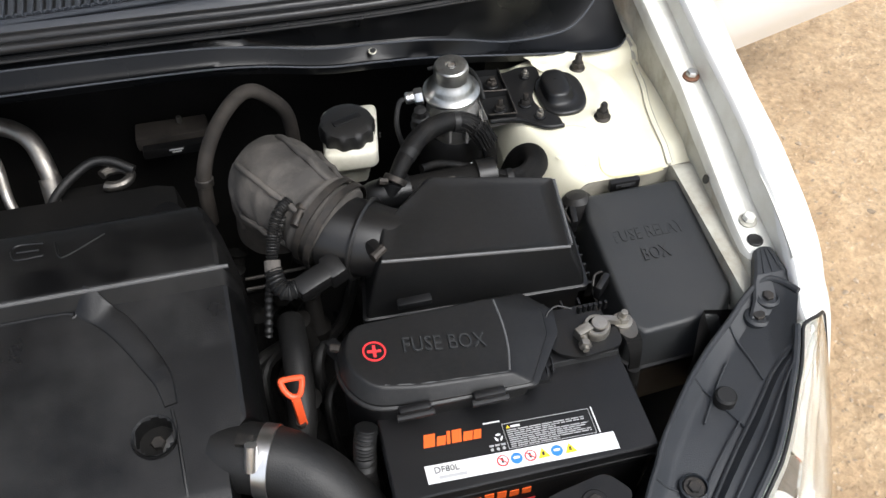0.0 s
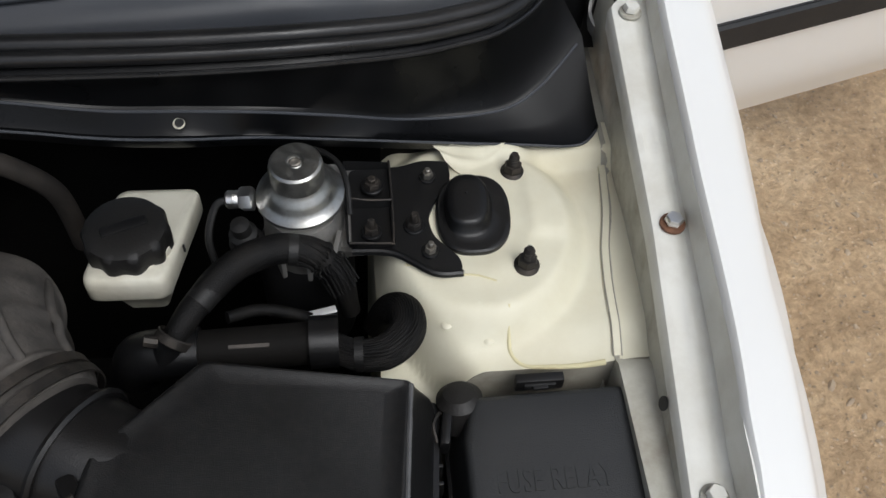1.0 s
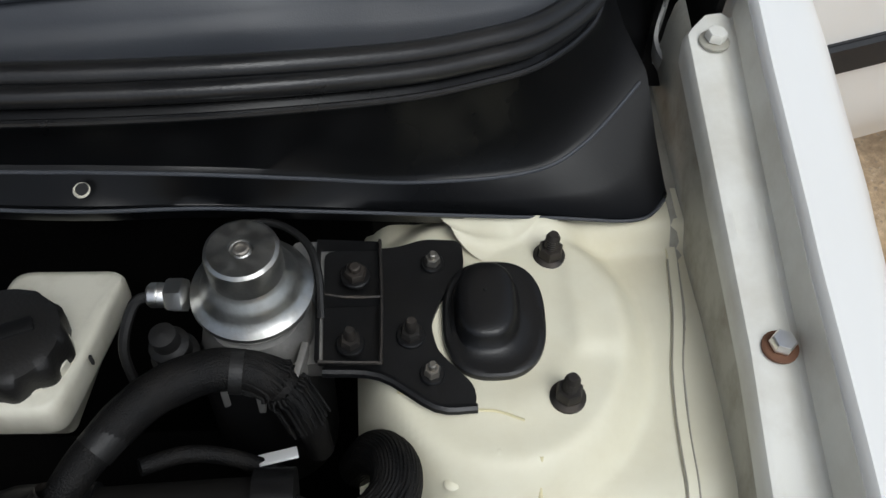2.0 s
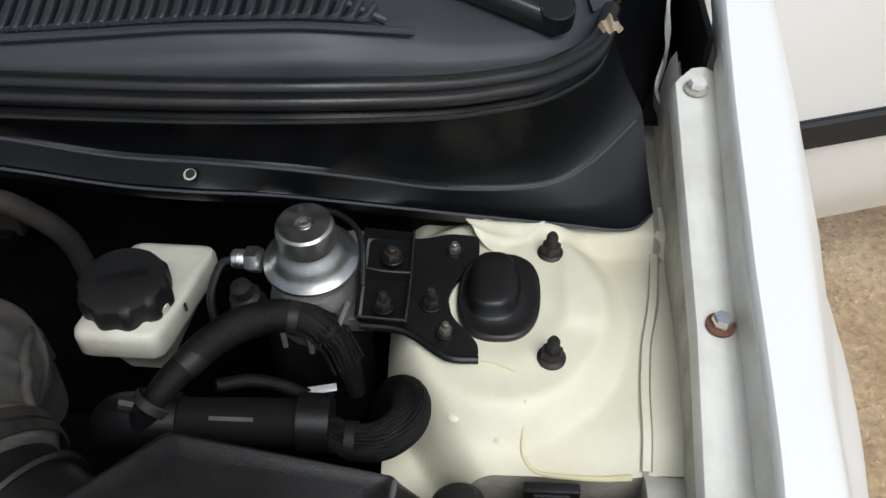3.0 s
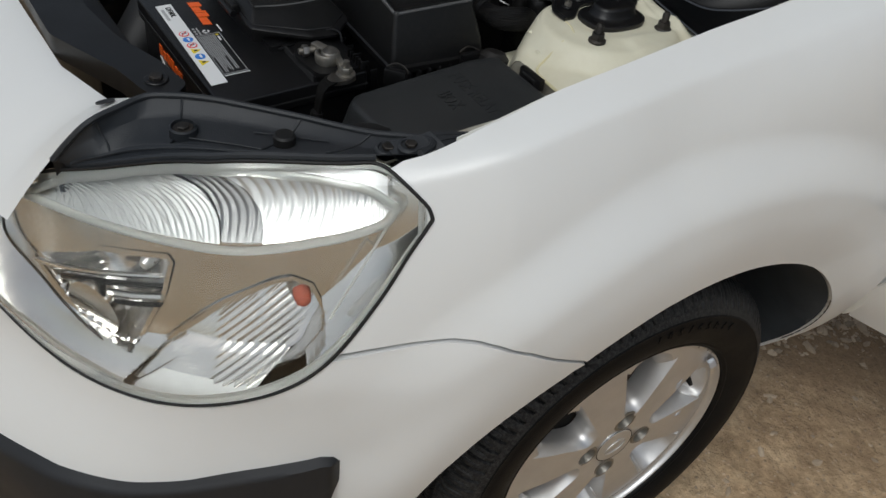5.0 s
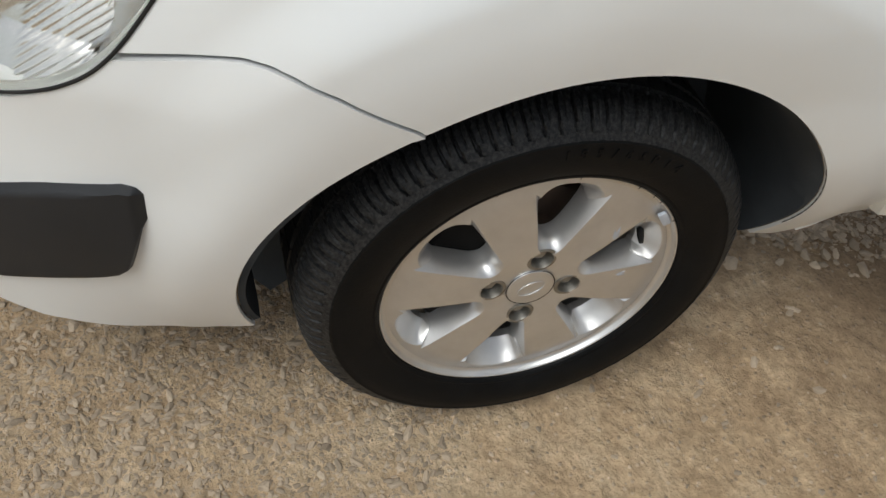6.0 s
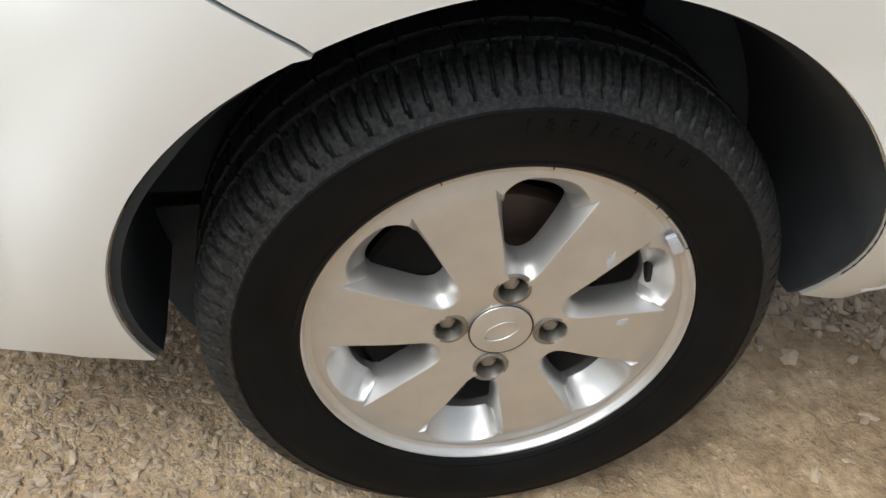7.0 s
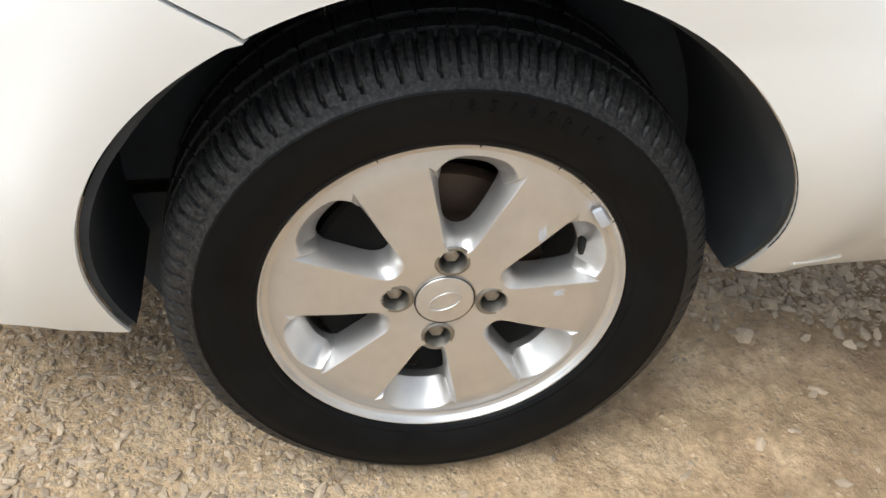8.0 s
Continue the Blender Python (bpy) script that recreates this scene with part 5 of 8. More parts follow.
def make_slam():
    """The painted top of the bumper between the lamps, and the dark panel behind it."""
    lip = spline([(0.471, -0.519, 0.824), (0.477, -0.55, 0.822), (0.484, -0.577, 0.820), (0.480, -0.598, 0.804), (0.474, -0.62, 0.777), (0.470, -0.645, 0.748), (0.466, -0.672, 0.712)], 5)
    n = len(lip) - 1
    def sheet(k, v):
        u = k / n
        a, b, c, d = Vector(lip[k]), Vector((0.43, -0.545 - 0.140 * u, 0.805 - 0.095 * u ** 1.5)), Vector((0.33, -0.565 - 0.148 * u, 0.794 - 0.085 * u ** 1.5)), Vector((-0.42, -0.578 - 0.165 * u, 0.792 - 0.085 * u ** 1.5))
        a.z -= 0.0
        return a.lerp(b, v) if v <= 1 else (b.lerp(c, v - 1) if v <= 2 else c.lerp(d, v - 2))
    nose = grid(sheet, range(n + 1), [0, 0.2, 0.4, 0.6, 0.8, 1, 1.25, 1.5, 1.75, 2, 2.15, 2.3, 2.5, 2.75, 3])
    panel = part("bumper_top", nose, M_PAINT, car, "white upper lip of the bumper with a slotted hole", 60)
    part("slot", lathe([(0.010, 0), (0.010, 0.0012), (0, 0.0012)], 20, aim((0.452, -0.552, 0.8155), (-0.25, 0.0, 1)) @ Matrix.Diagonal((1, 0.6, 1, 1))), M_INK_BLACK, panel, "dark oval slot")
    dark = prism(round_poly([(-0.45, -0.56), (0.30, -0.565), (0.40, -0.522), (0.455, -0.510), (0.475, -0.49), (0.455, -0.465), (0.40, -0.475), (0.33, -0.50), (0.25, -0.51), (-0.45, -0.50)], 0.01), 0.79, 0.818, 0.004)
    slam = part("slam_panel", dark, M_BLACK, car, "black upper radiator panel")
    bolt_parts(slam, (0.435, -0.492, 0.818), (0, 0, 1), 0.0075, 0.006, 0.013, 0, M_OLDBOLT, M_BLACK)
    part("radiator_top", block((-0.45, -0.52, 0.35), (0.30, -0.47, 0.775), 0.008), M_BLACK, car, "dark radiator behind the panel")
    part("lower_front", block((0.28, -0.52, 0.30), (0.50, -0.46, 0.70), 0.02), M_BLACK, car)


make_slam()


# ---- wheel and arch ----
WHEEL_AT = Matrix.Translation((0.806, 0, AXLE_Z)) @ pose(0, 0, 0, 0, 0, -1.6) @ Matrix(((0, 0, 1, 0), (1, 0, 0, 0), (0, 1, 0, 0), (0, 0, 0, 1)))
# in the wheel's own frame x runs to the car's rear, y up and z outwards


def make_wheel():
    wheel = tagged(new("wheel"), "silver six-spoke alloy wheel with a dusty tyre")
    wheel.parent = car
    wheel.matrix_parent_inverse = car.matrix_basis.inverted()

    def piece(name, bm, mat, label="", angle=35):
        bm.transform(WHEEL_AT)
        return part(name, bm, mat, wheel, label, angle)
    # tyre
    side = [(0.189, -0.022), (0.1955, -0.010), (0.1968, -0.004), (0.1985, 0.0006), (0.203, 0.0035), (0.206, 0.0032), (0.215, 0.0075), (0.228, 0.0105), (0.240, 0.0115), (0.250, 0.0106), (0.256, 0.0090), (0.2585, 0.0094), (0.2605, 0.0078), (0.2645, 0.0052), (0.2665, 0.0040)]
    tread = [(0.2680, 0.0032), (0.2690, 0.0026), (0.2730, -0.0004), (0.2790, -0.0050), (0.2840, -0.0100), (0.2885, -0.0165), (0.2915, -0.0230), (0.2937, -0.0310), (0.2945, -0.0370), (0.2948, -0.0395), (0.2885, -0.0405), (0.2885, -0.0455), (0.2953, -0.0465), (0.2958, -0.052), (0.2962, -0.066), (0.2963, -0.070), (0.2888, -0.071), (0.2888, -0.079), (0.2965, -0.080), (0.2965, -0.10)]
    half = side + tread
    mirror = [(r, -0.20 - h) for r, h in half[::-1]]
    prof = half + mirror
    n, rows = 1056, []
    for k in range(n):
        a = 2 * math.pi * k / n
        ring = []
        for i, (r, h) in enumerate(prof):
            j = i if i < len(half) else len(prof) - 1 - i
            t = j - len(side)
            if t >= 0:
                lean = (3, 3, 1, 0, 0, 0, 0, 1, 1)[t] if t < 9 else 0
                if (k + lean) % 11 < 2 and 1 <= t <= 8:
                    r -= 0.0060 if t > 1 else 0.0025
                elif (k + lean) % 11 == 6 and 4 <= t <= 8:
                    r -= 0.0022
                elif (k + 2 * t) % 16 == 4 and 12 <= t <= 15:
                    r -= 0.005
                elif (k - t) % 22 == 0 and t >= 18:
                    r -= 0.005
                r += 0.0010 * noise.noise((k * 0.35, t * 0.8, 0)) if t > 0 else 0
            elif j in (11, 12):
                r += 0.0009 * noise.noise((k * 0.23, j * 0.8, 3))
            ring.append((r * math.cos(a), r * math.sin(a), h))
        rows.append(ring)
    rows.append(rows[0])
    bm = loft(rows, False, False)
    bmesh.ops.remove_doubles(bm, verts=bm.verts, dist=1e-5)
    for v in bm.verts:
        if v.co.y < -0.284:
            v.co.y = -0.284 + (v.co.y + 0.284) * 0.25
    tyre = piece("tyre", bm, M_TYRE, "dusty black rubber tyre with worn shoulder blocks", 28)
    tyre.data.materials.append(M_TREAD)
    back = WHEEL_AT.inverted()
    for p in tyre.data.polygons:
        q = back @ p.center
        p.material_index = 1 if math.hypot(q.x, q.y) > 0.2615 else 0
    # raised size marking along the sidewall
    mark, r0 = "185/65R14", 0.2445
    bm = bmesh.new()
    for k, ch in enumerate(mark):
        a = radians(92 - k * 4.4)
        m = Matrix.Rotation(a - math.pi / 2, 4, "Z") @ Matrix.Translation((0, r0, 0.0111))
        join(bm, letters(ch, 0.0175, 0.0012, m))
    bm.transform(WHEEL_AT)
    part("sidewall_marking", bm, M_TYRE, tyre, "raised tyre size marking")

    # alloy face: six spokes round six windows, each with its own sector
    def base(r):
        return -0.003 - 0.0052 * max(0, (r - 0.05) / 0.13) ** 2 - 0.003 * max(0, (0.066 - r) / 0.03) - 0.15 * max(0, r - 0.166)
    # half of a window's edge, from its outer middle round to its inner middle: on the face, and where it is cut through
    FACE = [(0, 0.1800), (5, 0.1793), (9, 0.1768), (12.2, 0.1715), (14.8, 0.1645), (16.9, 0.1705), (16.8, 0.162), (16.2, 0.140), (15.0, 0.115), (13.8, 0.092), (12.4, 0.077), (10, 0.0690), (5, 0.0645), (0, 0.0635)]
    HOLE = [(0, 0.1560), (5.0, 0.1556), (8.6, 0.1536), (11.0, 0.1506), (12.6, 0.1462), (13.3, 0.1430), (13.4, 0.134), (13.1, 0.121), (12.4, 0.108), (11.4, 0.096), (9.8, 0.0862), (7, 0.0800), (3.7, 0.0768), (0, 0.0758)]
    def ring_of(half):
        out = []
        for a, b in ((0, 4), (4, 5), (5, 13)):
            seg = spline(half[a:b + 1], 4) if b - a > 1 else np.array([half[a], [half[a][0] * 0.5 + half[b][0] * 0.5, half[a][1] * 0.5 + half[b][1] * 0.5], half[b]])
            out += list(map(tuple, seg[:-1]))
        out.append(half[13])
        return [(radians(a), r) for a, r in out] + [(radians(-a), r) for a, r in out[-2:0:-1]]
    face, hole = ring_of(FACE), ring_of(HOLE)
    def border(a, r):
        """The sector's outer edge in the same direction from the window's middle."""
        c, s = a / radians(30), (r - 0.1215) / 0.065
        m = max(abs(c), abs(s))
        return radians(30) * c / m, 0.1215 + s / m * (0.065 if s > 0 else 0.0915)
    rim_of = [border(a, r) for a, r in face]
    for sa in (-1, 1):
        for sr, rr in ((1, 0.1865), (-1, 0.03)):
            k = min(range(len(face)), key=lambda i: abs(rim_of[i][0] - sa * radians(30)) + 8 * abs(rim_of[i][1] - rr))
            rim_of[k] = (sa * radians(30), rr)
    bm = bmesh.new()
    for q in range(6):
        mid = radians(81 + 60 * q)
        rings = []
        for v in (1, 0.9, 0.8, 0.7, 0.6, 0.5, 0.4, 0.3, 0.2, 0.1, 0.04):
            ring = []
            for (a0, r0), (a1, r1) in zip(face, rim_of):
                r, a = r0 + (r1 - r0) * v, a0 + (a1 - a0) * v
                ring.append((r * math.cos(mid + a), r * math.sin(mid + a), base(r)))
            rings.append(ring)
        # from the face's edge to the cut: a flat chamfer along the spokes, a rounded bowl at the outer end
        for k, side_d, bowl_d in ((0.0, 0.0002, 0.0002), (0.05, 0.0006, 0.0010), (0.15, 0.0016, 0.0050), (0.30, 0.0034, 0.0110), (0.48, 0.0058, 0.0170), (0.68, 0.0090, 0.0220), (0.86, 0.0130, 0.0265), (1.0, 0.0190, 0.0310), (1.0, 0.040, 0.042)):
            ring = []
            for (a0, r0), (a1, r1) in zip(face, hole):
                r, a = r0 + (r1 - r0) * k, a0 + (a1 - a0) * k
                out = min(1.0, max(0.0, (r0 - 0.156) / 0.014)) * min(1.0, max(0.0, (radians(15.6) - abs(a0)) / radians(2.5)))
                ring.append((r * math.cos(mid + a), r * math.sin(mid + a), base(r0) - side_d - (bowl_d - side_d) * out))
            rings.append(ring)
        loft(rings, False, True, bm)
    bmesh.ops.remove_doubles(bm, verts=bm.verts, dist=2e-4)
    wells = [Vector((0.0535 * math.cos(radians(84 + 90 * q)), 0.0535 * math.sin(radians(84 + 90 * q)), 0)) for q in range(4)]
    near = [e for e in bm.edges if (e.verts[0].co.z + e.verts[1].co.z) / 2 > -0.012 and min(((e.verts[0].co.xy + e.verts[1].co.xy) / 2 - w.xy).length for w in wells) < 0.026]
    bmesh.ops.subdivide_edges(bm, edges=near, cuts=3, use_grid_fill=True)
    bmesh.ops.delete(bm, geom=[f for f in bm.faces if f.calc_center_median().z > -0.012 and min((f.calc_center_median().xy - w.xy).length for w in wells) < 0.0152], context="FACES")
    piece("spoke_face", bm, M_ALLOY, "silver painted alloy spokes, scuffed", 24)
    # window pockets behind the face and the rim barrel
    piece("rim_flange", lathe([(0.1858, -0.0113), (0.1900, -0.0102), (0.1920, -0.0092), (0.1931, -0.0062), (0.1942, -0.0028), (0.1952, -0.0020), (0.1962, -0.0020), (0.1972, -0.0034), (0.1972, -0.008)], 160, None, False), M_ALLOY, "machined rim edge with kerb scuffs", 50)
    piece("rim_barrel", lathe([(0.186, -0.012), (0.180, -0.02), (0.174, -0.05), (0.172, -0.17), (0.184, -0.185)], 96, None, False), M_ALLOY, "", 30)
    # centre cap
    piece("centre_cap", lathe([(0.0316, -0.012), (0.0316, -0.0050), (0.0308, -0.0040), (0.0285, -0.0034), (0.0, -0.0022)], 48), M_ALLOY, "round silver centre cap with an oval badge")
    badge = tube([(0.0185 * math.cos(a), 0.0105 * math.sin(a), -0.0020) for a in np.linspace(0, 2 * math.pi, 33)], 0.0007, 6, 2, False)
    badge.transform(Matrix.Rotation(radians(25), 4, "Z"))
    piece("badge_oval", badge, M_ALLOY)
    piece("cap_gap", lathe([(0.0317, -0.0045), (0.0324, -0.0040), (0.0330, -0.0046)], 48, None, False), M_OLDBOLT, "dark gap round the cap")
    for q in range(4):
        a = radians(84 + 90 * q)
        m = Matrix.Translation((0.0535 * math.cos(a), 0.0535 * math.sin(a), -0.021))
        piece("wheel_nut", lathe([(0.0098, -0.008), (0.0096, 0.0045), (0.0082, 0.0075), (0.0066, 0.0080), (0.0058, 0.0086), (0.0, 0.0095)], 6, m), M_STEEL, "steel wheel nut", 25)
        # well in a darker metal than the face, its inner shade put into colour
        piece("nut_seat", lathe([(0.0200, 0.0162), (0.0176, 0.0176), (0.0152, 0.0174), (0.0142, 0.0150), (0.0132, -0.004), (0.012, -0.008), (0.0, -0.008)], 40, m, False), M_CLAMP, "", 30)
    # balance weight with scars, valve
    a = radians(33)
    m = Matrix.Rotation(a, 4, "Z") @ Matrix.Translation((0.1865, 0, -0.0045)) @ pose(0, 0, 0, 0, -8, 0)
    piece("balance_weight", box((0.011, 0.024, 0.006), m, 0.002), M_BARE, "clip-on balance weight")
    a = radians(18)
    piece("valve", lathe([(0.005, 0), (0.0045, 0.012), (0.0032, 0.022), (0.0, 0.0225)], 12, aim((0.160 * math.cos(a), 0.160 * math.sin(a), -0.036), (-0.35 * math.cos(a), -0.35 * math.sin(a), 1))), M_RUBBER, "rubber tyre valve")
    # bare scars at two spokes' edges and nicks along the rim
    for ang, r, sx, sy, turn in ((41, 0.128, 0.024, 0.010, 40), (0.5, 0.125, 0.014, 0.010, -10)):
        a = radians(ang)
        pts = [(-0.5, -0.2), (-0.1, -0.5), (0.5, -0.15), (0.1, 0.05), (0.35, 0.5), (-0.2, 0.3)]
        m = Matrix.Rotation(a, 4, "Z") @ Matrix.Translation((r, 0, base(r) + 0.0001)) @ Matrix.Rotation(radians(turn), 4, "Z")
        piece("scar", prism([(x * sx, y * sy) for x, y in pts], -0.0004, 0.0002, 0, 2, m), M_BARE, "bare bluish scar in the paint")
    for ang in (83, 112, 58, 49, 44, 30):
        a = radians(ang)
        piece("rim_nick", box((0.0035, 0.0012, 0.0008), Matrix.Rotation(a, 4, "Z") @ Matrix.Translation((0.1954, 0, -0.0020)), 0.0002), M_OLDBOLT, "dark rim nick")
    # brake behind
    piece("brake_disc", lathe([(0.05, -0.070), (0.118, -0.070), (0.120, -0.073), (0.120, -0.088), (0.05, -0.09)], 64), M_DISC, "rusty brake disc")
    cal = lathe([(0.075, -0.045), (0.14, -0.045), (0.145, -0.05), (0.145, -0.11), (0.075, -0.11)], 40)
    bmesh.ops.delete(cal, geom=[f for f in cal.faces if f.calc_center_median().x > -0.02 or len(f.verts) > 6], context="FACES")
    piece("brake_caliper", cal, M_DARK, "dark brake caliper", 30)
    piece("hub", lathe([(0.062, -0.03), (0.065, -0.04), (0.07, -0.075), (0.0, -0.078)], 40), M_DISC)


make_wheel()


def make_arch():
    rows = []
    for x, k in ((0.85, 0.001), (0.838, 0.004), (0.82, 0.010), (0.78, 0.010), (0.70, 0.012), (0.62, 0.012), (0.56, 0.012)):
        ring = []
        for a in np.linspace(-10, 187, 76):
            sn = math.sin(radians(a))
            edge = skin(arch_s(ARCH_R, radians(a)), ARCH_Z + ARCH_R * sn, -0.0065)
            ring.append((min(x, edge.x), edge.y * (1 - k / ARCH_R), ARCH_Z + (ARCH_R - k) * sn))
        rows.append(ring)
    liner = part("arch_liner", loft(rows, False, False), M_LINER, car, "black plastic wheel arch liner", 40)
    disc = lathe([(0.0, 0.0), (0.2, 0.0), (0.375, 0.0)], 48, aim((0.56, 0, ARCH_Z), (1, 0, 0)), False)
    bmesh.ops.delete(disc, geom=[f for f in disc.faces if f.calc_center_median().z < 0.12], context="FACES")
    part("liner_back", disc, M_LINER, liner)
    part("strut_leg", tube([(0.66, 0.0, 0.30), (0.63, 0.01, 0.45), (0.60, 0.02, 0.70)], 0.028, 16, 5), M_DARK, liner, "dark suspension strut")
    # chipped bright edge at the rear of the arch
    pts = [skin(arch_s(ARCH_R, radians(180 - a)), ARCH_Z + ARCH_R * math.sin(radians(a)), -0.002) for a in range(4, 36, 4)]
    part("chipped_edge", tube(pts, lambda u, d: 0.0004 + 0.0007 * abs(math.sin(d * 160)), 6, 4), M_OLDBOLT, car, "dark chipped paint edge")


make_arch()


def make_sill_and_door():
    # sill behind the wing
    def sill(u, v):
        y = 0.503 + 0.9 * u
        z = 0.40 - 0.178 * v
        return (skin(-0.5, z).x - 0.001, y, z)
    part("sill", grid(sill, np.linspace(0, 1, 10), np.linspace(0, 1, 12)), M_PAINT, car, "white body sill", 60)
    part("pillar", block((0.60, 0.52, 0.30), (0.80, 1.2, 1.0), 0.02), M_RAIL, car, "cream painted door opening")
    # sill crease with a crack near the wing's foot
    part("wing_crease", tube([skin(-0.42, 0.275, 0.001), skin(-0.455, 0.268, 0.0015), skin(-0.498, 0.262, 0.001)], 0.0022, 8, 5), M_PAINT, car)
    # open front door: local u along the door, from its hinge edge
    door = tagged(new("front_door"), "white front door standing open, with a dark side moulding")
    door.parent = car
    ang = radians(16.5)
    hinge = Vector((0.790, 0.548, 0))
    along, outw = Vector((math.cos(ang), math.sin(ang), 0)), Vector((math.sin(ang), -math.cos(ang), 0))

    def dp(u, z, out=0.0):
        bulge = 0.012 * math.sin(math.pi * min(1, max(0, (z - 0.25) / 0.75))) + knots(z, (0.25, -0.045), (0.35, -0.012), (0.5, 0.0), (0.75, 0.004), (0.95, -0.015), (1.02, -0.03))
        return hinge + along * u + outw * (bulge + out) + Vector((0, 0, z))
    zs = [0.262, 0.266, 0.28, 0.31, 0.35, 0.4, 0.45, 0.5, 0.55, 0.6, 0.7, 0.8, 0.9, 0.97, 1.0]
    part("door_skin", slab(dp, list(np.linspace(0, 1.02, 24)), zs, 0.05), M_PAINT, door, "white door panel", 50)
    vs = [0, 0.04, 0.1, 0.3, 0.5, 0.7, 0.9, 0.96, 1]
    part("side_moulding", slab(lambda u, v, o: dp(0.05 + 0.94 * u, 0.498 + 0.056 * v, (0.011 if 0.05 < v < 0.95 else 0.004) if o == 0 else -0.004), list(np.linspace(0, 1, 16)), vs, 0.012), M_MOULD, door, "dark grey side moulding", 50)


make_sill_and_door()


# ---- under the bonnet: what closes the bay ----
# near-black panels; the shade of the bay's hollows is put into their colour
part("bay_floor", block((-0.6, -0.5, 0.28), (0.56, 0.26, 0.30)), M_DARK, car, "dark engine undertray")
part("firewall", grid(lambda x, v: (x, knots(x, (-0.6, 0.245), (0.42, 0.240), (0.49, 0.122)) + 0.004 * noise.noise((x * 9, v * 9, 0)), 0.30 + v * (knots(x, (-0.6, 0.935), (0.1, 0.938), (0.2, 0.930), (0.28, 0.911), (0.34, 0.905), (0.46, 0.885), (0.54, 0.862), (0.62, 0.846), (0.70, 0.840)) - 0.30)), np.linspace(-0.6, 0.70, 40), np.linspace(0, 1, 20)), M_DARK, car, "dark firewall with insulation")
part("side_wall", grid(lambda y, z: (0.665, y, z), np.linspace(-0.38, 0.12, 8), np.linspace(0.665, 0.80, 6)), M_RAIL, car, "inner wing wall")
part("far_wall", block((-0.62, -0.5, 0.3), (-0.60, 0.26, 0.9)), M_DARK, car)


def make_engine():
    eng = thing("engine_block", (-0.1, -0.15, 0.30), "dark dusty engine block and gearbox under the cover", "engine")
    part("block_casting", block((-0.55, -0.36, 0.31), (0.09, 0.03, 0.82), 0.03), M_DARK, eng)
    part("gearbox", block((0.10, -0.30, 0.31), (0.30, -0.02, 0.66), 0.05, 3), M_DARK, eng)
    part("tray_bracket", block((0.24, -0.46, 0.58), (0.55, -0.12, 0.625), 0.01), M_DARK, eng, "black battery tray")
    rng = random.Random(3)
    for k in range(9):
        x, y = rng.uniform(0.12, 0.22), rng.uniform(-0.30, -0.05)
        part("fitting", lathe([(0.012, 0), (0.016, 0.02), (0.01, 0.03), (0.01, 0.07), (0.014, 0.075), (0.0, 0.08)], 14, aim((x, y, rng.uniform(0.64, 0.74)), (rng.uniform(-.6, .6), rng.uniform(-.6, .6), 1))), M_DARK, eng)
    for k in range(7):
        x0, y0 = rng.uniform(0.14, 0.26), rng.uniform(-0.34, -0.26)
        pts = [(x0, y0, 0.60), (x0 - 0.01, y0 + 0.05, 0.72 + 0.02 * k / 7), (x0 + rng.uniform(-0.04, 0.04), y0 + 0.12, 0.70), (x0 + rng.uniform(-0.03, 0.06), y0 + 0.22, 0.66)]
        part("cable", tube(pts, rng.uniform(0.004, 0.009), 10, 6), M_RUBBER, eng)
    part("vacuum_hose", tube([(0.165, -0.36, 0.70), (0.185, -0.32, 0.775), (0.19, -0.26, 0.80), (0.19, -0.20, 0.79)], 0.015, 14, 8), M_RUBBER, eng)
    for k, (y0, y1) in enumerate(((-0.165, -0.162), (-0.150, -0.147))):
        part("bright_line", tube([(0.150, y0, 0.815), (0.19, y1, 0.812), (0.235, y1 + 0.004, 0.81)], 0.0022, 8, 4), M_OLDBOLT, eng)


make_engine()


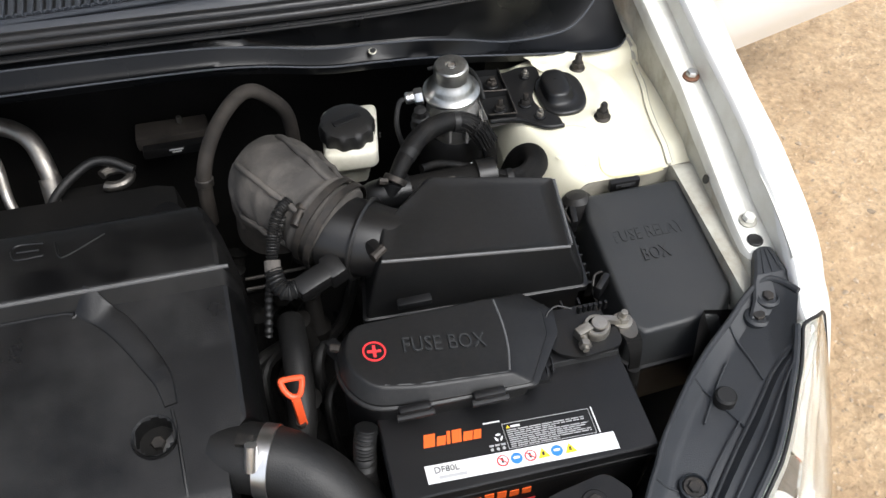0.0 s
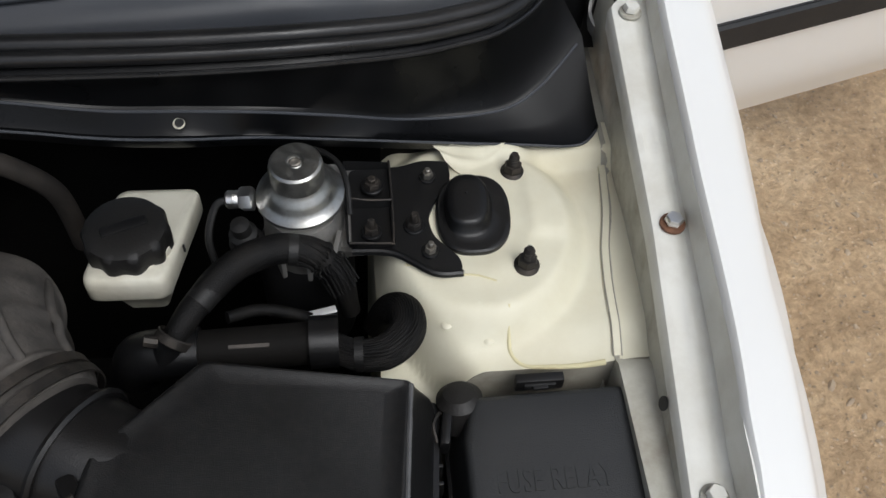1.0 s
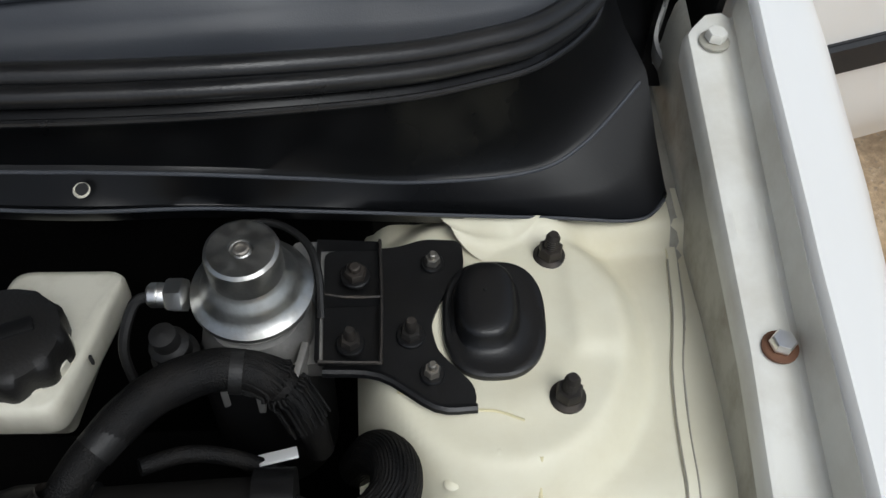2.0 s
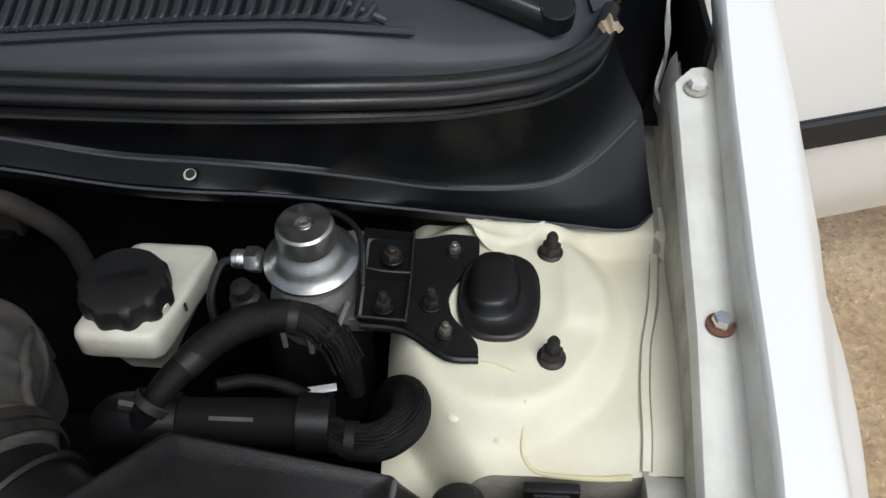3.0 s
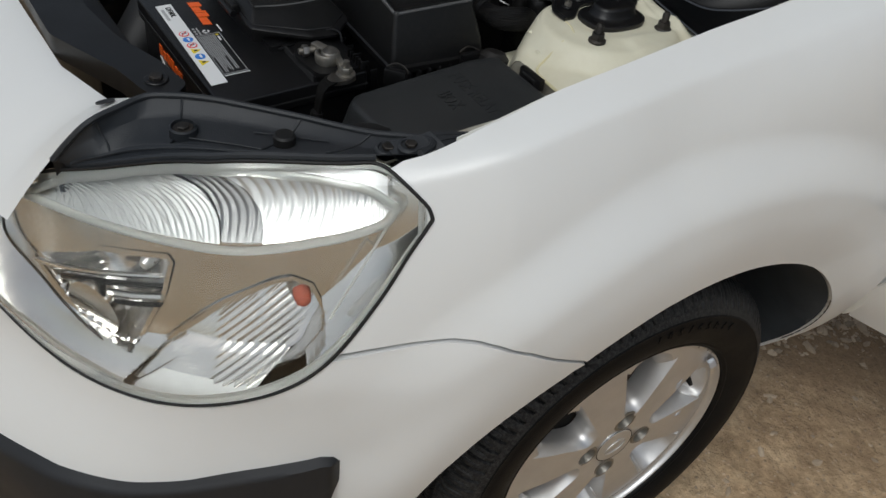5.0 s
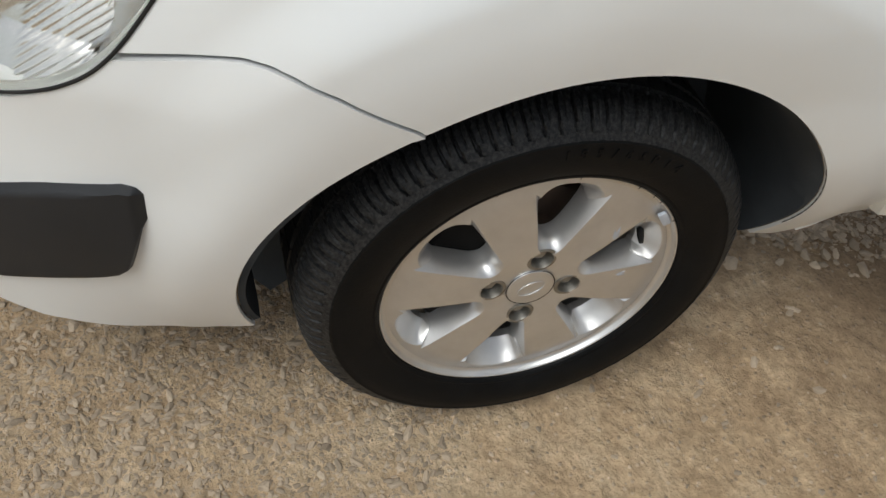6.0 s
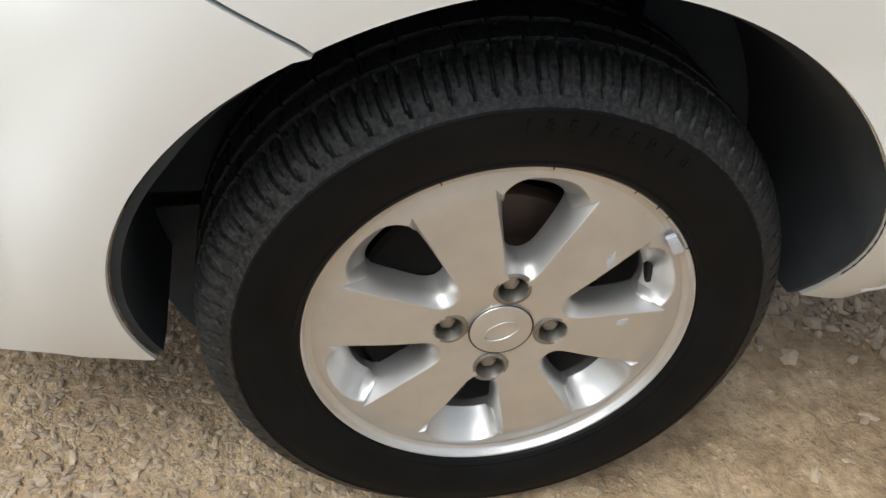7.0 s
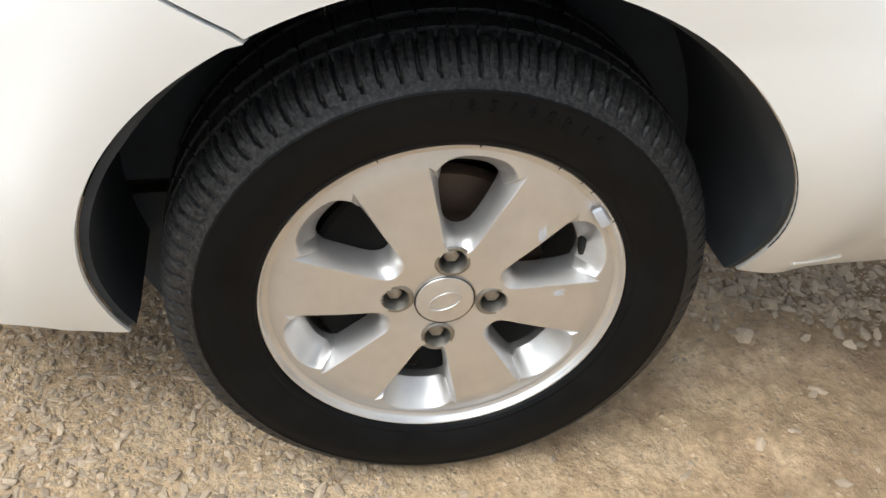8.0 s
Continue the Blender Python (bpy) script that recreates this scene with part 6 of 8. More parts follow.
def make_cover():
    cover = thing("engine_cover", (-0.05, -0.28, 0.80), "black plastic engine cover with raised ribs and a bolt well", "engine cover")
    def top(x, y):
        z = knots(y, (-0.46, 0.795), (-0.40, 0.822), (-0.33, 0.838), (-0.26, 0.855), (-0.20, 0.872), (-0.192, 0.888), (-0.187, 0.891), (-0.16, 0.894), (-0.12, 0.892), (-0.098, 0.888), (-0.088, 0.878), (-0.07, 0.845))
        edge = 0.147 if y < -0.19 else 0.143 - 0.22 * max(0, y + 0.16)
        z -= 0.04 * max(0.0, (x - (edge - 0.016)) / 0.016) ** 2
        return z
    xs = np.linspace(-0.42, 0.150, 150)
    ys = np.r_[np.linspace(-0.46, -0.205, 62), np.linspace(-0.2, -0.182, 12), np.linspace(-0.178, -0.075, 20)]
    def at(x, y):
        lim = 0.147 if y > -0.325 else 0.147 - 0.035 * min(1, (-0.325 - y) / 0.035)
        lim = lim if y < -0.16 else lim - 0.25 * (y + 0.16)
        x = min(x, lim)
        return (x, y, top(x, y))
    bm = grid(at, xs, ys)
    well = [f for f in bm.faces if math.hypot(f.calc_center_median().x - 0.049, f.calc_center_median().y + 0.338) < 0.0185]
    bmesh.ops.delete(bm, geom=well, context="FACES")
    part("cover_shell", bm, M_COVER, cover, "", 25)
    part("cover_skirt", loft([[at(0.16, y)for y in ys], [(at(0.16, y)[0] + 0.003, y, at(0.16, y)[2] - 0.055) for y in ys]], False, False), M_COVER, cover)
    m = aim((0.049, -0.338, 0.833), (0, -0.12, 1))
    part("bolt_well", lathe([(0.0225, 0.002), (0.0215, 0.006), (0.0195, 0.004), (0.0175, -0.022), (0.0, -0.022)], 40, m, False), M_COVER, cover, "round recessed bolt well")
    part("well_washer", lathe([(0.0125, -0.021), (0.0125, -0.018), (0.0, -0.018)], 24, m), M_OLDBOLT, cover)
    part("well_bolt", hexhead(0.0072, 0.008, m @ Matrix.Translation((0, 0, -0.018))), M_OLDBOLT, cover, "dark hexagon bolt")
    # the step's highlight, painted as a light grey tube
    part("ridge_line", tube([(x, -0.1905, 0.8895) for x in (-0.42, -0.2, 0.0, 0.125, 0.140)], lambda u, d: 0.0023 + 0.0005 * noise.noise((d * 60, 0, 4)), 8, 8), M_EDGE_LIGHT, cover, "light ridge edge, a painted highlight")
    rib = spline([(-0.008, -0.194, 0.012), (0.018, -0.215, 0.012), (0.036, -0.238, 0.0115), (0.053, -0.267, 0.0105), (0.062, -0.286, 0.009), (0.067, -0.312, 0.006)], 6)
    rows = []
    for k, (x, y, w) in enumerate(rib):
        t = rib[min(k + 1, len(rib) - 1)] - rib[max(k - 1, 0)]
        nx, ny = t[1] / math.hypot(t[0], t[1]), -t[0] / math.hypot(t[0], t[1])
        rows.append([(x + nx * w * e, y + ny * w * e, top(x + nx * w * e, y + ny * w * e) + h) for e, h in ((-1.2, -0.003), (-1, 0.0016), (-0.86, 0.0024), (0.86, 0.0024), (1, 0.0016), (1.2, -0.003))])
    part("rib", loft(rows), M_COVER, cover, "", 30)
    part("rib", tube([(x, y, top(x, y) + 0.0003) for x, y in ((0.067, -0.315), (0.0705, -0.345), (0.072, -0.38), (0.074, -0.42))], 0.0018, 6, 5), M_COVER, cover)
    part("rib", tube([(x, y, top(x, y) + 0.0003) for x, y in ((-0.12, -0.200), (-0.025, -0.200), (-0.018, -0.206), (-0.010, -0.200))], 0.0018, 6, 3), M_COVER, cover)
    # three slanted strokes of a raised emblem
    for pts in (((-0.042, -0.118), (-0.066, -0.115), (-0.073, -0.121), (-0.071, -0.133), (-0.064, -0.137), (-0.041, -0.136)), ((-0.046, -0.127), (-0.068, -0.126)), ((-0.030, -0.121), (-0.026, -0.140), (-0.018, -0.142), (0.019, -0.119))):
        part("emblem_stroke", tube([(x, y, top(x, y) + 0.0004) for x, y in pts], 0.0014, 6, 3), M_COVER, cover)
    tab = prism(round_poly([(0.045, -0.10), (0.11, -0.10), (0.095, -0.075), (0.085, -0.062), (0.07, -0.065)], 0.008), 0.855, 0.868, 0.003)
    part("rear_tab", tab, M_COVER, cover)


make_cover()


def make_airbox():
    box_ = thing("air_filter_box", (0.42, -0.19, 0.64), "black plastic air filter box with a clipped lid", "air filter box")
    lid_top = [(0.290, -0.231, 0.900), (0.494, -0.235, 0.873), (0.506, -0.137, 0.878), (0.365, -0.122, 0.893), (0.300, -0.185, 0.902)]
    top2 = round_poly([(p[0], p[1]) for p in lid_top], 0.005, 4)
    def zt(x, y):
        return 0.9005 - 0.128 * (x - 0.29) + 0.06 * (y + 0.231)
    def ring(grow, dz, flat=None):
        c = Vector((0.41, -0.185))
        out = []
        for x, y in top2:
            d = Vector((x, y)) - c
            q = c + d + d.normalized() * grow
            out.append((q.x, q.y, (zt(x, y) + dz) if flat is None else flat + 0.1 * (zt(x, y) - 0.88)))
        return out
    rings = [ring(0.022, 0, 0.815), ring(0.018, 0, 0.835), ring(0.005, -0.014), ring(0.002, -0.005), ring(0.0008, -0.0018), ring(-0.0012, 0.0004), ring(-0.004, 0.0004), ring(-0.007, -0.0006), ring(-0.02, -0.001)]
    lid = part("lid", loft(rings), M_GRAIN, box_, "grained black lid", 50)
    part("lid_rim", loft([ring(0.020, 0, 0.808), ring(0.026, 0, 0.810), ring(0.026, 0, 0.817), ring(0.020, 0, 0.819)]), M_BLACK, lid, "", 40)
    part("lower_case", loft([ring(-0.005, 0, 0.63), ring(0.012, 0, 0.70), ring(0.018, 0, 0.805)]), M_BLACK, box_)
    # light grey tubes paint the highlight along the lid's front and right edges
    for pts in (((0.291, -0.231), (0.40, -0.2335), (0.493, -0.2352)), ((0.4955, -0.232), (0.501, -0.18), (0.5055, -0.140))):
        part("edge_highlight", tube([(x, y, zt(x, y) - 0.0006) for x, y in pts], lambda u, d: 0.0019 + 0.0006 * noise.noise((d * 90, 0, 1)), 8, 8), M_EDGE_LIGHT, lid, "light grey painted edge highlight")
    # clips and ribs on the lid's sides
    for x, y, a in [(0.524 - 0.0006 * k, -0.160 - 0.0135 * k, 90) for k in range(7)] + [(0.500 - 0.0195 * k, -0.2625 + 0.0005 * k, 0) for k in range(9)]:
        part("rib", box((0.003, 0.009, 0.024), Matrix.Translation((x, y, 0.800)) @ pose(0, 0, 0, 0, 0, 90 if a else 0), 0.001), M_BLACK, lid)
    for x, y, a in ((0.530, -0.252, 45), (0.532, -0.150, 80)):
        m = Matrix.Translation((x, y, 0.816)) @ pose(0, 0, 0, 0, 0, a)
        c = box((0.026, 0.008, 0.020), m, 0.003)
        part("clip", c, M_BLACK, lid, "spring clip")
        part("clip_wire", tube([m @ Vector(p) for p in ((-0.012, 0.006, 0.008), (0, 0.010, 0.012), (0.012, 0.006, 0.008), (0.012, 0.006, -0.004))], 0.0014, 6, 4), M_OLDBOLT, lid)
    # outlet duct towards the bellows
    duct = loft([[Vector(c) + Vector(ax).normalized() * r * math.cos(a) + Vector((0, 0, 1)) * r * 0.9 * math.sin(a) for a in np.linspace(0, 2 * math.pi, 28, endpoint=False)] for c, ax, r in
                 (((0.335, -0.19, 0.866), (0.45, 0.9, 0), 0.036), ((0.300, -0.178, 0.868), (0.5, 0.86, 0), 0.041), ((0.283, -0.170, 0.870), (0.55, 0.83, 0), 0.043), ((0.250, -0.152, 0.873), (0.55, 0.83, 0), 0.044))])
    part("outlet_duct", duct, M_BLACK, box_, "black outlet duct", 40)
    part("duct_band", tube([Vector((0.283, -0.170, 0.870)) + Vector((0.55, 0.83, 0)).normalized() * 0.0455 * math.cos(a) + Vector((0, 0, 0.041)) * math.sin(a) for a in np.linspace(0, 2 * math.pi, 25)], 0.003, 6, 2), M_BLACK, box_)
    part("duct_lug", box((0.012, 0.035, 0.016), Matrix.Translation((0.292, -0.214, 0.892)) @ pose(0, 0, 0, 0, 10, 28), 0.003), M_BLACK, box_)
    part("lug_pin", tube([(0.283, -0.226, 0.902), (0.296, -0.216, 0.903)], 0.005, 10, 4), M_OLDBOLT, box_)


make_airbox()


def make_bellows():
    b = thing("intake_bellows", (0.22, -0.10, 0.83), "dusty grey ribbed rubber intake elbow", "intake hose")
    axis = [(0.258, -0.154, 0.876), (0.243, -0.138, 0.880), (0.227, -0.116, 0.883), (0.213, -0.090, 0.880), (0.204, -0.066, 0.869), (0.198, -0.050, 0.848), (0.194, -0.040, 0.815), (0.19, -0.035, 0.77)]
    def rad(u, d):
        r = 0.045 + 0.008 * math.exp(-((u - 0.48) / 0.2) ** 2)
        for c, w, a in ((0.03, 0.02, 0.004), (0.12, 0.02, 0.004), (0.30, 0.025, 0.0025), (0.52, 0.025, 0.0025), (0.72, 0.025, 0.0025)):
            r += a * math.exp(-((u - c) / w) ** 2)
        return r
    bm = tube(axis, rad, 48, 12)
    for v in bm.verts:
        v.co += v.normal * 0 + Vector((noise.noise(v.co * 40), noise.noise(v.co * 40 + Vector((9, 0, 0))), noise.noise(v.co * 40 + Vector((0, 9, 0))))) * 0.0022
    part("bellows_body", bm, M_BELLOWS, b, "", 60)
    # lengthwise ribs
    line = spline(axis, 12)
    for a0 in (0.4, 1.5, 2.5, 3.6, 4.7, 5.8):
        pts = []
        side = None
        for i in range(14, 76, 4):
            t = Vector(line[i + 1] - line[i - 1]).normalized()
            side = t.orthogonal().normalized() if side is None else (side - t * side.dot(t)).normalized()
            up = t.cross(side)
            r = rad(i / (len(line) - 1), 0) + 0.0005
            pts.append(Vector(line[i]) + (side * math.cos(a0) + up * math.sin(a0)) * r)
        part("rib", tube(pts, 0.0036, 8, 3), M_BELLOWS, b, "", 70)
    for u, r in ((2, 0.0515), (9, 0.0505)):
        c, t = Vector(line[u]), Vector(line[u + 1] - line[u]).normalized()
        m = aim(c, t)
        part("hose_clamp", lathe([(r, -0.004), (r + 0.0015, -0.0038), (r + 0.0015, 0.0038), (r, 0.004)], 48, m, False), M_OLDBOLT, b, "dull steel hose clamp")
    m = aim(Vector(line[2]) + Vector((-0.038, -0.012, 0.036)), (0.4, 0.6, 0.2))
    part("clamp_screw", lathe([(0.005, -0.010), (0.005, 0.008), (0.007, 0.009), (0.007, 0.014), (0.0, 0.014)], 12, m), M_OLDBOLT, b)
    # sensor plug and its ribbed cable below the elbow
    plug = thing("sensor_plug", (0.205, -0.215, 0.87), "black sensor connector with a ribbed cable sleeve", "connector")
    part("plug_body", box((0.040, 0.022, 0.022), Matrix.Translation((0.222, -0.214, 0.868)) @ pose(0, 0, 0, 12, -8, 22), 0.004), M_BLACK, plug)
    part("plug_collar", box((0.02, 0.028, 0.028), Matrix.Translation((0.244, -0.203, 0.868)) @ pose(0, 0, 0, 12, -8, 22), 0.004), M_BLACK, plug)
    part("plug_boot", tube([(0.205, -0.219, 0.868), (0.193, -0.220, 0.868), (0.186, -0.212, 0.873), (0.183, -0.200, 0.880)], lambda u, d: 0.0095 + 0.0012 * math.sin(d * 1500), 14, 10), M_RUBBER, plug)
    part("tape_wrap", tube([(0.183, -0.201, 0.880), (0.184, -0.192, 0.887)], 0.0085, 14, 4), M_BELLOWS, plug, "grey tape wrap")
    part("ribbed_sleeve", tube([(0.184, -0.192, 0.887), (0.189, -0.172, 0.903), (0.199, -0.155, 0.916), (0.212, -0.142, 0.918)], lambda u, d: 0.0058 + 0.0011 * math.sin(d * 2100), 12, 26), M_RUBBER, plug, "ribbed black cable sleeve")
    part("second_sleeve", tube([(0.165, -0.222, 0.80), (0.176, -0.190, 0.845), (0.190, -0.165, 0.88), (0.205, -0.148, 0.905)], lambda u, d: 0.0045 + 0.0009 * math.sin(d * 2100), 10, 26), M_RUBBER, plug)


make_bellows()


def make_battery():
    bat = thing("car_battery", (0.385, -0.366, 0.625), "black car battery with an orange logo and a warning label", "battery")
    x0, x1, y0, y1, zt = 0.257, 0.515, -0.452, -0.279, 0.822
    part("case", block((x0 + 0.004, y0 + 0.004, 0.625), (x1 - 0.004, y1 - 0.004, 0.797), 0.004), M_CASE, bat, "glossy black battery case")
    lid = part("case_lid", block((x0, y0, 0.797), (x1, y1, zt), 0.0035, 3), M_CASE, bat)
    part("lid_groove", block((x0 - 0.0006, y0 - 0.0006, 0.8055), (x1 + 0.0006, y1 + 0.0006, 0.8075)), M_INK_BLACK, lid)
    # vent step along the back with the terminal well
    step = prism(round_poly([(x0 + 0.06, y1 - 0.001), (x0 + 0.06, -0.353), (0.435, -0.361), (0.437, -0.345), (0.443, -0.345), (x1 - 0.002, -0.345), (x1 - 0.002, y1 - 0.001)], 0.003), zt - 0.002, zt + 0.006, 0.0015)
    part("lid_step", step, M_CASE, lid)
    part("step_line", block((0.4405, -0.3455, zt), (x1 - 0.003, -0.3438, zt + 0.0075)), M_INK_BLACK, lid)
    part("step_rib", tube([(0.432, -0.36, zt + 0.004), (0.434, -0.345, zt + 0.0065), (0.427, -0.325, zt + 0.0065), (0.42, -0.315, zt + 0.0065)], 0.0016, 6, 5), M_CASE, lid)
    part("step_rib", tube([(0.440, -0.352, zt + 0.004), (0.442, -0.338, zt + 0.0068), (0.436, -0.318, zt + 0.0068)], 0.0014, 6, 5), M_CASE, lid)
    z = zt + 0.0006

    def flat(pts, mat, name, dz=0.0, label=""):
        part(name, prism(pts, z + dz - 0.0003, z + dz + 0.0003), mat, lid, label)

    def on(u, v):
        """A point of the lid: u along, v up the label, from the white strip's lower corner."""
        return (0.290 + 0.9995 * u - 0.0 * v, -0.4405 - 0.034 * u + v)
    def quad(u0, v0, u1, v1):
        return [on(u0, v0), on(u1, v0), on(u1, v1), on(u0, v1)]
    flat(quad(0, 0, 0.186, 0.0185), M_INK_WHITE, "white_label", 0, "white paper label strip")
    m = lambda u, v: Matrix.Translation((*on(u, v), z + 0.0007)) @ pose(0, 0, 0, 0, 0, -1.95)
    part("type_lettering", letters("DF80L", 0.0090, 0.0003, m(0.020, 0.0120)), M_INK_BLACK, lid, "small grey type lettering")
    flat(quad(0.011, 0.003, 0.038, 0.0062), M_INK_GREY, "print_bar", 0.0004)
    # warning signs on the white strip
    def disc(u, v, r, mat, name, n=24, dz=0.0004):
        c = on(u, v)
        flat([(c[0] + r * math.cos(math.pi / 2 + 2 * math.pi * k / n), c[1] + r * math.sin(math.pi / 2 + 2 * math.pi * k / n)) for k in range(n)], mat, name, dz)
    for u, kind in ((0.0735, "red"), (0.087, "blue"), (0.1005, "red"), (0.113, "tri"), (0.1265, "blue"), (0.1395, "tri")):
        v = 0.0095
        if kind == "blue":
            disc(u, v, 0.0057, M_INK_BLUE, "blue_sign")
            flat(quad(u - 0.003, v - 0.0005, u + 0.003, v + 0.0018), M_INK_WHITE, "sign_mark", 0.0008)
        elif kind == "red":
            disc(u, v, 0.0058, M_INK_RED, "red_sign")
            disc(u, v, 0.0045, M_INK_WHITE, "sign_field", 24, 0.0008)
            flat(quad(u - 0.0014, v - 0.0025, u + 0.0008, v + 0.0028), M_INK_BLACK, "sign_mark", 0.001)
            c = on(u, v)
            part("sign_slash", prism([(-0.0048, -0.0005), (0.0048, -0.0005), (0.0048, 0.0005), (-0.0048, 0.0005)], 0, 0.0004, 0, 2, Matrix.Translation((*c, z + 0.0011)) @ pose(0, 0, 0, 0, 0, -45)), M_INK_RED, lid)
        else:
            disc(u, v - 0.0012, 0.0068, M_INK_YELLOW, "yellow_sign", 3)
            flat(quad(u - 0.0012, v - 0.0022, u + 0.0010, v + 0.0015), M_INK_BLACK, "sign_mark", 0.0008)
    # orange logo as plain slanted bars
    for k, (u, w, h) in enumerate(((0.004, 0.011, 0.0135), (0.0165, 0.0085, 0.0095), (0.0265, 0.0035, 0.0135), (0.0315, 0.0095, 0.0135), (0.0425, 0.009, 0.0095), (0.0525, 0.0075, 0.0095))):
        a, b = on(u, 0.0375), on(u + w, 0.0375)
        sl = 0.0028
        flat([a, b, (b[0] + sl, b[1] + h), (a[0] + sl, a[1] + h)], M_INK_ORANGE, "logo_bar", 0.0, "")
    # small print: framed field of plain bars
    u0, u1, v0, v1 = 0.083, 0.170, 0.0205, 0.0475
    for a in ((u0, v0, u1, v0 + 0.0004), (u0, v1, u1, v1 + 0.0004), (u0, v0, u0 + 0.0004, v1), (u1, v0, u1 + 0.0004, v1)):
        flat(quad(*a), M_INK_GREY, "frame_line")
    disc(u0 + 0.005, v1 - 0.0042, 0.0023, M_INK_YELLOW, "yellow_sign", 3)
    flat(quad(u0 + 0.008, v1 - 0.0048, u0 + 0.017, v1 - 0.0028), M_INK_WHITE, "print_bar")
    rng = random.Random(5)
    for k in range(9):
        v = v1 - 0.0078 - 0.0022 * k
        u = u0 + 0.003
        stop = u1 - 0.003 - (rng.uniform(0.01, 0.04) if k % 3 == 2 else rng.uniform(0, 0.006))
        while u < stop:
            w = rng.uniform(0.004, 0.012)
            flat(quad(u, v, min(stop, u + w), v + 0.0009), M_INK_GREY, "print_bar")
            u += w + 0.0012
    flat(quad(0.0655, 0.051, 0.082, 0.0523), M_INK_WHITE, "print_bar")
    flat(quad(0.173, 0.0205, 0.1742, 0.049), M_INK_WHITE, "print_bar")
    for k in range(3):
        disc(0.067 + 0.0058 * k, 0.0225, 0.0016, M_INK_GREY, "print_dot", 10)
        flat(quad(0.0652 + 0.0058 * k, 0.0258, 0.0695 + 0.0058 * k, 0.0276), M_INK_GREY, "print_bar")
    for k in range(3):
        a = radians(90 + 120 * k)
        c = on(0.0765, 0.0345)
        flat([(c[0] + 0.0042 * math.cos(a + s), c[1] + 0.0042 * math.sin(a + s)) for s in (-0.7, 0, 0.7)] + [(c[0] + 0.0026 * math.cos(a + s), c[1] + 0.0026 * math.sin(a + s)) for s in (0.7, -0.7)], M_INK_WHITE, "recycling_mark")
    # front face print: orange bars and a slanted white and red flash
    yf = y0 + 0.0035
    for k in range(6):
        part("logo_bar", block((0.318 + 0.0125 * k, yf - 0.0012, 0.778), (0.327 + 0.0125 * k, yf, 0.788 + (0.003 if k in (0, 2, 3) else 0))), M_INK_ORANGE, bat)
    fl = loft([[(0.316, yf - 0.001, 0.774), (0.322, yf - 0.001, 0.774), (0.40, yf - 0.001, 0.725), (0.36, yf - 0.001, 0.735)], [(0.316, yf, 0.774), (0.322, yf, 0.774), (0.40, yf, 0.725), (0.36, yf, 0.735)]])
    part("flash_white", fl, M_INK_WHITE, bat, "slanted white flash")
    part("flash_red", block((0.325, yf - 0.0018, 0.755), (0.395, yf - 0.0006, 0.765)), M_INK_RED, bat)

    # terminal, clamp and earth strap
    cl = thing("battery_clamp", (0.497, -0.322, 0.828), "tarnished steel battery terminal clamp and cable lug", "battery clamp")
    part("base_plate", prism(round_poly([(0.445, -0.300), (0.505, -0.293), (0.522, -0.315), (0.518, -0.342), (0.47, -0.348), (0.445, -0.335)], 0.01), 0.829, 0.834, 0.0015), M_BLACK, cl, "black plastic base plate")
    part("post", lathe([(0.0098, 0), (0.0088, 0.018), (0.0078, 0.020), (0.0, 0.0202)], 28, aim((0.4985, -0.319, 0.828))), M_STEEL, cl, "bright lead terminal post")
    part("clamp_ring", lathe([(0.0095, 0.0), (0.0130, 0.0), (0.0140, 0.004), (0.0140, 0.011), (0.0128, 0.013), (0.0098, 0.013)], 36, aim((0.496, -0.320, 0.833)), False), M_CLAMP, cl)
    part("clamp_ear", box((0.018, 0.011, 0.013), Matrix.Translation((0.481, -0.322, 0.841)) @ pose(0, 0, 0, 0, 0, 20), 0.002), M_CLAMP, cl)
    m = aim((0.476, -0.345, 0.841), (0.18, 1, 0.02))
    part("pinch_bolt", lathe([(0.0036, 0), (0.0036, 0.030), (0.0, 0.030)], 12, m), M_CLAMP, cl)
    part("pinch_nut", hexhead(0.0068, 0.007, m @ Matrix.Translation((0, 0, 0.004))), M_STEEL, cl)
    strap = tube([(0.500, -0.312, 0.842), (0.512, -0.314, 0.8415), (0.524, -0.316, 0.837)], 0.0045, 4, 6)
    part("strap", strap, M_CLAMP, cl)
    lug = prism(round_poly([(0.518, -0.326), (0.520, -0.305), (0.536, -0.304), (0.541, -0.318), (0.538, -0.334), (0.528, -0.338)], 0.006), 0.829, 0.834, 0.0015)
    part("cable_lug", lug, M_TARNISH, cl)
    part("lug_washer", lathe([(0.0105, 0), (0.0105, 0.0015), (0.006, 0.002)], 24, aim((0.5275, -0.314, 0.834))), M_CLAMP, cl)
    part("lug_nut", hexhead(0.0072, 0.007, aim((0.5275, -0.314, 0.836))), M_CLAMP, cl)
    part("lug_stud", lathe([(0.0036, 0), (0.0036, 0.014), (0.0, 0.0145)], 12, aim((0.5275, -0.314, 0.836))), M_CLAMP, cl)
    strap = loft([[(x0, y, z), (x1, y, z), (x1, y - 0.003, z - 0.002), (x0, y - 0.003, z - 0.002)] for x0, x1, y, z in ((0.521, 0.540, -0.330, 0.834), (0.523, 0.5395, -0.338, 0.833), (0.5245, 0.5385, -0.3435, 0.826), (0.526, 0.538, -0.347, 0.812), (0.5265, 0.5375, -0.350, 0.79))])
    part("lug_strap", strap, M_DARK, cl, "bent flat lug", 30)
    part("cable_crimp", tube([(0.532, -0.3505, 0.798), (0.532, -0.354, 0.775)], 0.0070, 14, 4), M_RUBBER, cl)
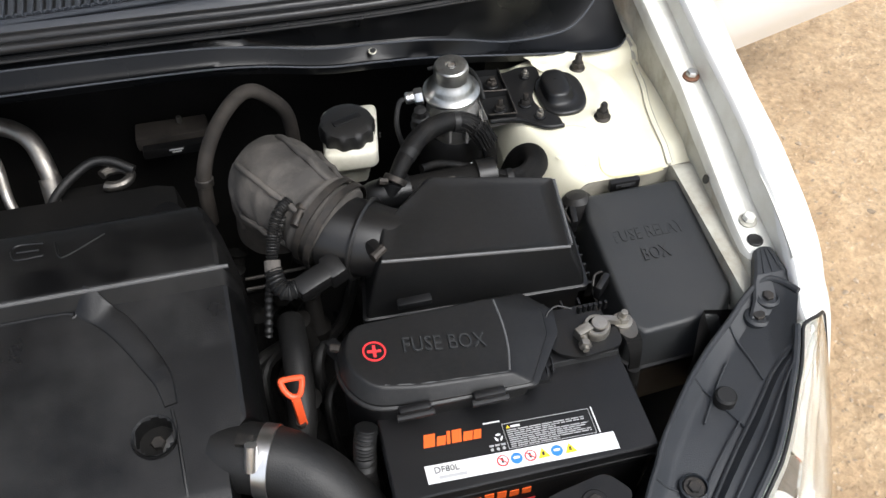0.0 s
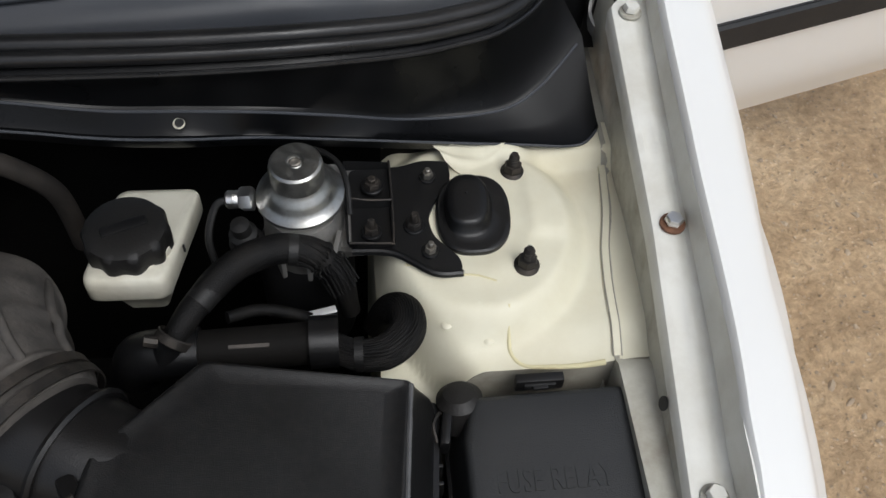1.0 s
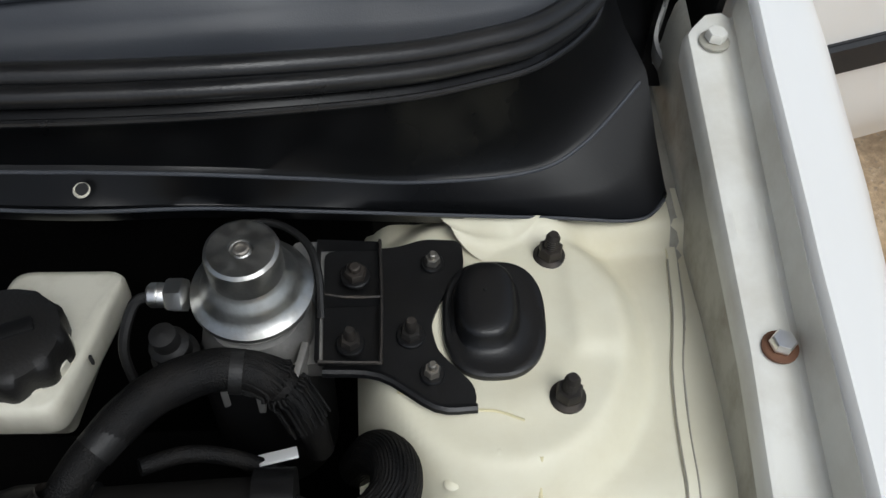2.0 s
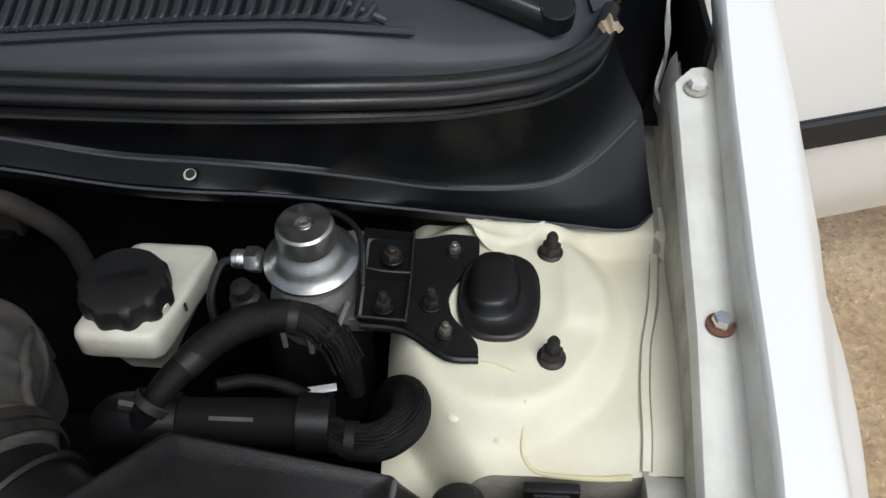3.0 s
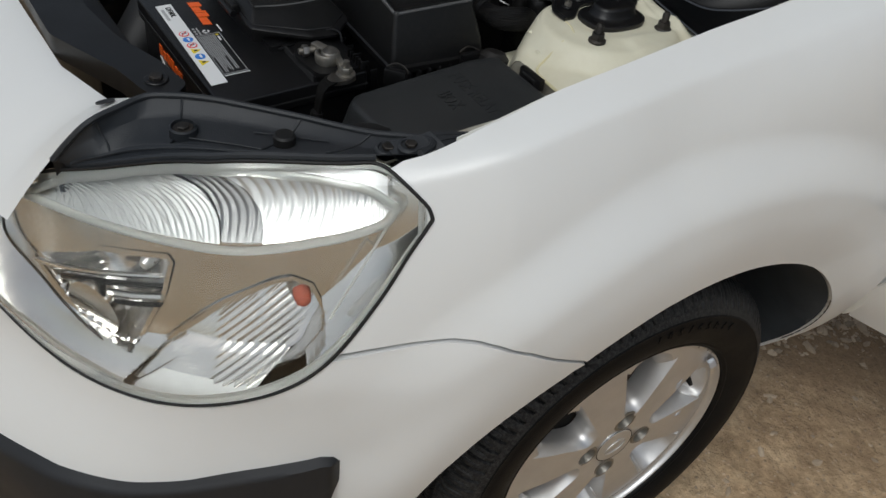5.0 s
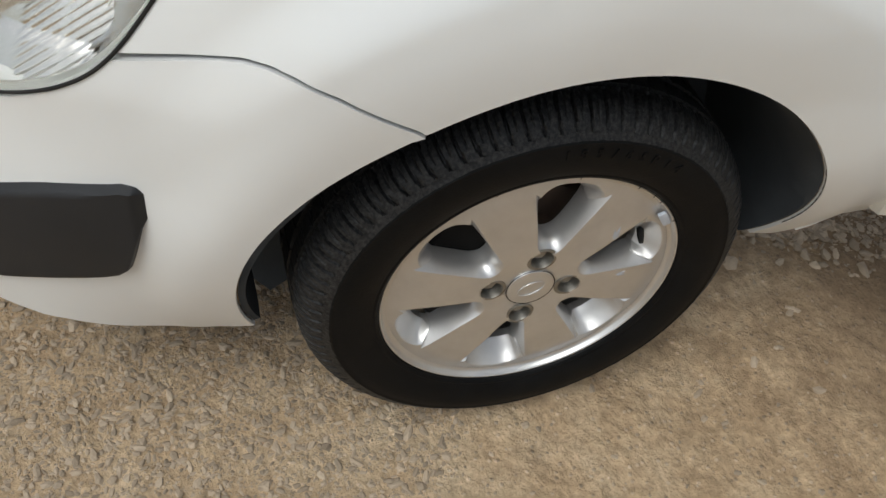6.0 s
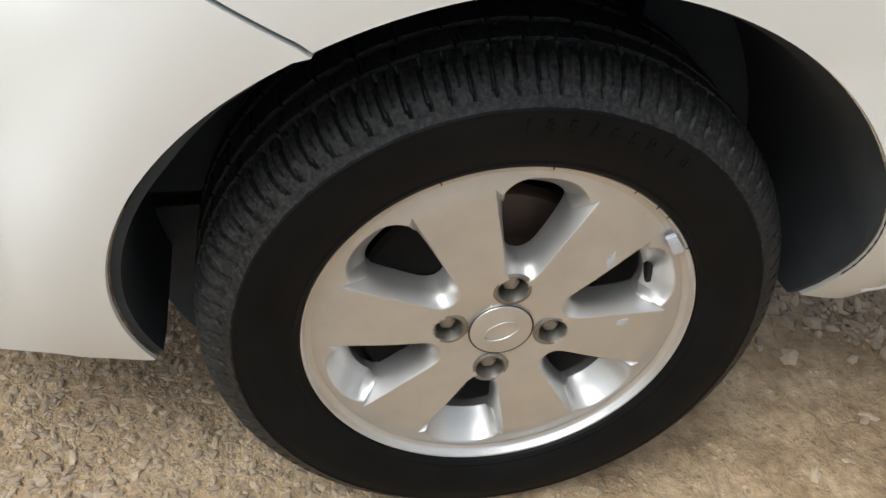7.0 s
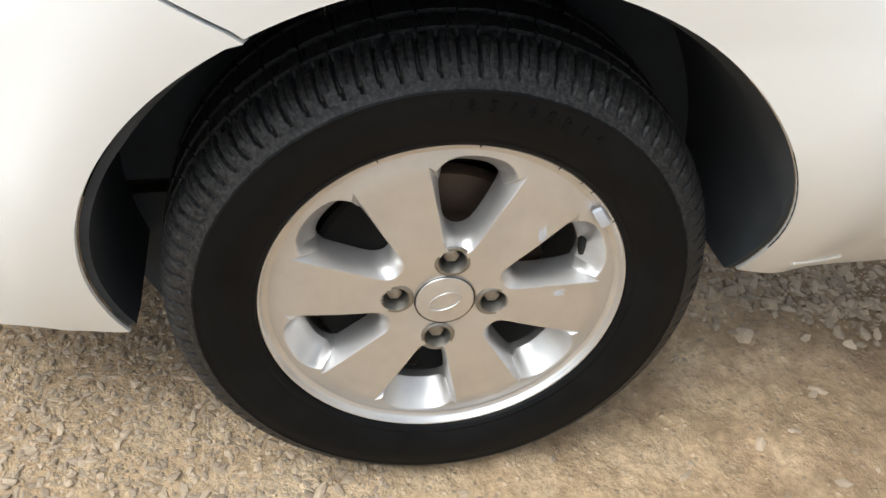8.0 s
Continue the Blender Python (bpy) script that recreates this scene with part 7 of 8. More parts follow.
    part("earth_cable", tube([(0.532, -0.353, 0.780), (0.532, -0.360, 0.75), (0.53, -0.375, 0.70), (0.52, -0.36, 0.64)], 0.0070, 12, 6), M_DARK, cl, "black earth cable")
    part("thin_wire", tube([(0.452, -0.310, 0.834), (0.449, -0.296, 0.843), (0.462, -0.288, 0.846), (0.478, -0.292, 0.842)], 0.0012, 6, 6), M_RUBBER, cl)
    for k in range(6):
        part("rack_tooth", block((0.487 + 0.006 * k, -0.2905, 0.828), (0.4895 + 0.006 * k, -0.2865, 0.838)), M_BLACK, cl)

    # fuse box cover over the positive terminal
    fb = thing("fuse_box", (0.33, -0.32, 0.822), "black plastic fuse box cover with a red plus sign", "fuse box")
    plan = [(0.243, -0.278, 0.02), (0.385, -0.262, 0.004), (0.425, -0.262, 0.004), (0.447, -0.288, 0.004), (0.443, -0.318, 0.004), (0.410, -0.371, 0.004), (0.30, -0.372, 0.01), (0.250, -0.366, 0.03), (0.229, -0.335, 0.03), (0.229, -0.30, 0.03)]
    topp = [(0.252, -0.282, 0.02), (0.385, -0.270, 0.004), (0.398, -0.270, 0.004), (0.400, -0.290, 0.004), (0.398, -0.318, 0.004), (0.391, -0.360, 0.004), (0.30, -0.360, 0.01), (0.258, -0.354, 0.03), (0.240, -0.33, 0.03), (0.240, -0.302, 0.03)]
    p0, p1 = round_poly(plan, 0.004, 6), round_poly(topp, 0.004, 6)
    def zr(x):
        return 0.8530 - 0.045 * (x - 0.24)
    def zc(x):
        return 0.8728 - 0.112 * (x - 0.24)
    def mid(t, up, dz=0.0):
        """A ring round the cover: t from its rim to its top in plan, up from the rim's height to the top's."""
        out = []
        for a, b in zip(p0, p1):
            x, y = a[0] + (b[0] - a[0]) * t, a[1] + (b[1] - a[1]) * t
            out.append((x, y, zr(x) + (zc(x) - zr(x)) * up + dz))
        return out
    body = loft([mid(0.0, 0.0), mid(0.02, 0.16), mid(0.10, 0.24), mid(0.70, 0.86), mid(0.82, 0.955), mid(0.93, 0.99), mid(1.0, 1.0), mid(1.15, 1.0)])
    part("cover", body, M_GRAIN, fb, "grained black cover", 28)
    part("cover_flange", loft([mid(-0.24, 0, -0.006), mid(-0.26, 0, -0.0045), mid(-0.26, 0, -0.002), mid(-0.20, 0, -0.0008), mid(0.0, 0, 0.0002), mid(0.0, 0, -0.006)]), M_BLACK, fb, "", 30)
    part("fuse_base", loft([mid(0.35, 0, -0.10), mid(0.25, 0, -0.03), mid(0.08, 0, -0.006)]), M_BLACK, fb)
    # edge highlights of the cover, painted as light grey tubes
    part("raised_edge", tube([(x, y, zc(x) - 0.0004) for x, y in ((0.3985, -0.271), (0.3995, -0.30), (0.3970, -0.33), (0.3905, -0.358))], 0.0014, 6, 4), M_EDGE_LIGHT, fb, "light grey painted edge highlight")
    part("raised_edge", tube([(x, y, zc(x) - 0.0009) for x, y in ((0.3895, -0.3592), (0.34, -0.3590), (0.30, -0.3585), (0.268, -0.3545))], lambda u, d: 0.0011 + 0.0003 * math.sin(d * 260), 6, 4), M_EDGE_LIGHT, fb, "light grey painted edge highlight")
    m = Matrix.Translation((0.335, -0.3165, zc(0.335) + 0.0005)) @ pose(0, 0, 0, 0, 6.4, -4) @ Matrix.Diagonal((0.72, 1.0, 1.0, 1.0))
    part("lettering", letters("FUSE BOX", 0.0250, 0.0012, m, 1.05), M_RELAY, fb, "raised lettering on the cover")
    c = Vector((0.2655, -0.3155, zc(0.2655) + 0.0002))
    ring = lathe([(0.0115, -0.002), (0.0115, 0.0008), (0.0098, 0.0008), (0.0098, -0.002)], 40, Matrix.Translation(c) @ pose(0, 0, 0, 0, 6.4, 0), False)
    part("plus_ring", ring, M_INK_RED, fb, "red printed ring")
    cross = join(prism([(-0.0068, -0.0015), (0.0068, -0.0015), (0.0068, 0.0015), (-0.0068, 0.0015)], 0, 0.0008), prism([(-0.0015, -0.0068), (0.0015, -0.0068), (0.0015, 0.0068), (-0.0015, 0.0068)], 0.0001, 0.0009))
    cross.transform(Matrix.Translation(c) @ pose(0, 0, 0, 0, 6.4, -3))
    part("plus_sign", cross, M_INK_RED, fb, "red plus sign")
    for x, y, a in ((0.292, -0.376, 0), (0.365, -0.377, 0)):
        m = Matrix.Translation((x, y, 0.8505)) @ pose(0, 0, 0, 0, 0, a)
        part("hinge_clip", box((0.032, 0.009, 0.012), m, 0.003), M_BLACK, fb)
        part("hinge_pin", tube([m @ Vector((-0.018, -0.004, -0.003)), m @ Vector((0.018, -0.004, -0.003))], 0.004, 10, 3), M_BLACK, fb)
    hp = box((0.036, 0.010, 0.008), Matrix.Translation((0.318, -0.259, 0.862)), 0.002)
    part("latch", hp, M_BLACK, fb)
    part("latch", box((0.012, 0.016, 0.02), Matrix.Translation((0.230, -0.287, 0.845)) @ pose(0, 0, 0, 0, 0, 30), 0.003), M_BLACK, fb)
    part("latch_pin", tube([(0.226, -0.292, 0.857), (0.235, -0.296, 0.858)], 0.0045, 10, 3), M_OLDBOLT, fb)
    part("ribbed_cable", tube([(0.245, -0.372, 0.83), (0.240, -0.382, 0.81), (0.238, -0.395, 0.77), (0.240, -0.40, 0.70)], lambda u, d: 0.0105 + 0.0012 * math.sin(d * 1500), 14, 24), M_RUBBER, fb, "ribbed black cable sleeve")


make_battery()


def make_relay_box():
    rb = thing("relay_box", (0.61, -0.23, 0.66), "dark grey plastic fuse and relay box with embossed lettering", "relay box")
    plan = [(0.554, -0.128), (0.670, -0.126), (0.672, -0.155), (0.668, -0.286), (0.642, -0.316), (0.553, -0.322), (0.543, -0.310), (0.545, -0.16)]
    pts = round_poly(plan, 0.005, 4)
    zt = lambda x, y: 0.8285 + 0.075 * (y + 0.128) * 0.9
    def ring(grow, dz, flat=None):
        c = Vector((0.607, -0.232))
        out = []
        for x, y in pts:
            d = Vector((x, y)) - c
            q = c + d + d.normalized() * grow
            out.append((q.x, q.y, zt(x, y) + dz if flat is None else flat))
        return out
    part("lid", loft([ring(0.013, -0.047), ring(0.0115, -0.04), ring(0.002, -0.007), ring(0.0003, -0.0026), ring(-0.0025, -0.0004), ring(-0.007, 0.0), ring(-0.03, 0.0)]), M_RELAY, rb, "dark grey lid", 50)
    part("lower_case", loft([ring(-0.004, 0, 0.67), ring(0.011, -0.046)]), M_BLACK, rb)
    part("case_rim", loft([ring(0.010, -0.053), ring(0.017, -0.052), ring(0.017, -0.047), ring(0.010, -0.046)]), M_BLACK, rb)
    tilt = pose(0, 0, 0, 3.8, 0, 0)
    m1 = Matrix.Translation((0.606, -0.196, zt(0.6, -0.196) + 0.0006)) @ tilt
    part("lettering", letters("FUSE RELAY", 0.0250, 0.0012, m1 @ Matrix.Diagonal((0.62, 1, 1, 1)), 1.05), M_RELAY, rb, "embossed lettering on the lid")
    m2 = Matrix.Translation((0.604, -0.226, zt(0.6, -0.226) + 0.0006)) @ tilt
    part("lettering", letters("BOX", 0.0250, 0.0012, m2 @ Matrix.Diagonal((0.62, 1, 1, 1)), 1.05), M_RELAY, rb, "embossed lettering on the lid")
    cl = part("latch", block((0.588, -0.121, 0.818), (0.626, -0.113, 0.8325), 0.002), M_BLACK, rb, "black latch")
    part("latch_slot", block((0.595, -0.1225, 0.8245), (0.619, -0.1205, 0.8290)), M_INK_BLACK, cl)
    part("latch_tongue", block((0.601, -0.125, 0.825), (0.613, -0.119, 0.8285), 0.001), M_BLACK, cl)
    part("corner_grommet", lathe([(0.018, -0.02), (0.018, 0.004), (0.012, 0.010), (0.0, 0.012)], 24, aim((0.545, -0.126, 0.818), (-0.1, 0.3, 1))), M_RUBBER, rb)


make_relay_box()


def make_rubber_cap():
    cap = thing("strut_cap", (0.571, 0.026, 0.853), "black rubber cap over the strut mount", "rubber cap")
    z = 0.8545

    def oval(w, h, dz, dx=0.0, dy=0.0, p=0.62):
        """A rounded oblong, leaning a little across the car."""
        out = []
        for k in range(64):
            a = 2 * math.pi * k / 64
            x, y = w * math.copysign(abs(math.cos(a)) ** p, math.cos(a)), h * math.copysign(abs(math.sin(a)) ** p, math.sin(a))
            out.append((0.571 + dx + x + 0.05 * y, 0.0255 + dy + y, z + dz))
        return out
    flange = [oval(0.0305, 0.0405, -0.002, 0, 0, 0.78), oval(0.0312, 0.0412, 0.0008, 0, 0, 0.78), oval(0.0308, 0.0408, 0.0034, 0, 0, 0.78), oval(0.0292, 0.0392, 0.0046, 0, 0, 0.78), oval(0.0262, 0.0362, 0.0044, -0.0005, 0, 0.78), oval(0.0246, 0.0338, 0.0040, -0.0015, 0.001, 0.78)]
    body = [oval(0.0200, 0.0300, 0.0046, -0.0035, 0.004, 0.76), oval(0.0188, 0.0284, 0.0066, -0.0042, 0.005, 0.76), oval(0.0176, 0.0270, 0.0132, -0.0048, 0.006, 0.76), oval(0.0166, 0.0258, 0.0156, -0.0050, 0.006, 0.78), oval(0.0146, 0.0236, 0.0168, -0.0052, 0.006, 0.8), oval(0.0095, 0.0180, 0.0174, -0.0054, 0.006, 0.85), oval(0.003, 0.008, 0.0176, -0.0055, 0.006, 0.9)]
    part("cap_body", loft(flange + body), M_BLACK, cap, "", 40)
    part("cap_nib", lathe([(0.0015, 0), (0.001, 0.0015), (0, 0.0015)], 10, aim((0.5655, 0.036, z + 0.0174))), M_RUBBER, cap)


make_rubber_cap()


def make_fuel_filter():
    ff = thing("fuel_filter_head", (0.43, 0.03, 0.80), "zinc-plated diesel priming pump on a cast aluminium filter head", "fuel pump")
    c, ax = (0.431, 0.026, 0.879), (-0.03, -0.04, 1)
    m = aim(c, ax)
    part("pump_dome", lathe([(0.0290, -0.005), (0.0335, -0.0035), (0.0352, -0.0015), (0.0357, 0.0006), (0.0352, 0.0026), (0.0330, 0.0042), (0.0302, 0.0062), (0.0284, 0.0090), (0.0272, 0.0125), (0.0252, 0.0158), (0.0230, 0.0185), (0.0214, 0.0208), (0.0205, 0.0235)], 64, m, False), M_ZINC, ff, "zinc-plated stepped dome", 25)
    part("plunger", lathe([(0.0206, 0.021), (0.0212, 0.0225), (0.0214, 0.0360), (0.0205, 0.0395), (0.0186, 0.0410), (0.0070, 0.0412), (0.0066, 0.0393), (0.0058, 0.0390), (0.0045, 0.0397), (0.0, 0.0399)], 56, m), M_ZINC, ff, "zinc-plated push plunger", 25)
    part("plunger_screw", lathe([(0.0046, 0.0390), (0.0046, 0.0410), (0.0032, 0.0415), (0.003, 0.0403), (0, 0.0401)], 20, m), M_STEEL, ff)
    part("filter_head", loft([[(0.431 + r * math.cos(a) * (0.92 if math.cos(a) < 0 else 1.0), 0.024 + r * math.sin(a) * 0.95 - (0.010 if math.sin(a) < 0 else 0), z) for a in np.linspace(0, 2 * math.pi, 40, endpoint=False)] for r, z in ((0.030, 0.825), (0.034, 0.838), (0.034, 0.856), (0.031, 0.866), (0.028, 0.874))]), M_CAST, ff, "cast aluminium filter head", 30)
    part("head_arm", prism(round_poly([(0.44, -0.012), (0.50, -0.010), (0.505, 0.075), (0.45, 0.078)], 0.006), 0.842, 0.856, 0.003), M_CAST, ff)
    part("filter_can", lathe([(0.040, 0), (0.041, 0.01), (0.041, 0.11), (0.036, 0.118)], 40, aim((0.431, 0.022, 0.708))), M_BLACK, ff)
    for x, y, a in ((0.458, -0.016, -12), (0.436, -0.022, 0), (0.412, -0.018, 20)):
        part("cast_rib", box((0.004, 0.026, 0.024), Matrix.Translation((x, y, 0.856)) @ Matrix.Rotation(math.radians(a), 4, "Z"), 0.001), M_CAST, ff)
    # side union and plug
    mu = aim((0.3945, 0.0225, 0.8810), (-1, 0.10, -0.12))
    part("union_nut", hexhead(0.0104, 0.0110, mu), M_BRIGHT, ff, "bright hexagon union")
    part("union_collar", lathe([(0.0062, 0.010), (0.0070, 0.0112), (0.0074, 0.015), (0.0066, 0.0156), (0.0074, 0.0164), (0.0074, 0.0205), (0.0060, 0.0222), (0.0, 0.0222)], 24, mu), M_BRIGHT, ff)
    part("drain_boot", lathe([(0.013, 0), (0.014, 0.012), (0.011, 0.015), (0.0115, 0.024), (0.008, 0.027), (0.0075, 0.036), (0.0, 0.038)], 24, aim((0.388, -0.002, 0.848), (-0.1, -0.1, 1))), M_RUBBER, ff, "black rubber boot")
    part("spill_hose", tube([(0.375, 0.024, 0.879), (0.364, 0.020, 0.876), (0.357, 0.002, 0.858), (0.362, -0.012, 0.83)], 0.0032, 8, 6), M_RUBBER, ff)
    # wire loop behind the dome
    part("dome_wire", tube([(0.412, 0.072, 0.880), (0.44, 0.071, 0.884), (0.460, 0.056, 0.885), (0.468, 0.036, 0.881), (0.4695, 0.012, 0.868)], 0.0024, 8, 6), M_RUBBER, ff)
    ff.location.y += 0.010
    # bracket to the tower
    br = thing("filter_bracket", (0.52, 0.03, 0.85), "black steel bracket with studs holding the filter head", "bracket")
    plan = [(0.470, 0.078), (0.515, 0.080), (0.532, 0.086), (0.556, 0.084), (0.556, 0.062), (0.540, 0.040), (0.533, 0.022), (0.536, 0.004), (0.556, -0.020), (0.556, -0.034), (0.533, -0.033), (0.505, -0.012), (0.470, -0.006)]
    part("plate", prism(round_poly(plan, 0.006, 3), 0.853, 0.8575, 0.0012), M_BLACK, br)
    part("plate_lip", tube([(0.470, -0.008, 0.858), (0.503, -0.012, 0.858), (0.533, -0.033, 0.858), (0.556, -0.034, 0.857)], 0.003, 8, 4), M_BLACK, br)
    for y0, y1 in ((0.040, 0.078), (-0.004, 0.036)):
        part("pocket", loft([[(0.468, y0, 0.858), (0.503, y0, 0.858), (0.503, y1, 0.858), (0.468, y1, 0.858)], [(0.466, y0 - 0.002, 0.868), (0.5045, y0 - 0.002, 0.864), (0.5045, y1 + 0.002, 0.864), (0.466, y1 + 0.002, 0.868)]], False), M_BLACK, br, "", 30)
    part("pocket_edge", tube([(0.5045, 0.081, 0.8645), (0.5045, 0.036, 0.8645), (0.503, -0.004, 0.8645), (0.50, -0.007, 0.865), (0.468, -0.007, 0.868)], 0.0011, 6, 3), M_OLDBOLT, br)
    part("pocket_edge", tube([(0.467, 0.040, 0.868), (0.485, 0.037, 0.867), (0.5045, 0.0385, 0.8645)], 0.0011, 6, 3), M_OLDBOLT, br)
    for x, y, z, r, stud, mt in ((0.489, 0.056, 0.861, 0.0072, 0.004, M_OLDBOLT), (0.486, 0.008, 0.861, 0.0062, 0.009, M_OLDBOLT), (0.521, 0.014, 0.858, 0.0065, 0.010, M_OLDBOLT), (0.5365, 0.066, 0.858, 0.0050, 0.004, M_CLAMP), (0.532, -0.012, 0.858, 0.0050, 0.005, M_CLAMP)):
        bolt_parts(br, (x, y, z), (0, 0, 1), r, 0.007, r + 0.0022, stud, mt, M_BLACK, "stud_nut")


make_fuel_filter()


def make_reservoir():
    rs = thing("brake_fluid_reservoir", (0.305, 0.03, 0.79), "ivory plastic brake fluid reservoir with a black cap", "fluid reservoir")
    plan = round_poly([(0.261, -0.026), (0.326, -0.028), (0.344, 0.086), (0.274, 0.088)], 0.012, 5)
    def ring(grow, z):
        c = Vector((0.303, 0.018))
        return [(*(c + (Vector(p) - c) * (1 + grow)), z - (0.20 * (p[1] + 0.028) if z > 0.80 else 0.0)) for p in plan]
    part("tank", loft([ring(-0.50, 0.79), ring(-0.28, 0.826), ring(-0.06, 0.831), ring(0.0, 0.836), ring(0.0, 0.853), ring(-0.03, 0.8585), ring(-0.10, 0.860), ring(-0.3, 0.8605)]), M_IVORY, rs, "ivory translucent tank", 60)
    part("filler_neck", lathe([(0.030, 0), (0.030, 0.016), (0.028, 0.018)], 32, aim((0.298, 0.010, 0.845))), M_IVORY, rs)
    rings = []
    for z, r in ((0.853, 0.030), (0.855, 0.0322), (0.863, 0.0328), (0.874, 0.0328), (0.8785, 0.0310), (0.880, 0.026), (0.8805, 0.020), (0.8805, 0.01)):
        w = 0.0014 if 0.853 < z < 0.876 else 0
        rings.append([(0.296 + (r + w * math.cos(10 * a)) * math.cos(a), 0.011 + (r + w * math.cos(10 * a)) * math.sin(a), z) for a in np.linspace(0, 2 * math.pi, 80, endpoint=False)])
    part("cap", loft(rings), M_RUBBER, rs, "black scalloped screw cap", 40)
    part("cap_bar", box((0.036, 0.010, 0.004), Matrix.Translation((0.296, 0.011, 0.8805)) @ pose(0, 0, 0, 0, 0, 20), 0.002), M_BLACK, rs)
    part("level_mark", block((0.335, 0.012, 0.842), (0.3365, 0.014, 0.850)), M_INK_BLACK, rs)


make_reservoir()


def make_harness():
    h = thing("wiring_loom", (0.42, -0.05, 0.80), "black woven wiring loom arching over the gearbox", "wiring loom")
    part("loom_arch", tube([(0.332, -0.084, 0.850), (0.342, -0.070, 0.862), (0.360, -0.046, 0.868), (0.382, -0.025, 0.872), (0.410, -0.014, 0.874), (0.434, -0.014, 0.871), (0.450, -0.020, 0.862), (0.461, -0.028, 0.845), (0.466, -0.032, 0.81)], lambda u, d: 0.0080 + 0.0040 * math.sin(math.pi * min(1, u * 1.1)) + 0.0007 * noise.noise((d * 60, 0, 2)), 72, 12, True, 34, 0.0004), M_LOOM, h, "", 60)
    for k in range(22):
        a = 2 * math.pi * k / 22
        pts = []
        base = spline([(0.426, -0.0135, 0.872), (0.438, -0.015, 0.869), (0.450, -0.020, 0.862), (0.462, -0.030, 0.842)], 4)
        for i, p in enumerate(base):
            r = 0.0110 + 0.0012 * i / len(base) + 0.0012 * math.sin(k * 2.4)
            t = Vector(base[min(i + 1, len(base) - 1)] - base[max(0, i - 1)]).normalized()
            sd = t.orthogonal().normalized()
            up = t.cross(sd)
            pts.append(Vector(p) + (sd * math.cos(a + i * 0.05) + up * math.sin(a + i * 0.05)) * r)
        part("wire_strand", tube(pts, 0.0008, 6, 2), M_LOOM, h)
    part("tape_band", tube([(0.353, -0.055, 0.866), (0.364, -0.042, 0.869)], 0.0112, 20, 4), M_RUBBER, h, "dull tape band")
    part("tape_band", tube([(0.421, -0.0138, 0.873), (0.428, -0.0140, 0.872)], 0.0126, 20, 4), M_RUBBER, h)
    part("lower_arch", tube([(0.372, -0.055, 0.845), (0.395, -0.045, 0.838), (0.42, -0.045, 0.830), (0.45, -0.055, 0.825)], 0.005, 12, 8), M_LOOM, h)
    part("tag", box((0.022, 0.0015, 0.010), Matrix.Translation((0.444, -0.045, 0.830)) @ pose(0, 0, 0, 60, 0, 12), 0.0004), M_INK_WHITE, h, "white printed tag")
    part("clamp_band", lathe([(0.0135, -0.004), (0.0145, -0.003), (0.0145, 0.003), (0.0135, 0.004)], 28, aim((0.336, -0.078, 0.856), (0.5, 0.6, 0.55)), False), M_OLDBOLT, h)
    part("clamp_screw", lathe([(0.0045, 0), (0.0045, 0.010), (0, 0.0105)], 8, aim((0.326, -0.084, 0.862), (-1, 0.1, 0.2))), M_OLDBOLT, h)
    # second, ribbed sleeve turning down beside the tower
    s = thing("coiled_sleeve", (0.50, -0.08, 0.80), "thick black corded sleeve bending beside the strut tower", "wiring loom")
    part("sleeve", tube([(0.452, -0.082, 0.838), (0.470, -0.091, 0.838), (0.492, -0.0905, 0.840), (0.508, -0.076, 0.842), (0.5085, -0.056, 0.838), (0.498, -0.042, 0.822), (0.486, -0.037, 0.79)], lambda u, d: 0.0100 + 0.0036 * math.sin(math.pi * min(1, max(0, u))), 120, 10, True, 44, 0.0009), M_LOOM, s, "", 60)
    part("sleeve_band", tube([(0.468, -0.0905, 0.838), (0.475, -0.0908, 0.8385)], 0.0136, 20, 3), M_RUBBER, s)
    # black tube behind the air box
    t = thing("resonator_pipe", (0.39, -0.09, 0.80), "black plastic breather pipe with collars", "pipe")
    part("pipe_body", tube([(0.345, -0.080, 0.838), (0.38, -0.079, 0.838), (0.42, -0.078, 0.838), (0.452, -0.078, 0.839)], 0.0165, 24, 6), M_DARK, t)
    part("collar", tube([(0.434, -0.078, 0.839), (0.456, -0.078, 0.839)], 0.0205, 24, 4), M_BLACK, t)
    part("elbow", tube([(0.352, -0.080, 0.838), (0.328, -0.080, 0.838), (0.308, -0.078, 0.832), (0.300, -0.076, 0.81)], 0.0195, 22, 6), M_BLACK, t)
    part("elbow_stub", tube([(0.328, -0.086, 0.842), (0.334, -0.080, 0.855)], 0.0125, 20, 4), M_BLACK, t)
    # grey dust along the pipe's top, as a thin bar
    part("print_bar", block((0.375, -0.088, 0.8530), (0.405, -0.085, 0.8540)), M_BELLOWS, t, "line of grey dust")


make_harness()


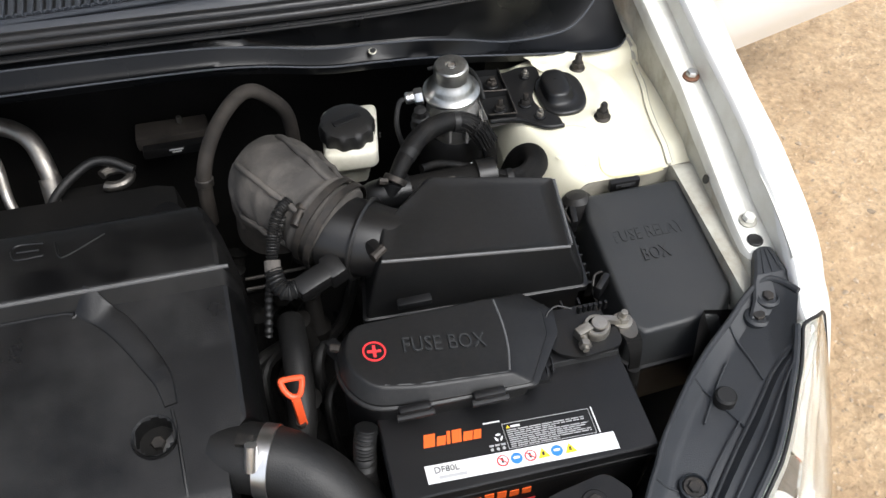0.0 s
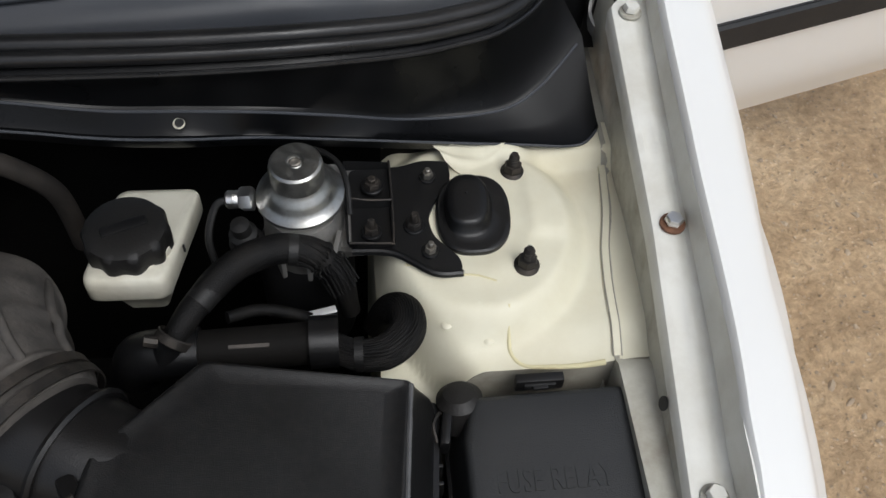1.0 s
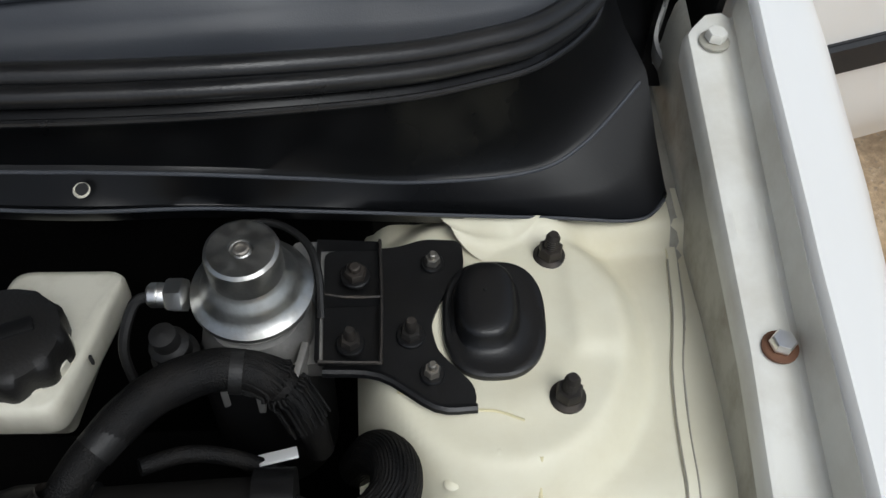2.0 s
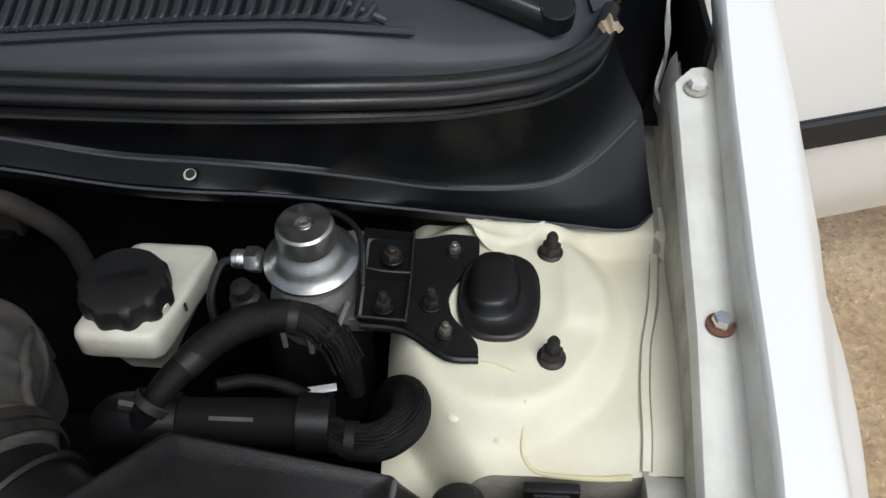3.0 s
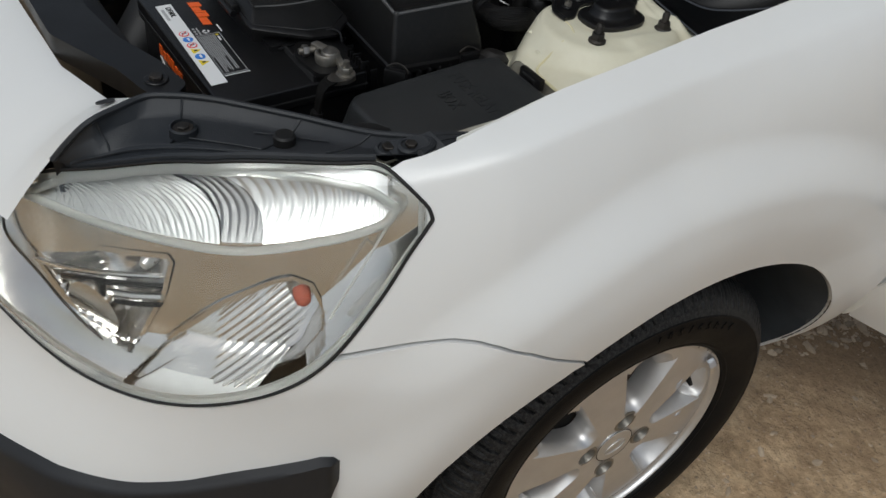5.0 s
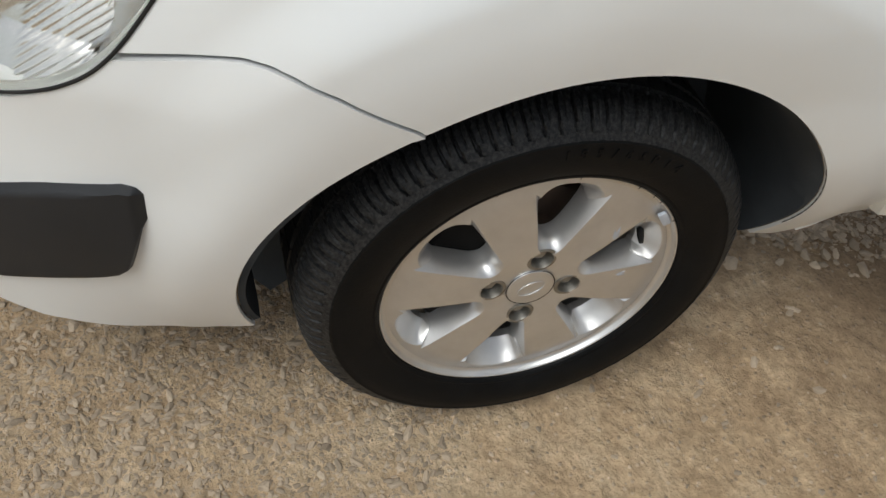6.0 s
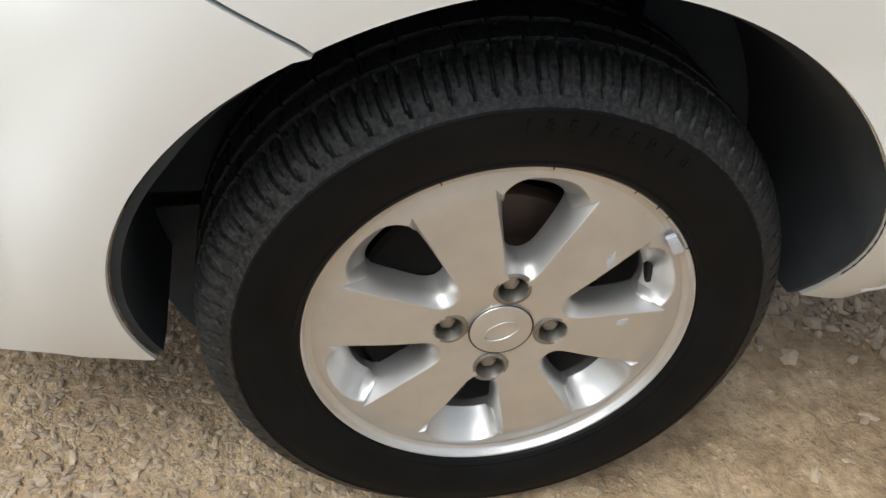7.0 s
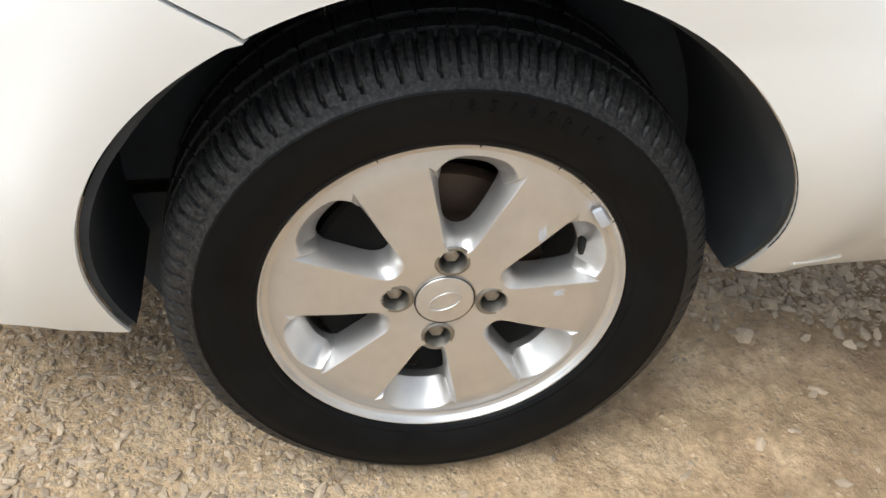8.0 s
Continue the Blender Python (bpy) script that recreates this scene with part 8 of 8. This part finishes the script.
def make_hoses():
    a = thing("heater_hose", (0.20, 0.03, 0.80), "bent grey heater hose behind the engine", "hose")
    part("hose", tube([(0.118, -0.030, 0.79), (0.121, -0.026, 0.85), (0.1286, -0.013, 0.877), (0.140, 0.014, 0.886), (0.155, 0.041, 0.891), (0.175, 0.060, 0.899), (0.192, 0.065, 0.901), (0.208, 0.068, 0.888), (0.2255, 0.072, 0.862), (0.232, 0.074, 0.834), (0.233, 0.075, 0.78)], 0.0088, 18, 8), M_HOSE, a, "", 70)
    part("hose_clip", lathe([(0.0095, -0.005), (0.0108, -0.004), (0.0108, 0.004), (0.0095, 0.005)], 24, aim((0.1215, -0.025, 0.853), (0.1, 0.2, 1)), False), M_OLDBOLT, a)
    p = thing("metal_coolant_pipe", (-0.0946, 0.1402, 0.6950), "bright bent metal coolant pipe", "pipe")
    part("pipe", tube([(-0.3658, 0.2024, 0.8136), (-0.2076, 0.1967, 0.8136), (-0.1398, 0.1877, 0.8080), (-0.1002, 0.1628, 0.8001), (-0.0833, 0.1289, 0.7718), (-0.0810, 0.1063, 0.7402)], 0.0118, 18, 8), M_STEEL, p)
    part("crimp", tube([(-0.0827, 0.1222, 0.7628), (-0.0810, 0.1041, 0.7379)], 0.0141, 18, 4), M_STEEL, p)
    part("union", lathe([(0.015, 0), (0.016, 0.006), (0.016, 0.02), (0.013, 0.025)], 20, aim((-0.2132, 0.1979, 0.8136), (1, -0.05, 0))), M_STEEL, p)
    q = thing("thin_metal_pipe", (-0.1285, 0.0724, 0.6950), "thin bright metal fuel pipe", "pipe")
    part("pipe", tube([(-0.3658, 0.1628, 0.8193), (-0.2189, 0.1538, 0.8170), (-0.1567, 0.1448, 0.8114), (-0.1375, 0.1267, 0.8001), (-0.1285, 0.0837, 0.7718), (-0.1194, 0.0611, 0.7402)], 0.0068, 14, 8), M_STEEL, q)
    w = thing("black_hose_loop", (-0.0268, 0.0724, 0.7176), "thin black hose with a grey metal ring end", "hose")
    part("hose", tube([(-0.0889, 0.0442, 0.7515), (-0.0663, 0.0668, 0.7831), (-0.0268, 0.0928, 0.8001), (0.0015, 0.0950, 0.8001), (0.0297, 0.0815, 0.7910)], 0.0062, 12, 8), M_RUBBER, w)
    part("ring_end", tube([(0.0049 + 0.0192 * math.cos(t), 0.0792 + 0.0158 * math.sin(t), 0.7854) for t in np.linspace(-2.2, 2.6, 20)], 0.0065, 10, 3), M_TARNISH, w, "dull metal ring")
    part("ring_base", block((-0.0663, 0.0498, 0.7515), (0.0071, 0.0894, 0.7718), 0.006), M_DARK, w)
    g = thing("relay_module", (0.0749, 0.1854, 0.7628), "small dark control unit on the firewall", "control unit")
    # paler slab over a black step: lit top and shaded front put into colour
    part("module", block((0.0252, 0.1741, 0.7379), (0.1224, 0.2103, 0.7582), 0.004), M_HOSE, g)
    part("module_step", block((0.0320, 0.1628, 0.7311), (0.1156, 0.1787, 0.7475), 0.003), M_BLACK, g)
    part("print_bar", block((0.0670, 0.1615, 0.7419), (0.0862, 0.1626, 0.7438)), M_INK_GREY, g)
    part("print_bar", block((0.0704, 0.1615, 0.7379), (0.0828, 0.1626, 0.7396)), M_INK_GREY, g)
    bolt_parts(g, (0.0862, 0.1990, 0.7582), (0, 0, 1), 0.004, 0.01, 0, 0, M_STEEL)
    # dipstick with its orange grip
    d = thing("oil_dipstick", (0.18, -0.31, 0.75), "orange-red oil dipstick handle", "dipstick")
    grip = tube([(0.1715, -0.307, 0.8345), (0.1735, -0.305, 0.8365), (0.191, -0.3055, 0.8365), (0.1925, -0.3075, 0.834), (0.1905, -0.3135, 0.8285), (0.187, -0.3175, 0.8235), (0.180, -0.3175, 0.8235), (0.174, -0.3125, 0.8290), (0.1715, -0.307, 0.8345)], 0.0031, 10, 4)
    part("grip_ring", grip, M_ORANGE_DIP, d)
    part("grip_stem", box((0.009, 0.007, 0.040), aim((0.1845, -0.324, 0.803), (0.06, -0.18, -1)), 0.002), M_ORANGE_DIP, d)
    part("tube", tube([(0.184, -0.327, 0.79), (0.186, -0.325, 0.72), (0.18, -0.30, 0.62)], 0.0055, 12, 5), M_OLDBOLT, d)
    # intercooler hose with its steel clamp
    t = thing("turbo_hose", (0.2, -0.42, 0.70), "thick black turbo hose with a steel band clamp", "hose")
    part("hose", tube([(0.105, -0.352, 0.800), (0.135, -0.366, 0.806), (0.165, -0.378, 0.800), (0.198, -0.402, 0.782), (0.225, -0.436, 0.755), (0.240, -0.475, 0.715), (0.245, -0.50, 0.66)], 0.0345, 30, 10), M_RUBBER, t, "", 70)
    ax = (0.9, -0.35, 0.0)
    part("band_clamp", lathe([(0.0352, -0.0075), (0.0364, -0.007), (0.0364, 0.007), (0.0352, 0.0075)], 56, aim((0.148, -0.3715, 0.8045), ax), False), M_BRIGHT, t, "bright steel band clamp")
    part("clamp_screw", lathe([(0.006, -0.014), (0.006, 0.014), (0.0, 0.0145)], 14, aim((0.135, -0.385, 0.842), (0.2, 0.5, 1))), M_BRIGHT, t)
    part("clamp_lug", box((0.012, 0.006, 0.016), aim((0.131, -0.366, 0.842), ax), 0.001), M_OLDBOLT, t)
    part("turbo_outlet", tube([(0.105, -0.35, 0.80), (0.07, -0.338, 0.79), (0.03, -0.33, 0.75)], 0.0325, 24, 5), M_CAST, t)


make_hoses()
